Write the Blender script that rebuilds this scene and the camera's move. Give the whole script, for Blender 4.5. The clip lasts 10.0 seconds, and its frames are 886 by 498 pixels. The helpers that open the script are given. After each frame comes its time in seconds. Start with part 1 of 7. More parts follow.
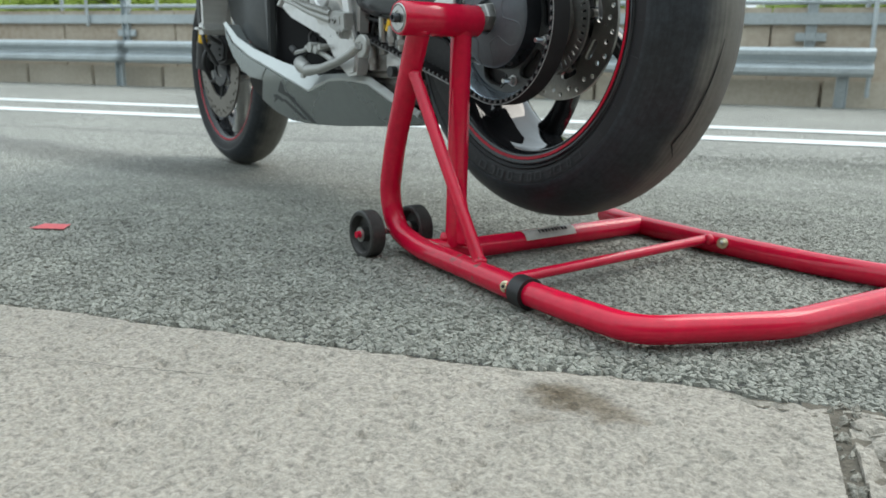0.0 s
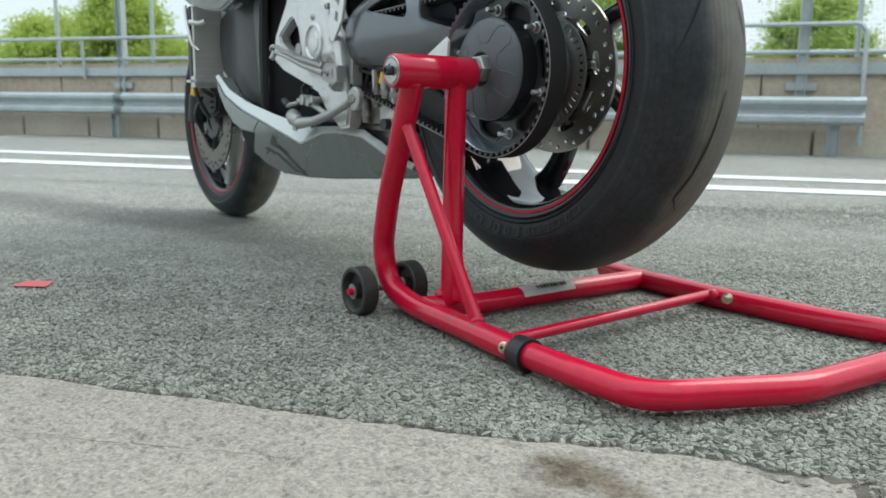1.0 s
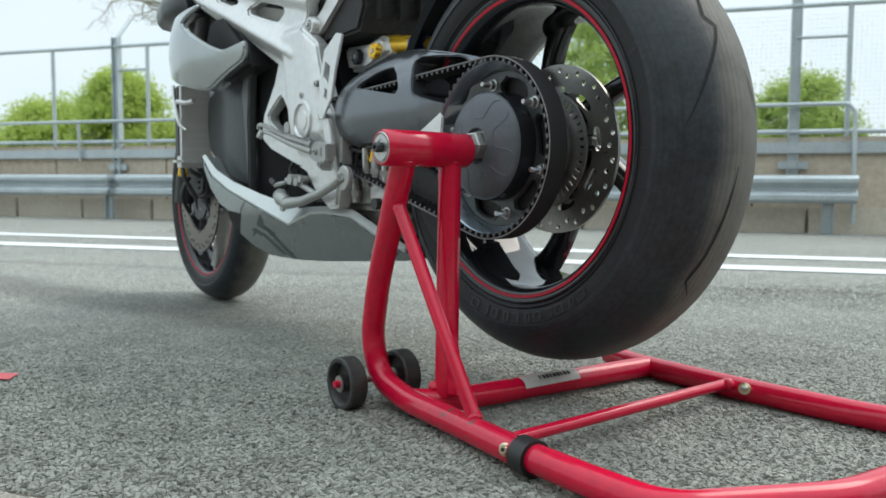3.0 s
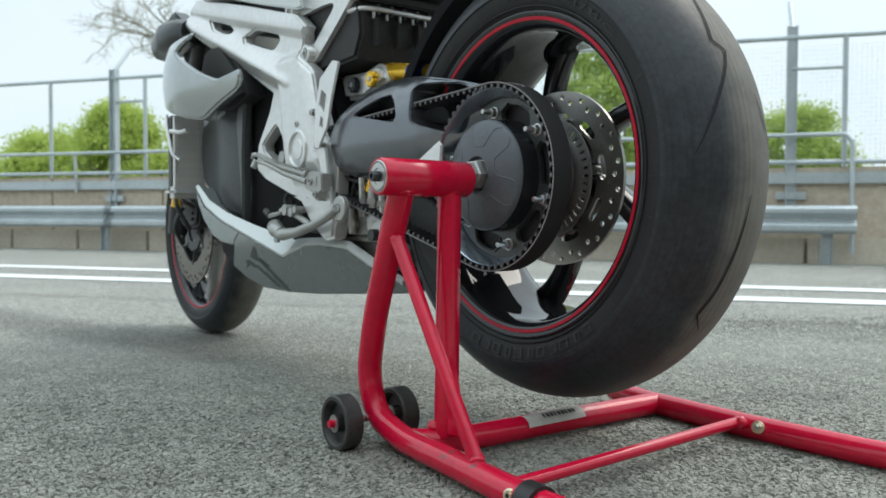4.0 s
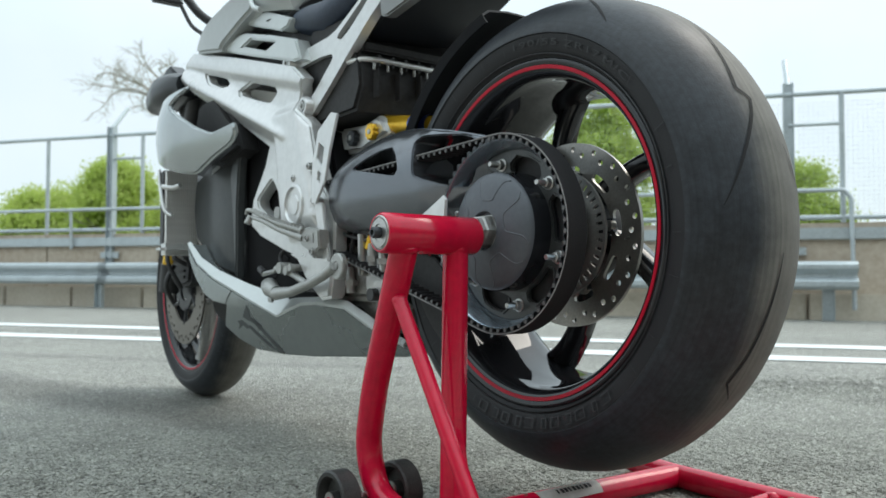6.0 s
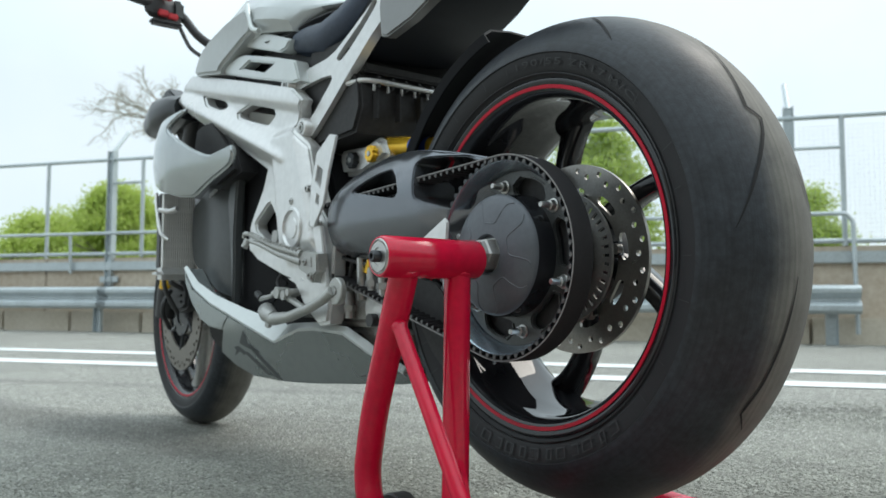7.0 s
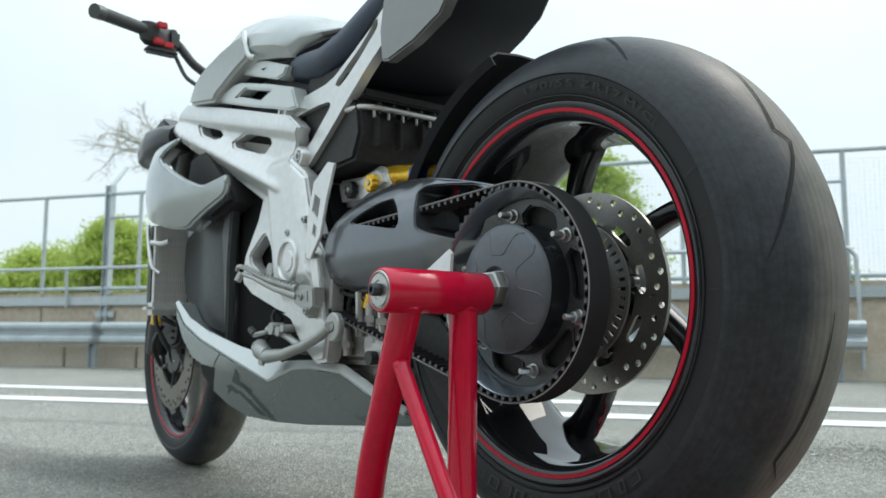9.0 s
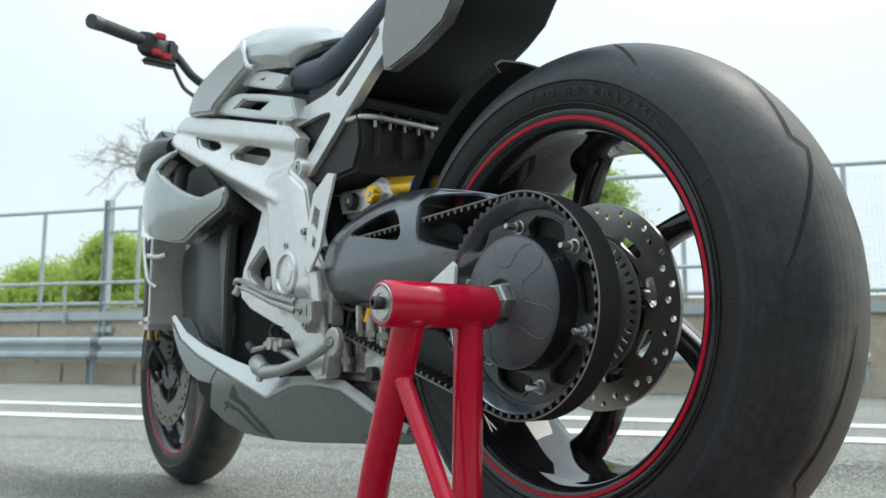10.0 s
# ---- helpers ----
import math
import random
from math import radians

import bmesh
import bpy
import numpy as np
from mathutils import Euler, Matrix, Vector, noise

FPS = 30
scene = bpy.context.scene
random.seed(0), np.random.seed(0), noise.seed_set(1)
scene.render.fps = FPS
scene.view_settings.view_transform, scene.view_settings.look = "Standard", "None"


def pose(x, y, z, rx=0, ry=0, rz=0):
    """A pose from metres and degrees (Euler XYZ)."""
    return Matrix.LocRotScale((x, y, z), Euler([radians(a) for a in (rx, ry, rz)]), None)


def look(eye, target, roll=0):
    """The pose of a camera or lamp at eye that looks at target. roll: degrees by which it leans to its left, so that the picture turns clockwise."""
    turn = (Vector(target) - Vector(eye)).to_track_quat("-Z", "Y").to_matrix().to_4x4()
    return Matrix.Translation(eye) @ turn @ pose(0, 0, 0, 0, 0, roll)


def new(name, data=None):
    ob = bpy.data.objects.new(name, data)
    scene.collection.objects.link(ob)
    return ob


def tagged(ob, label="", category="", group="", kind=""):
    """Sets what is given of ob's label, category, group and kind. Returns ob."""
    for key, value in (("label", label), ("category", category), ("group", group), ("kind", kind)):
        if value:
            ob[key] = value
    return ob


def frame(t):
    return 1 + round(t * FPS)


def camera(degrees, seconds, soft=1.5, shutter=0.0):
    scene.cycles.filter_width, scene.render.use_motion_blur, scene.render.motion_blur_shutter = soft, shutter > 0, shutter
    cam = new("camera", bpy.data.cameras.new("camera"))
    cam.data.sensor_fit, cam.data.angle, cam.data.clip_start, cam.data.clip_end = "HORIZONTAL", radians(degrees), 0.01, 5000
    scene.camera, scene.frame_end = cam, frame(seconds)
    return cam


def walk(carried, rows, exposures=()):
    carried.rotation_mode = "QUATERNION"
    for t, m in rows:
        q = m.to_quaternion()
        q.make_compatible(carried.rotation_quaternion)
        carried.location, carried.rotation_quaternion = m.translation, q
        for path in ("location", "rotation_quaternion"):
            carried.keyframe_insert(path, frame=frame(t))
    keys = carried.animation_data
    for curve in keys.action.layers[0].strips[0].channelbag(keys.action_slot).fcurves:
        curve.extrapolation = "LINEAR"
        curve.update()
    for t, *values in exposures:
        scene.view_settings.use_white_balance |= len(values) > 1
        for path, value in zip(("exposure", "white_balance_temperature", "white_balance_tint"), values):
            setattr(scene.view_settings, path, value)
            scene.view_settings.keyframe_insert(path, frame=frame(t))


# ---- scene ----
cam = camera(57.7, 10.0)
METRES, EYE, TILT, LEAN, TURN = 0.3856, 0.3165, 0.705, -0.70, 0.0
ROWS = [
    (0.0, 0.0, 0.0, 0.0, -0.01, -13.77, 0.04),
    (0.5, -0.0037, 0.0587, 0.0052, -0.26, -12.15, 0.16),
    (1.0, 0.0002, 0.1185, 0.0098, -0.41, -10.35, 0.27),
    (1.5, 0.0027, 0.174, 0.0106, -0.53, -8.76, 0.37),
    (2.0, 0.0049, 0.233, 0.0095, -0.64, -7.19, 0.43),
    (2.5, 0.0057, 0.287, 0.0051, -0.73, -5.9, 0.49),
    (4.0, -0.0025, 0.4614, -0.0008, -1.05, -2.53, 0.62),
    (4.5, -0.0077, 0.5164, 0.0002, -1.13, -1.51, 0.66),
    (5.0, -0.0151, 0.5725, 0.003, -1.21, -0.45, 0.68),
    (5.5, -0.0237, 0.6167, 0.0064, -1.29, 0.51, 0.69),
    (7.0, -0.0298, 0.7398, 0.012, -1.26, 3.16, 0.75),
    (7.5, -0.0314, 0.7767, 0.0123, -1.26, 3.85, 0.74),
    (8.0, -0.0372, 0.817, 0.0109, -1.31, 4.52, 0.76),
    (8.5, -0.0429, 0.8614, 0.0134, -1.36, 5.07, 0.76),
    (9.0, -0.0448, 0.9125, 0.0159, -1.36, 5.65, 0.74),
    (9.5, -0.0504, 0.9536, 0.0175, -1.38, 6.19, 0.75),
    (10.0, -0.0562, 0.9945, 0.0151, -1.4, 6.72, 0.76),
]
cam.data.dof.use_dof, cam.data.dof.focus_distance, cam.data.dof.aperture_fstop = True, 0.84, 10.5
walk(cam, [(t, pose(0, 0, EYE, TILT, LEAN, TURN) @ pose(METRES * x, METRES * y, METRES * z, 90 + pitch, roll, yaw)) for t, x, y, z, yaw, pitch, roll in ROWS])

# ---- light ----
world = bpy.data.worlds.new("overcast_sky")
scene.world = world
world.use_nodes = True
wn, wl = world.node_tree.nodes, world.node_tree.links
wn.clear()
SUN_EL, SUN_AZ = radians(50), radians(62)
w_sky = wn.new("ShaderNodeTexSky")
w_sky.sky_type, w_sky.sun_disc, w_sky.sun_elevation, w_sky.sun_rotation = "NISHITA", False, SUN_EL, SUN_AZ
w_sky.air_density, w_sky.dust_density = 1.0, 3.0
w_cloud = wn.new("ShaderNodeTexNoise")
w_cloud.inputs["Scale"].default_value, w_cloud.inputs["Detail"].default_value = 2.2, 5.0
w_coord = wn.new("ShaderNodeTexCoord")
wl.new(w_coord.outputs["Generated"], w_cloud.inputs["Vector"])
w_ramp = wn.new("ShaderNodeValToRGB")
w_ramp.color_ramp.elements[0].position, w_ramp.color_ramp.elements[0].color = 0.35, (7.75, 9.4, 10.05, 1)
w_ramp.color_ramp.elements[1].position, w_ramp.color_ramp.elements[1].color = 0.7, (9.55, 10.7, 11.2, 1)
wl.new(w_cloud.outputs["Fac"], w_ramp.inputs["Fac"])
w_mix = wn.new("ShaderNodeMix")
w_mix.data_type = "RGBA"
w_mix.inputs[0].default_value = 0.88
wl.new(w_sky.outputs["Color"], w_mix.inputs[6])
wl.new(w_ramp.outputs["Color"], w_mix.inputs[7])
# an overcast sky is brighter overhead than at the horizon
w_sep = wn.new("ShaderNodeSeparateXYZ")
wl.new(w_coord.outputs["Generated"], w_sep.inputs[0])
w_up = wn.new("ShaderNodeMapRange")
w_up.inputs["From Min"].default_value, w_up.inputs["From Max"].default_value = 0.25, 1.0
w_up.inputs["To Min"].default_value, w_up.inputs["To Max"].default_value = 1.0, 2.0
wl.new(w_sep.outputs["Z"], w_up.inputs["Value"])
w_mul = wn.new("ShaderNodeVectorMath")
w_mul.operation = "SCALE"
wl.new(w_mix.outputs[2], w_mul.inputs[0])
wl.new(w_up.outputs["Result"], w_mul.inputs["Scale"])
w_bg = wn.new("ShaderNodeBackground")
w_bg.inputs["Strength"].default_value = 0.104
wl.new(w_mul.outputs["Vector"], w_bg.inputs["Color"])
w_out = wn.new("ShaderNodeOutputWorld")
wl.new(w_bg.outputs["Background"], w_out.inputs["Surface"])

sun = new("sun", bpy.data.lights.new("sun", "SUN"))
sun.data.energy, sun.data.angle, sun.data.color = 1.3, radians(32), (1.0, 0.93, 0.83)
sun.matrix_world = look((0, 0, 20), (20 * math.cos(SUN_EL) * math.sin(SUN_AZ) * -1 / math.sin(SUN_EL), 20 * math.cos(SUN_EL) * math.cos(SUN_AZ) * -1 / math.sin(SUN_EL), 0))
scene.view_settings.exposure = 0.0


# ---- materials ----
NX, NY = 0.326, 0.945  # level direction across the pit lane


def mat(name, color, rough=0.5, metal=0.0, var=0.12, scale=8.0, bump=0.0, bump_scale=200.0, coat=0.0, rvar=0.08, color2=None, piece=0.0, spec=0.5, coord="Object"):
    """A surface with two scales of colour variation, uneven gloss and fine relief."""
    m = bpy.data.materials.new(name)
    m.use_nodes = True
    n, l = m.node_tree.nodes, m.node_tree.links
    b = n["Principled BSDF"]
    b.inputs["Metallic"].default_value = metal
    b.inputs["Specular IOR Level"].default_value = spec
    b.inputs["Coat Weight"].default_value = coat
    b.inputs["Coat Roughness"].default_value = 0.06
    tc = n.new("ShaderNodeTexCoord")
    n1 = n.new("ShaderNodeTexNoise")
    n1.inputs["Scale"].default_value, n1.inputs["Detail"].default_value = scale, 6.0
    n2 = n.new("ShaderNodeTexNoise")
    n2.inputs["Scale"].default_value, n2.inputs["Detail"].default_value = scale * 14, 4.0
    for nn in (n1, n2):
        l.new(tc.outputs[coord], nn.inputs["Vector"])
    add = n.new("ShaderNodeMath")
    add.operation = "ADD"
    l.new(n1.outputs["Fac"], add.inputs[0])
    l.new(n2.outputs["Fac"], add.inputs[1])
    rng = n.new("ShaderNodeMapRange")
    rng.inputs["From Min"].default_value, rng.inputs["From Max"].default_value = 0.7, 1.3
    l.new(add.outputs[0], rng.inputs["Value"])
    mix = n.new("ShaderNodeMix")
    mix.data_type = "RGBA"
    c2 = color2 or tuple(min(1.0, c * (1 + var)) for c in color)
    c1 = color if color2 else tuple(c * (1 - var) for c in color)
    mix.inputs[6].default_value, mix.inputs[7].default_value = (*c1, 1), (*c2, 1)
    l.new(rng.outputs["Result"], mix.inputs[0])
    out = mix.outputs[2]
    if piece:
        info = n.new("ShaderNodeObjectInfo")
        r2 = n.new("ShaderNodeMapRange")
        r2.inputs["To Min"].default_value, r2.inputs["To Max"].default_value = 1 - piece, 1 + piece
        l.new(info.outputs["Random"], r2.inputs["Value"])
        hsv = n.new("ShaderNodeHueSaturation")
        l.new(r2.outputs["Result"], hsv.inputs["Value"])
        l.new(out, hsv.inputs["Color"])
        out = hsv.outputs["Color"]
    l.new(out, b.inputs["Base Color"])
    rr = n.new("ShaderNodeMapRange")
    rr.inputs["To Min"].default_value, rr.inputs["To Max"].default_value = max(0.02, rough - rvar), min(1.0, rough + rvar)
    l.new(n1.outputs["Fac"], rr.inputs["Value"])
    l.new(rr.outputs["Result"], b.inputs["Roughness"])
    if bump:
        n3 = n.new("ShaderNodeTexNoise")
        n3.inputs["Scale"].default_value, n3.inputs["Detail"].default_value = bump_scale, 3.0
        l.new(tc.outputs[coord], n3.inputs["Vector"])
        bp = n.new("ShaderNodeBump")
        bp.inputs["Strength"].default_value, bp.inputs["Distance"].default_value = bump, 0.002
        l.new(n3.outputs["Fac"], bp.inputs["Height"])
        l.new(bp.outputs["Normal"], b.inputs["Normal"])
    return m


def red_mat():
    """Gloss red paint, chipped and rubbed here and there."""
    m = mat("red_paint", (0.60, 0.006, 0.040), 0.17, rvar=0.06, spec=0.42, coat=0.14, var=0.12, scale=6, bump=0.05, bump_scale=60)
    n, l = m.node_tree.nodes, m.node_tree.links
    b = n["Principled BSDF"]
    src = b.inputs["Base Color"].links[0].from_socket
    tc = n.new("ShaderNodeTexCoord")
    a = n.new("ShaderNodeTexNoise")
    a.inputs["Scale"].default_value, a.inputs["Detail"].default_value = 55, 6
    c = n.new("ShaderNodeTexNoise")
    c.inputs["Scale"].default_value = 9
    for k in (a, c):
        l.new(tc.outputs["Object"], k.inputs["Vector"])
    ad = n.new("ShaderNodeMath")
    ad.operation = "ADD"
    l.new(a.outputs["Fac"], ad.inputs[0])
    l.new(c.outputs["Fac"], ad.inputs[1])
    r = n.new("ShaderNodeMapRange")
    r.inputs["From Min"].default_value, r.inputs["From Max"].default_value = 1.29, 1.34
    r.inputs["To Max"].default_value = 0.75
    l.new(ad.outputs[0], r.inputs["Value"])
    mx = n.new("ShaderNodeMix")
    mx.data_type = "RGBA"
    mx.inputs[7].default_value = (0.13, 0.07, 0.06, 1)
    l.new(r.outputs["Result"], mx.inputs[0])
    l.new(src, mx.inputs[6])
    l.new(mx.outputs[2], b.inputs["Base Color"])
    return m


M_RED = red_mat()
def tyre_mat(cu_, cw_, crease):
    """Black rubber: dull moulded wall, smoother shoulder, scrubbed and dusty middle of the tread."""
    m = mat("tyre_rubber", (0.0165, 0.0188, 0.0222), 0.45, color2=(0.034, 0.040, 0.048), spec=0.36, scale=9, bump=0.09, bump_scale=420, rvar=0.14)
    n, l = m.node_tree.nodes, m.node_tree.links
    b = n["Principled BSDF"]
    src = b.inputs["Base Color"].links[0].from_socket
    rgh = b.inputs["Roughness"].links[0].from_socket
    tc = n.new("ShaderNodeTexCoord")
    sp = n.new("ShaderNodeSeparateXYZ")
    l.new(tc.outputs["Object"], sp.inputs[0])
    nz = n.new("ShaderNodeTexNoise")
    nz.inputs["Scale"].default_value, nz.inputs["Detail"].default_value = 20, 7
    l.new(tc.outputs["Object"], nz.inputs["Vector"])
    ad = n.new("ShaderNodeMath")
    ad.operation = "MULTIPLY_ADD"
    ad.inputs[1].default_value = 0.045
    l.new(nz.outputs["Fac"], ad.inputs[0])
    l.new(sp.outputs["Y"], ad.inputs[2])
    r = n.new("ShaderNodeMapRange")
    r.interpolation_type = "SMOOTHSTEP"
    r.inputs["From Min"].default_value, r.inputs["From Max"].default_value = 0.070, 0.026
    r.inputs["To Max"].default_value = 0.80
    l.new(ad.outputs[0], r.inputs["Value"])
    mx = n.new("ShaderNodeMix")
    mx.data_type = "RGBA"
    mx.inputs[7].default_value = (0.165, 0.158, 0.138, 1)
    l.new(r.outputs["Result"], mx.inputs[0])
    l.new(src, mx.inputs[6])
    # wall and tread part at the crease
    flat = n.new("ShaderNodeCombineXYZ")
    l.new(sp.outputs["X"], flat.inputs["X"])
    l.new(sp.outputs["Z"], flat.inputs["Z"])
    dist = n.new("ShaderNodeVectorMath")
    dist.operation = "DISTANCE"
    dist.inputs[1].default_value = (cu_, 0.0, cw_)
    l.new(flat.outputs[0], dist.inputs[0])
    wall_f = n.new("ShaderNodeMapRange")
    wall_f.inputs["From Min"].default_value, wall_f.inputs["From Max"].default_value = crease + 0.001, crease - 0.001
    l.new(dist.outputs["Value"], wall_f.inputs["Value"])
    mw = n.new("ShaderNodeMix")
    mw.data_type = "RGBA"
    mw.inputs[7].default_value = (0.014, 0.0145, 0.016, 1)
    l.new(wall_f.outputs["Result"], mw.inputs[0])
    ringv = n.new("ShaderNodeCombineXYZ")
    l.new(dist.outputs["Value"], ringv.inputs["X"])
    l.new(sp.outputs["Y"], ringv.inputs["Y"])
    streak = n.new("ShaderNodeTexNoise")
    streak.inputs["Scale"].default_value, streak.inputs["Detail"].default_value = 260, 3
    l.new(ringv.outputs[0], streak.inputs["Vector"])
    blot = n.new("ShaderNodeTexNoise")
    blot.inputs["Scale"].default_value, blot.inputs["Detail"].default_value, blot.inputs["Roughness"].default_value = 28, 9, 0.72
    l.new(tc.outputs["Object"], blot.inputs["Vector"])
    both = n.new("ShaderNodeMath")
    both.operation = "ADD"
    l.new(streak.outputs["Fac"], both.inputs[0])
    l.new(blot.outputs["Fac"], both.inputs[1])
    worn = n.new("ShaderNodeMapRange")
    worn.inputs["From Min"].default_value, worn.inputs["From Max"].default_value = 0.72, 1.30
    worn.inputs["To Min"].default_value, worn.inputs["To Max"].default_value = 0.74, 1.34
    l.new(both.outputs[0], worn.inputs["Value"])
    scrub = n.new("ShaderNodeHueSaturation")
    l.new(mx.outputs[2], scrub.inputs["Color"])
    l.new(worn.outputs["Result"], scrub.inputs["Value"])
    l.new(scrub.outputs["Color"], mw.inputs[6])
    l.new(mw.outputs[2], b.inputs["Base Color"])
    scuff = n.new("ShaderNodeTexNoise")
    scuff.inputs["Scale"].default_value, scuff.inputs["Detail"].default_value = 70, 8
    l.new(tc.outputs["Object"], scuff.inputs["Vector"])
    sb = n.new("ShaderNodeBump")
    sb.inputs["Strength"].default_value, sb.inputs["Distance"].default_value = 0.07, 0.003
    l.new(scuff.outputs["Fac"], sb.inputs["Height"])
    l.new(b.inputs["Normal"].links[0].from_socket, sb.inputs["Normal"])
    l.new(sb.outputs["Normal"], b.inputs["Normal"])
    dull = n.new("ShaderNodeMath")
    dull.operation = "MULTIPLY_ADD"
    dull.inputs[1].default_value = 0.14
    l.new(wall_f.outputs["Result"], dull.inputs[0])
    l.new(rgh, dull.inputs[2])
    dust = n.new("ShaderNodeMath")
    dust.operation = "MULTIPLY_ADD"
    dust.inputs[1].default_value = 0.25
    l.new(r.outputs["Result"], dust.inputs[0])
    l.new(dull.outputs[0], dust.inputs[2])
    l.new(dust.outputs[0], b.inputs["Roughness"])
    return m


M_TYRE = tyre_mat(0.0, 0.3863, 0.2655)
M_TYRE2 = tyre_mat(1.41, 0.300, 0.254)
M_LETTER = mat("moulded_rubber", (0.022, 0.023, 0.025), 0.46, spec=0.4)
M_FIN = mat("radiator_fin", (0.74, 0.74, 0.72), 0.45, metal=0.3)
M_GROOVE = mat("tyre_groove", (0.010, 0.010, 0.011), 0.8)
M_RIM = mat("gloss_black", (0.018, 0.019, 0.022), 0.035, rvar=0.02, spec=0.45, coat=0.05)
M_STRIPE = mat("rim_red", (0.48, 0.005, 0.027), 0.4, spec=0.25)
M_BELTSIDE = mat("belt_cut_side", (0.045, 0.045, 0.046), 0.5, color2=(0.15, 0.15, 0.145), scale=90)
M_BELTRIM = mat("belt_edge_highlight", (0.13, 0.125, 0.125), 0.5, color2=(0.27, 0.265, 0.26), scale=30)
M_CARRIER = mat("satin_carrier", (0.050, 0.054, 0.055), 0.33, metal=0.45, color2=(0.085, 0.088, 0.086), scale=22, bump=0.1, bump_scale=300)
M_POLISH = mat("polished_blue_steel", (0.50, 0.58, 0.66), 0.24, metal=0.9, var=0.1)
M_BROWNSTEEL = mat("bronzed_disc", (0.21, 0.195, 0.175), 0.36, metal=0.8, var=0.15, scale=20)
M_SPOKE = mat("pale_spoke", (0.58, 0.58, 0.56), 0.28, metal=0.3)
M_FRAME = mat("cast_silver", (0.70, 0.708, 0.704), 0.30, metal=0.52, var=0.08, scale=5, bump=0.10, bump_scale=500)
M_BODY = mat("silver_paint", (0.385, 0.415, 0.42), 0.22, metal=0.75, var=0.05, scale=4, coat=0.4)
# darker copy of the pod silver: the flank's shade is put into it
M_BELLY = mat("belly_silver_shaded", (0.30, 0.325, 0.325), 0.26, metal=0.7, var=0.06, scale=4, coat=0.25)
# pale trim silver; on the belly lip it stands for sky light
M_BODYLITE = mat("pale_silver_and_lit_lip", (0.60, 0.635, 0.63), 0.30, metal=0.3, var=0.04, scale=4, coat=0.15)
M_TANK = mat("tank_silver_paint", (0.43, 0.46, 0.46), 0.32, metal=0.25, var=0.04, scale=4, coat=0.15)
M_CASE = mat("oiled_casting", (0.17, 0.166, 0.155), 0.34, metal=0.6, color2=(0.36, 0.35, 0.33), scale=16, bump=0.3, bump_scale=250)
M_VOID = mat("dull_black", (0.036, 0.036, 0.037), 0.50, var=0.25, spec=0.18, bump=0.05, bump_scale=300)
M_UNDER = mat("satin_blue_black", (0.010, 0.012, 0.016), 0.5, var=0.12, scale=4, bump=0.04, bump_scale=300, spec=0.22)
# black plastic made blacker still: shade behind the frame is put into it
M_CASEBLACK = mat("case_black_shaded", (0.008, 0.008, 0.009), 0.6, var=0.2, spec=0.08)
M_COVER = mat("satin_black_cover", (0.092, 0.102, 0.116), 0.44, metal=0.2, var=0.12, scale=10, bump=0.05, bump_scale=300)
M_PANEL = mat("satin_silver_paint", (0.45, 0.475, 0.475), 0.38, metal=0.2, var=0.05, scale=5)
M_TAIL = mat("tail_grey_paint", (0.225, 0.230, 0.228), 0.34, metal=0.45, var=0.05, scale=4)
M_GRAPHIC = mat("graphic_grey", (0.105, 0.115, 0.12), 0.4, metal=0.3, var=0.1)
M_DARK = mat("dark_grey_cover", (0.064, 0.068, 0.068), 0.34, var=0.14, scale=6, bump=0.06)
M_SIDE = mat("side_cover_grey", (0.088, 0.096, 0.100), 0.34, metal=0.2, var=0.10, scale=6, bump=0.06)
M_SWING = mat("graphite_paint", (0.170, 0.181, 0.198), 0.24, metal=0.8, var=0.08, scale=6)
M_BLACK = mat("black_plastic", (0.042, 0.043, 0.045), 0.46, var=0.2, bump=0.08, bump_scale=600, spec=0.4)
M_HUB = mat("black_anodised", (0.042, 0.046, 0.052), 0.34, metal=0.3, var=0.15, scale=10)
M_PEG = mat("worn_alloy", (0.41, 0.415, 0.40), 0.38, metal=0.5, var=0.15, scale=25, bump=0.15, bump_scale=300)
M_STEEL = mat("bare_steel", (0.46, 0.46, 0.445), 0.30, metal=0.95, var=0.12, scale=30)
M_DULL = mat("dull_steel", (0.40, 0.40, 0.39), 0.46, metal=0.8, var=0.2, scale=40)
M_DISC = mat("brake_steel", (0.325, 0.312, 0.288), 0.30, metal=0.8, var=0.15, scale=20)
M_BELT = mat("belt_rubber", (0.025, 0.024, 0.026), 0.55, var=0.2, scale=30)
M_GOLD = mat("gold_anodised", (0.86, 0.52, 0.035), 0.26, metal=0.6, var=0.1)
M_BLUE = mat("blue_anodised", (0.03, 0.10, 0.45), 0.3, metal=0.5)
M_COWL = mat("smoked_gloss", (0.022, 0.025, 0.028), 0.30, spec=0.2)
M_SEAT = mat("seat_vinyl", (0.036, 0.050, 0.078), 0.46, spec=0.4, var=0.15, bump=0.2, bump_scale=500)
M_ZINC = mat("yellow_zinc", (0.66, 0.60, 0.42), 0.30, metal=0.9)
M_COLLAR = mat("black_rubber_collar", (0.015, 0.015, 0.016), 0.45)
M_CASTOR = mat("castor_rubber", (0.016, 0.016, 0.016), 0.5, color2=(0.060, 0.058, 0.054), scale=38, bump=0.2, bump_scale=300)
M_STICKER = mat("sticker_film", (0.55, 0.53, 0.50), 0.4)
M_INK = mat("sticker_ink", (0.02, 0.02, 0.02), 0.5)
M_GALV = mat("galvanised_steel", (0.46, 0.51, 0.53), 0.42, metal=0.45, var=0.14, scale=3.0, bump=0.05)
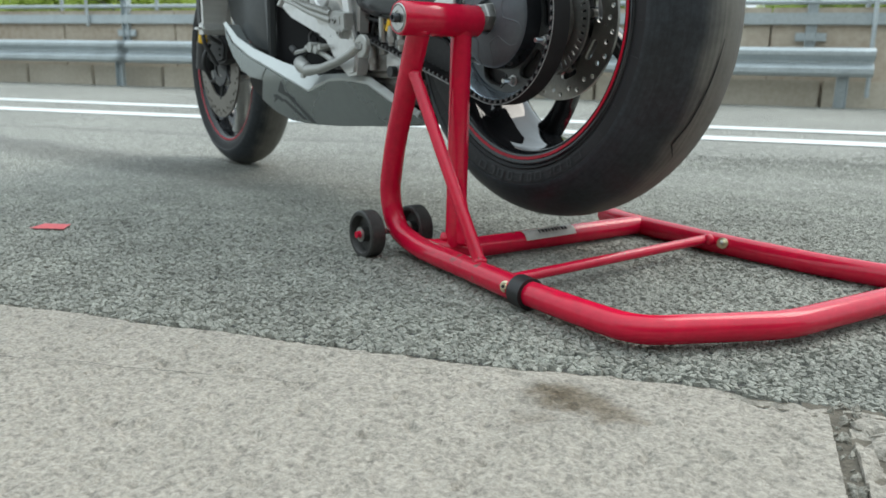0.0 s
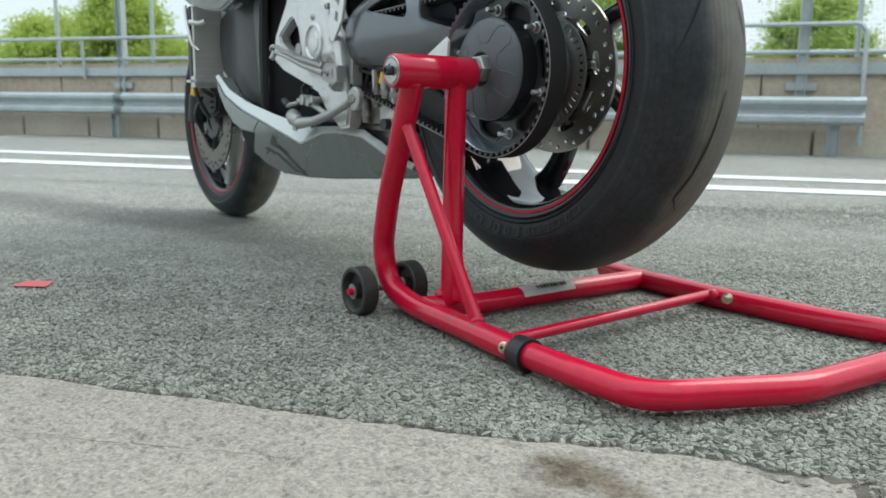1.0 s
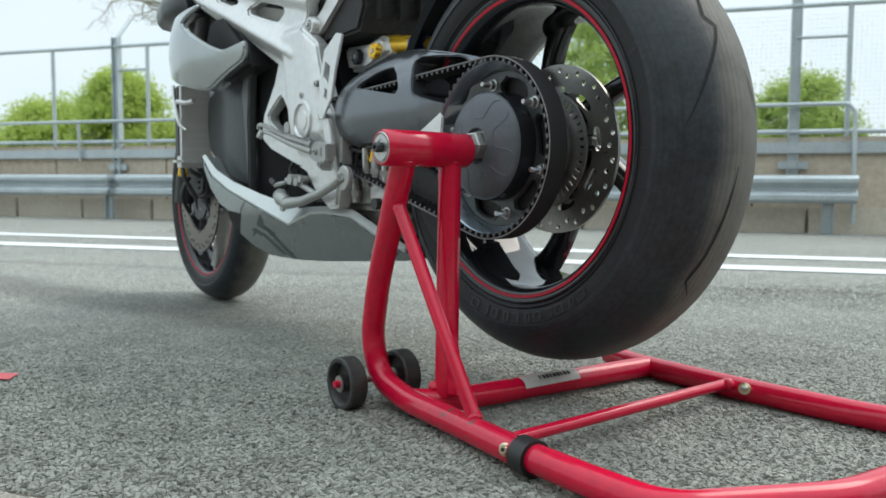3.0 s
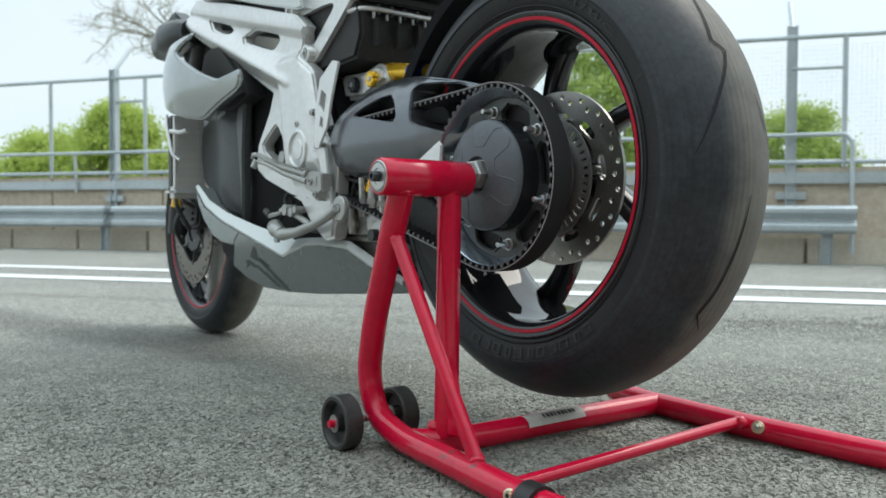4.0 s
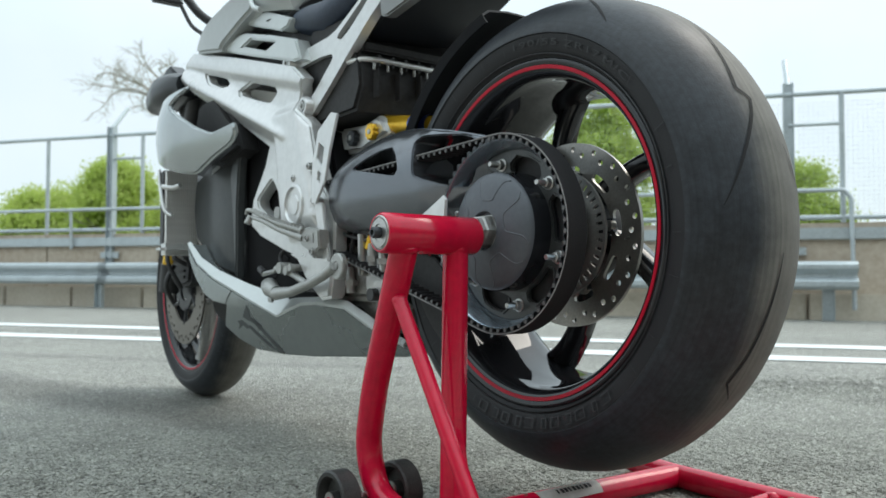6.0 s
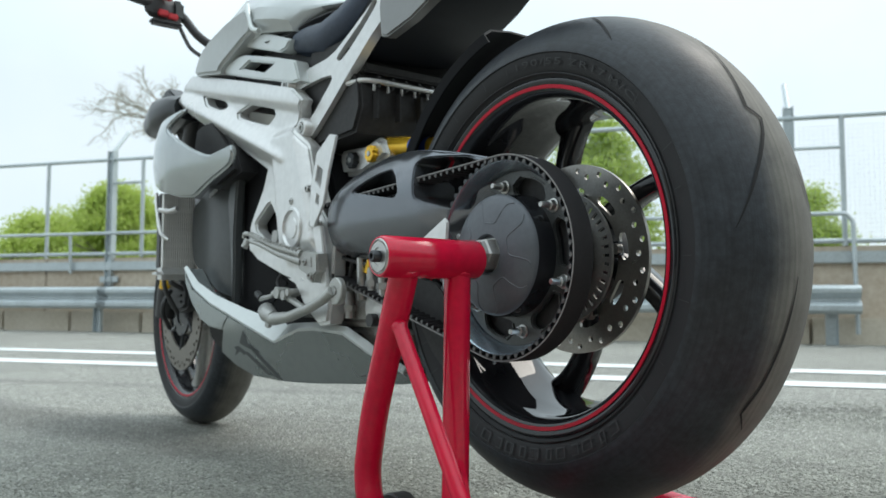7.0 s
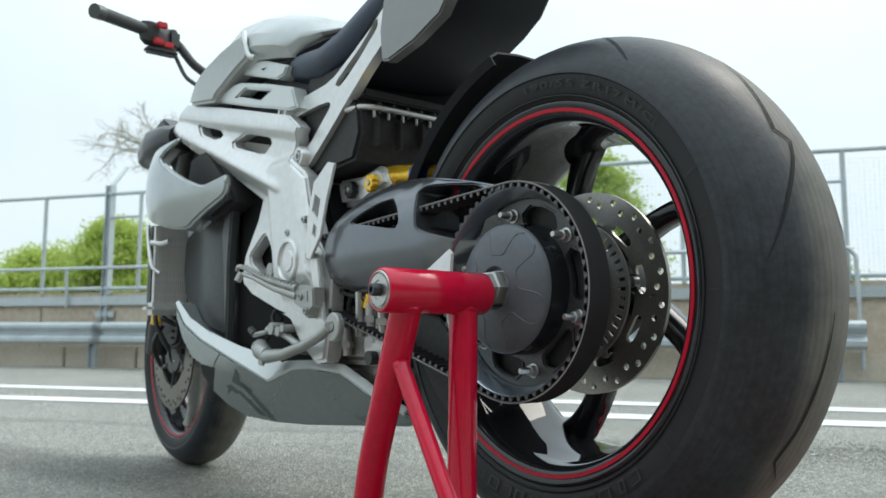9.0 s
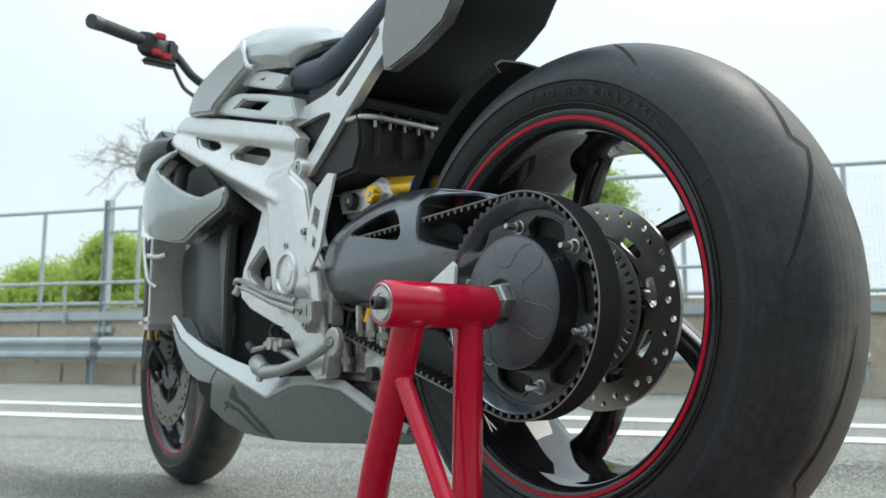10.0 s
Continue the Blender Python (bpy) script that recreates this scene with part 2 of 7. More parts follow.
M_WALL = mat("weathered_concrete", (0.42, 0.335, 0.255), 0.9, color2=(0.60, 0.535, 0.44), scale=0.9, bump=0.5, bump_scale=30)
M_PLINTH = mat("plinth_concrete", (0.46, 0.405, 0.32), 0.9, color2=(0.58, 0.53, 0.45), scale=1.5, bump=0.5, bump_scale=40, piece=0.12)
M_WHITE = mat("road_paint", (0.62, 0.66, 0.66), 0.7, color2=(0.80, 0.82, 0.82), scale=3, bump=0.4, bump_scale=150)
M_MARK = mat("red_mark_tape", (0.62, 0.09, 0.10), 0.6)
M_GRASS = mat("grass", (0.07, 0.10, 0.03), 0.9, color2=(0.16, 0.20, 0.06), scale=0.6, bump=0.6, bump_scale=20)
M_BARK = mat("bark", (0.20, 0.18, 0.145), 0.9, color2=(0.32, 0.295, 0.25), scale=6, bump=0.6, bump_scale=30)
M_TWIG = mat("pale_twigs", (0.36, 0.34, 0.31), 0.9, color2=(0.48, 0.46, 0.42), scale=3)
M_REDBTN = mat("red_switch", (0.5, 0.02, 0.03), 0.4)
M_GREYGRIP = mat("grip_rubber", (0.035, 0.036, 0.038), 0.6, bump=0.4, bump_scale=400)


def leaf_mat(name, c1, c2, thin=0.4, grain=0.0, marks=False):
    m = bpy.data.materials.new(name)
    m.use_nodes = True
    n, l = m.node_tree.nodes, m.node_tree.links
    b = n["Principled BSDF"]
    b.inputs["Roughness"].default_value = 0.6
    if grain:
        b.inputs["Roughness"].default_value = 0.8
        tc = n.new("ShaderNodeTexCoord")
        gn = n.new("ShaderNodeTexNoise")
        gn.inputs["Scale"].default_value, gn.inputs["Detail"].default_value = 520, 4
        l.new(tc.outputs["Object"], gn.inputs["Vector"])
        bp = n.new("ShaderNodeBump")
        bp.inputs["Strength"].default_value, bp.inputs["Distance"].default_value = grain, 0.003
        l.new(gn.outputs["Fac"], bp.inputs["Height"])
        l.new(bp.outputs["Normal"], b.inputs["Normal"])
    geo = n.new("ShaderNodeNewGeometry")
    mix = n.new("ShaderNodeMix")
    mix.data_type = "RGBA"
    mix.inputs[6].default_value, mix.inputs[7].default_value = (*c1, 1), (*c2, 1)
    l.new(geo.outputs["Random Per Island"], mix.inputs[0])
    tone = mix.outputs[2]
    if marks:
        # specks within a stone and dirt that gathers here and there
        for scale, lo, hi in ((260, 0.62, 1.24), (7, 0.84, 1.10)):
            sn = n.new("ShaderNodeTexNoise")
            sn.inputs["Scale"].default_value, sn.inputs["Detail"].default_value = scale, 5
            l.new(tc.outputs["Object"], sn.inputs["Vector"])
            sr = n.new("ShaderNodeMapRange")
            sr.inputs["From Min"].default_value, sr.inputs["From Max"].default_value = 0.32, 0.68
            sr.inputs["To Min"].default_value, sr.inputs["To Max"].default_value = lo, hi
            l.new(sn.outputs["Fac"], sr.inputs["Value"])
            hv = n.new("ShaderNodeHueSaturation")
            l.new(tone, hv.inputs["Color"])
            l.new(sr.outputs["Result"], hv.inputs["Value"])
            tone = hv.outputs["Color"]
        tone = dark_bands(n, l, tc, tone)
    l.new(tone, b.inputs["Base Color"])
    tr = n.new("ShaderNodeBsdfTranslucent")
    l.new(mix.outputs[2], tr.inputs["Color"])
    ms = n.new("ShaderNodeMixShader")
    ms.inputs["Fac"].default_value = thin
    l.new(b.outputs["BSDF"], ms.inputs[1])
    l.new(tr.outputs["BSDF"], ms.inputs[2])
    l.new(ms.outputs["Shader"], n["Material Output"].inputs["Surface"])
    return m


M_LEAF = leaf_mat("spring_leaves", (0.46, 0.57, 0.13), (0.60, 0.69, 0.22), 0.62)
M_LEAF2 = leaf_mat("young_leaves", (0.40, 0.52, 0.11), (0.56, 0.66, 0.20), 0.6)


def dark_bands(n, l, tc, colour):
    """Darkens a colour along a broad slanting band and a paving seam."""
    sp = n.new("ShaderNodeSeparateXYZ")
    l.new(tc.outputs["Object"], sp.inputs[0])
    wob = n.new("ShaderNodeTexNoise")
    wob.inputs["Scale"].default_value, wob.inputs["Detail"].default_value = 2.5, 5
    l.new(tc.outputs["Object"], wob.inputs["Vector"])

    def mth(op, a, b, c=None):
        k = n.new("ShaderNodeMath")
        k.operation = op
        for i, x in enumerate((a, b, c)):
            if x is None:
                continue
            if isinstance(x, (int, float)):
                k.inputs[i].default_value = x
            else:
                l.new(x, k.inputs[i])
        return k.outputs[0]

    val = None
    for ca, cb, c0, half, dark in ((0.595, 0.804, 1.463, 0.21, 0.60), (NX, NY, 2.99, 0.075, 0.82)):
        dist = mth("ADD", mth("MULTIPLY_ADD", sp.outputs["X"], ca, mth("MULTIPLY", sp.outputs["Y"], cb)), -c0)
        dist = mth("MULTIPLY_ADD", wob.outputs["Fac"], 0.12, mth("ADD", dist, -0.06))
        r = n.new("ShaderNodeMapRange")
        r.interpolation_type = "SMOOTHSTEP"
        r.inputs["From Min"].default_value, r.inputs["From Max"].default_value = half * 0.25, half
        r.inputs["To Min"].default_value = dark
        l.new(mth("ABSOLUTE", dist, 0.0), r.inputs["Value"])
        one = r.outputs["Result"]
        if val is None:
            # the slanting band starts beyond the front wheel
            e = n.new("ShaderNodeMapRange")
            e.inputs["From Min"].default_value, e.inputs["From Max"].default_value = -0.75, -0.35
            l.new(sp.outputs["X"], e.inputs["Value"])
            one = mth("MAXIMUM", one, e.outputs["Result"])
        val = one if val is None else mth("MULTIPLY", val, one)
    hsv = n.new("ShaderNodeHueSaturation")
    l.new(colour, hsv.inputs["Color"])
    l.new(val, hsv.inputs["Value"])
    return hsv.outputs["Color"]


def asphalt_mat():
    """Open stone-chip asphalt: grey chips of many tones with dark gaps, patches and worn lanes."""
    m = bpy.data.materials.new("chip_asphalt")
    m.use_nodes = True
    n, l = m.node_tree.nodes, m.node_tree.links
    b = n["Principled BSDF"]
    tc = n.new("ShaderNodeTexCoord")
    warp = n.new("ShaderNodeTexNoise")
    warp.inputs["Scale"].default_value = 60
    l.new(tc.outputs["Object"], warp.inputs["Vector"])
    off = n.new("ShaderNodeVectorMath")
    off.operation = "MULTIPLY_ADD"
    off.inputs[1].default_value = (0.008, 0.008, 0.008)
    l.new(warp.outputs["Color"], off.inputs[0])
    l.new(tc.outputs["Object"], off.inputs[2])
    v1 = n.new("ShaderNodeTexVoronoi")
    v1.inputs["Scale"].default_value = 115
    v2 = n.new("ShaderNodeTexVoronoi")
    v2.feature = "DISTANCE_TO_EDGE"
    v2.inputs["Scale"].default_value = 115
    for v in (v1, v2):
        l.new(off.outputs[0], v.inputs["Vector"])
    big = n.new("ShaderNodeTexNoise")
    big.inputs["Scale"].default_value, big.inputs["Detail"].default_value = 0.9, 6
    l.new(tc.outputs["Object"], big.inputs["Vector"])
    sep = n.new("ShaderNodeSeparateColor")
    l.new(v1.outputs["Color"], sep.inputs[0])
    chips = n.new("ShaderNodeValToRGB")
    for i, (p, c) in enumerate(((0.0, (0.25, 0.250, 0.224, 1)), (0.5, (0.322, 0.322, 0.290, 1)), (0.93, (0.394, 0.394, 0.355, 1)))):
        e = chips.color_ramp.elements[i] if i < 2 else chips.color_ramp.elements.new(p)
        e.position, e.color = p, c
    l.new(sep.outputs[0], chips.inputs["Fac"])
    gap = n.new("ShaderNodeMapRange")
    gap.inputs["From Min"].default_value, gap.inputs["From Max"].default_value = 0.03, 0.20
    gap.inputs["To Min"].default_value, gap.inputs["To Max"].default_value = 0.26, 1.60
    l.new(v2.outputs["Distance"], gap.inputs["Value"])
    tone = n.new("ShaderNodeMapRange")
    tone.inputs["From Min"].default_value, tone.inputs["From Max"].default_value = 0.3, 0.7
    tone.inputs["To Min"].default_value, tone.inputs["To Max"].default_value = 0.86, 1.14
    l.new(big.outputs["Fac"], tone.inputs["Value"])
    mul = n.new("ShaderNodeMath")
    mul.operation = "MULTIPLY"
    l.new(gap.outputs["Result"], mul.inputs[0])
    l.new(tone.outputs["Result"], mul.inputs[1])
    hsv = n.new("ShaderNodeHueSaturation")
    l.new(chips.outputs["Color"], hsv.inputs["Color"])
    l.new(mul.outputs[0], hsv.inputs["Value"])
    l.new(dark_bands(n, l, tc, hsv.outputs["Color"]), b.inputs["Base Color"])
    b.inputs["Roughness"].default_value = 0.72
    bp = n.new("ShaderNodeBump")
    bp.inputs["Strength"].default_value, bp.inputs["Distance"].default_value = 0.9, 0.004
    h = n.new("ShaderNodeMath")
    h.operation = "MULTIPLY_ADD"
    h.inputs[1].default_value = 0.6
    l.new(sep.outputs[1], h.inputs[0])
    hg = n.new("ShaderNodeMapRange")
    hg.inputs["From Max"].default_value = 0.35
    l.new(v2.outputs["Distance"], hg.inputs["Value"])
    l.new(hg.outputs["Result"], h.inputs[2])
    l.new(h.outputs[0], bp.inputs["Height"])
    l.new(bp.outputs["Normal"], b.inputs["Normal"])
    return m


M_ASPHALT = asphalt_mat()
M_BINDER = mat("asphalt_binder", (0.045, 0.046, 0.042), 0.85, var=0.3, scale=30, bump=0.8, bump_scale=300)
M_CHIP = leaf_mat("stone_chips", (0.256, 0.258, 0.226), (0.396, 0.398, 0.352), 0.0, 1.0, True)
M_DIRT = mat("joint_dirt", (0.06, 0.052, 0.04), 0.95, color2=(0.17, 0.15, 0.12), scale=40, bump=1.0, bump_scale=180)
M_LUMP = leaf_mat("broken_concrete", (0.20, 0.185, 0.155), (0.40, 0.385, 0.335), 0.0, 0.8)


def concrete_mat():
    """Pale worn concrete with exposed fine aggregate, pits, a scored line and oil stains."""
    m = mat("worn_concrete", (0.346, 0.318, 0.274), 0.88, color2=(0.400, 0.366, 0.318), scale=9, bump=0.6, bump_scale=350)
    n, l = m.node_tree.nodes, m.node_tree.links
    b = n["Principled BSDF"]
    src = b.inputs["Base Color"].links[0].from_socket
    tc = n.new("ShaderNodeTexCoord")
    pit = n.new("ShaderNodeTexVoronoi")
    pit.inputs["Scale"].default_value = 80
    bend = n.new("ShaderNodeTexNoise")
    bend.inputs["Scale"].default_value, bend.inputs["Detail"].default_value = 130, 4
    l.new(tc.outputs["Object"], bend.inputs["Vector"])
    bent = n.new("ShaderNodeVectorMath")
    bent.operation = "MULTIPLY_ADD"
    bent.inputs[1].default_value = (0.011, 0.011, 0.0)
    l.new(bend.outputs["Color"], bent.inputs[0])
    l.new(tc.outputs["Object"], bent.inputs[2])
    l.new(bent.outputs[0], pit.inputs["Vector"])
    sep = n.new("ShaderNodeSeparateColor")
    l.new(pit.outputs["Color"], sep.inputs[0])
    few = n.new("ShaderNodeMapRange")
    few.inputs["From Min"].default_value, few.inputs["From Max"].default_value = 0.80, 1.0
    few.inputs["To Min"].default_value, few.inputs["To Max"].default_value = 0.05, 0.42
    l.new(sep.outputs[0], few.inputs["Value"])
    near = n.new("ShaderNodeMath")
    near.operation = "LESS_THAN"
    l.new(pit.outputs["Distance"], near.inputs[0])
    l.new(few.outputs["Result"], near.inputs[1])
    grain = n.new("ShaderNodeTexNoise")
    grain.inputs["Scale"].default_value, grain.inputs["Detail"].default_value, grain.inputs["Roughness"].default_value = 210, 5, 0.62
    l.new(tc.outputs["Object"], grain.inputs["Vector"])
    gr = n.new("ShaderNodeMapRange")
    gr.inputs["From Min"].default_value, gr.inputs["From Max"].default_value = 0.3, 0.7
    gr.inputs["To Min"].default_value, gr.inputs["To Max"].default_value = 0.64, 1.32
    l.new(grain.outputs["Fac"], gr.inputs["Value"])
    val = gr.outputs["Result"]

    def times(a, sock):
        mm = n.new("ShaderNodeMath")
        mm.operation = "MULTIPLY"
        l.new(a, mm.inputs[0])
        l.new(sock, mm.inputs[1])
        return mm.outputs[0]

    flake = n.new("ShaderNodeTexNoise")
    flake.inputs["Scale"].default_value, flake.inputs["Detail"].default_value, flake.inputs["Roughness"].default_value = 120, 6, 0.64
    l.new(tc.outputs["Object"], flake.inputs["Vector"])
    fr_ = n.new("ShaderNodeMapRange")
    fr_.inputs["From Min"].default_value, fr_.inputs["From Max"].default_value = 0.36, 0.48
    fr_.inputs["To Min"].default_value, fr_.inputs["To Max"].default_value = 0.70, 1.04
    l.new(flake.outputs["Fac"], fr_.inputs["Value"])
    val = times(val, fr_.outputs["Result"])
    fb = n.new("ShaderNodeBump")
    fb.inputs["Strength"].default_value, fb.inputs["Distance"].default_value = 0.9, 0.005
    l.new(flake.outputs["Fac"], fb.inputs["Height"])
    l.new(b.inputs["Normal"].links[0].from_socket, fb.inputs["Normal"])
    l.new(fb.outputs["Normal"], b.inputs["Normal"])
    pr_ = n.new("ShaderNodeMapRange")
    pr_.inputs["To Min"].default_value, pr_.inputs["To Max"].default_value = 1.0, 0.86
    l.new(near.outputs[0], pr_.inputs["Value"])
    val = times(val, pr_.outputs["Result"])
    wn_ = n.new("ShaderNodeTexNoise")
    wn_.inputs["Scale"].default_value, wn_.inputs["Detail"].default_value = 28, 5
    l.new(tc.outputs["Object"], wn_.inputs["Vector"])
    wm = n.new("ShaderNodeVectorMath")
    wm.operation = "MULTIPLY_ADD"
    wm.inputs[1].default_value = (0.06, 0.06, 0.0)
    l.new(wn_.outputs["Color"], wm.inputs[0])
    l.new(tc.outputs["Object"], wm.inputs[2])
    stain = None
    for (x, y), r0, r1, dark in STAINS:
        d = n.new("ShaderNodeVectorMath")
        d.operation = "DISTANCE"
        d.inputs[1].default_value = (x + 0.03, y + 0.03, 0.006)
        l.new(wm.outputs[0], d.inputs[0])
        r = n.new("ShaderNodeMapRange")
        r.interpolation_type = "SMOOTHSTEP"
        r.inputs["From Min"].default_value, r.inputs["From Max"].default_value = r0, r1
        r.inputs["To Min"].default_value = dark
        l.new(d.outputs["Value"], r.inputs["Value"])
        val = times(val, r.outputs["Result"])
        stain = r.outputs["Result"] if stain is None else times(stain, r.outputs["Result"])
    hsv = n.new("ShaderNodeHueSaturation")
    l.new(src, hsv.inputs["Color"])
    l.new(val, hsv.inputs["Value"])
    # oil leaves a brown tinge
    tint = n.new("ShaderNodeMix")
    tint.data_type = "RGBA"
    tint.inputs[6].default_value, tint.inputs[7].default_value = (0.86, 0.72, 0.54, 1), (1, 1, 1, 1)
    tr_ = n.new("ShaderNodeMapRange")
    tr_.inputs["From Min"].default_value, tr_.inputs["From Max"].default_value = 0.35, 0.85
    l.new(stain, tr_.inputs["Value"])
    l.new(tr_.outputs["Result"], tint.inputs[0])
    mul = n.new("ShaderNodeMix")
    mul.data_type, mul.blend_type = "RGBA", "MULTIPLY"
    mul.inputs[0].default_value = 1.0
    l.new(hsv.outputs["Color"], mul.inputs[6])
    l.new(tint.outputs[2], mul.inputs[7])
    l.new(mul.outputs[2], b.inputs["Base Color"])
    return m


STAINS = [((0.222, -0.037), 0.006, 0.044, 0.46), ((0.250, -0.050), 0.008, 0.04, 0.62), ((0.285, -0.072), 0.010, 0.045, 0.62), ((0.215, -0.10), 0.008, 0.04, 0.78), ((0.226, -0.034), 0.001, 0.007, 0.5), ((-0.33, -0.02), 0.005, 0.05, 0.9)]
M_CONCRETE = concrete_mat()


# ---- shape helpers ----
def part(name, bm, material, parent, label="", angle=38):
    """One mesh object under a thing or a part."""
    me = bpy.data.meshes.new(name)
    bmesh.ops.recalc_face_normals(bm, faces=bm.faces)
    bm.to_mesh(me)
    bm.free()
    me.materials.append(material)
    for p in me.polygons:
        p.use_smooth = True
    me.set_sharp_from_angle(angle=radians(angle))
    ob = new(name, me)
    ob.parent = parent
    if label:
        ob["label"] = label
    return ob


def share(name, ob, parent, m):
    """Another part on the same mesh, at the pose m in its parent."""
    o = new(name, ob.data)
    o.parent, o.matrix_basis = parent, m
    return o


def thing(name, label, category, m=None, kind="", group=""):
    ob = new(name)
    ob.empty_display_size = 0.1
    if m is not None:
        ob.matrix_basis = m
    return tagged(ob, label, category, group, kind)


def arc_pts(pts, r):
    """A polyline with its corners rounded to about the radius r."""
    pts = [Vector(p) for p in pts]
    out = [pts[0]]
    for a, b, c in zip(pts, pts[1:], pts[2:]):
        k = min(r, (a - b).length * 0.48, (c - b).length * 0.48)
        p, s = b + (a - b).normalized() * k, b + (c - b).normalized() * k
        for i in range(7):
            t = i / 6
            out.append(p * (1 - t) ** 2 + b * 2 * t * (1 - t) + s * t * t)
    return out + [pts[-1]]


def tube(bm, pts, r, seg=14, bend=0.0, cap=True, flat=1.0):
    """A round bar swept along points; r may be a list."""
    pts = arc_pts(pts, bend) if bend else [Vector(p) for p in pts]
    rs = r if isinstance(r, (list, tuple)) else [r] * len(pts)
    if len(rs) != len(pts):
        rs = list(np.interp(np.linspace(0, 1, len(pts)), np.linspace(0, 1, len(rs)), rs))
    t0 = (pts[1] - pts[0]).normalized()
    nrm = t0.orthogonal().normalized()
    rings = []
    for i, p in enumerate(pts):
        t = (pts[min(i + 1, len(pts) - 1)] - pts[max(i - 1, 0)]).normalized()
        nrm = (nrm - t * nrm.dot(t)).normalized()
        bi = t.cross(nrm)
        rings.append([bm.verts.new(p + (nrm * math.cos(a) + bi * math.sin(a) * flat) * rs[i]) for a in (2 * math.pi * k / seg for k in range(seg))])
    for a, b in zip(rings, rings[1:]):
        for k in range(seg):
            bm.faces.new((a[k], a[(k + 1) % seg], b[(k + 1) % seg], b[k]))
    if cap:
        bm.faces.new(rings[0])
        bm.faces.new(rings[-1][::-1])
    return bm


def lathe(bm, profile, centre=(0, 0), seg=64, a0=0.0, a1=360.0, closed=False):
    """Revolves (v, radius) points about the axle line through (u, w)."""
    full = a1 - a0 >= 360
    count = seg if full else seg + 1
    rings = []
    for i in range(count):
        a = radians(a0 + (a1 - a0) * i / seg)
        rings.append([bm.verts.new((centre[0] + r * math.cos(a), v, centre[1] + r * math.sin(a))) for v, r in profile])
    n = len(profile)
    for i in range(seg):
        p, s = rings[i], rings[(i + 1) % count]
        for k in range(n if closed else n - 1):
            bm.faces.new((p[k], p[(k + 1) % n], s[(k + 1) % n], s[k]))
    if closed and not full:
        bm.faces.new(rings[0])
        bm.faces.new(rings[-1][::-1])
    return bm


def soft(loop, times=2, k=0.16):
    """Rounds the corners of a closed outline."""
    for _ in range(times):
        out = []
        for (a, b), (c, d) in zip(loop, loop[1:] + loop[:1]):
            out += [(a + (c - a) * k, b + (d - b) * k), (c + (a - c) * k, d + (b - d) * k)]
        loop = out
    return loop


def plate(bm, outer, v0, v1, holes=(), bevel=0.0, warp=None, steps=2, fine=0.022, rounds=3):
    """A plate cut to a side outline (u, w), from v0 to v1 across, with holes and rounded rims."""
    tmp = bmesh.new()
    for loop in (outer, *holes):
        vs = [tmp.verts.new((u, v0, w)) for u, w in loop]
        for a, b in zip(vs, vs[1:] + vs[:1]):
            tmp.edges.new((a, b))
    bmesh.ops.triangle_fill(tmp, use_beauty=True, use_dissolve=not holes, edges=tmp.edges[:])
    if holes:
        bmesh.ops.dissolve_limit(tmp, angle_limit=0.01, verts=tmp.verts[:], edges=[e for e in tmp.edges if len(e.link_faces) == 2])
    res = bmesh.ops.extrude_face_region(tmp, geom=tmp.faces[:])
    for g in res["geom"]:
        if isinstance(g, bmesh.types.BMVert):
            g.co.y = v1
    bmesh.ops.recalc_face_normals(tmp, faces=tmp.faces)
    if bevel:
        rim = [e for e in tmp.edges if len(e.link_faces) == 2 and e.calc_face_angle(0) > 0.9 and abs(e.verts[0].co.y - e.verts[1].co.y) < 1e-6]
        bmesh.ops.bevel(tmp, geom=rim, offset=bevel, segments=steps, affect="EDGES", clamp_overlap=True)
    if warp:
        bmesh.ops.triangulate(tmp, faces=tmp.faces[:])
        for _ in range(rounds):
            long = [e for e in tmp.edges if e.calc_length() > fine]
            if long:
                bmesh.ops.subdivide_edges(tmp, edges=long, cuts=1, use_grid_fill=False)
                bmesh.ops.triangulate(tmp, faces=[f for f in tmp.faces if len(f.verts) > 3])
        for v in tmp.verts:
            v.co.y += warp(v.co.x, v.co.z)
    me = bpy.data.meshes.new("tmp")
    tmp.to_mesh(me)
    tmp.free()
    bm.from_mesh(me)
    bpy.data.meshes.remove(me)
    return bm


def loft(bm, rings, cap=True):
    """Skins closed rings of equal count."""
    vs = [[bm.verts.new(p) for p in r] for r in rings]
    n = len(vs[0])
    for a, b in zip(vs, vs[1:]):
        for k in range(n):
            bm.faces.new((a[k], a[(k + 1) % n], b[(k + 1) % n], b[k]))
    if cap:
        bm.faces.new(vs[0])
        bm.faces.new(vs[-1][::-1])
    return bm


def box(bm, c, s, m=None, bevel=0.0):
    res = bmesh.ops.create_cube(bm, size=1.0, matrix=(m or Matrix()) @ Matrix.Translation(c) @ Matrix.Diagonal((*s, 1)))
    if bevel:
        es = {e for v in res["verts"] for e in v.link_edges}
        bmesh.ops.bevel(bm, geom=list(es), offset=bevel, segments=2, affect="EDGES", clamp_overlap=True)
    return bm


def ring_of(c, u_half, w_half, axis_n=12, power=2.6):
    """A rounded closed section across the bike at u: (v, w) half sizes."""
    u, v, w = c
    out = []
    for k in range(axis_n):
        a = 2 * math.pi * k / axis_n
        ca, sa = math.cos(a), math.sin(a)
        out.append((u, v + u_half * math.copysign(abs(ca) ** (2 / power), ca), w + w_half * math.copysign(abs(sa) ** (2 / power), sa)))
    return out


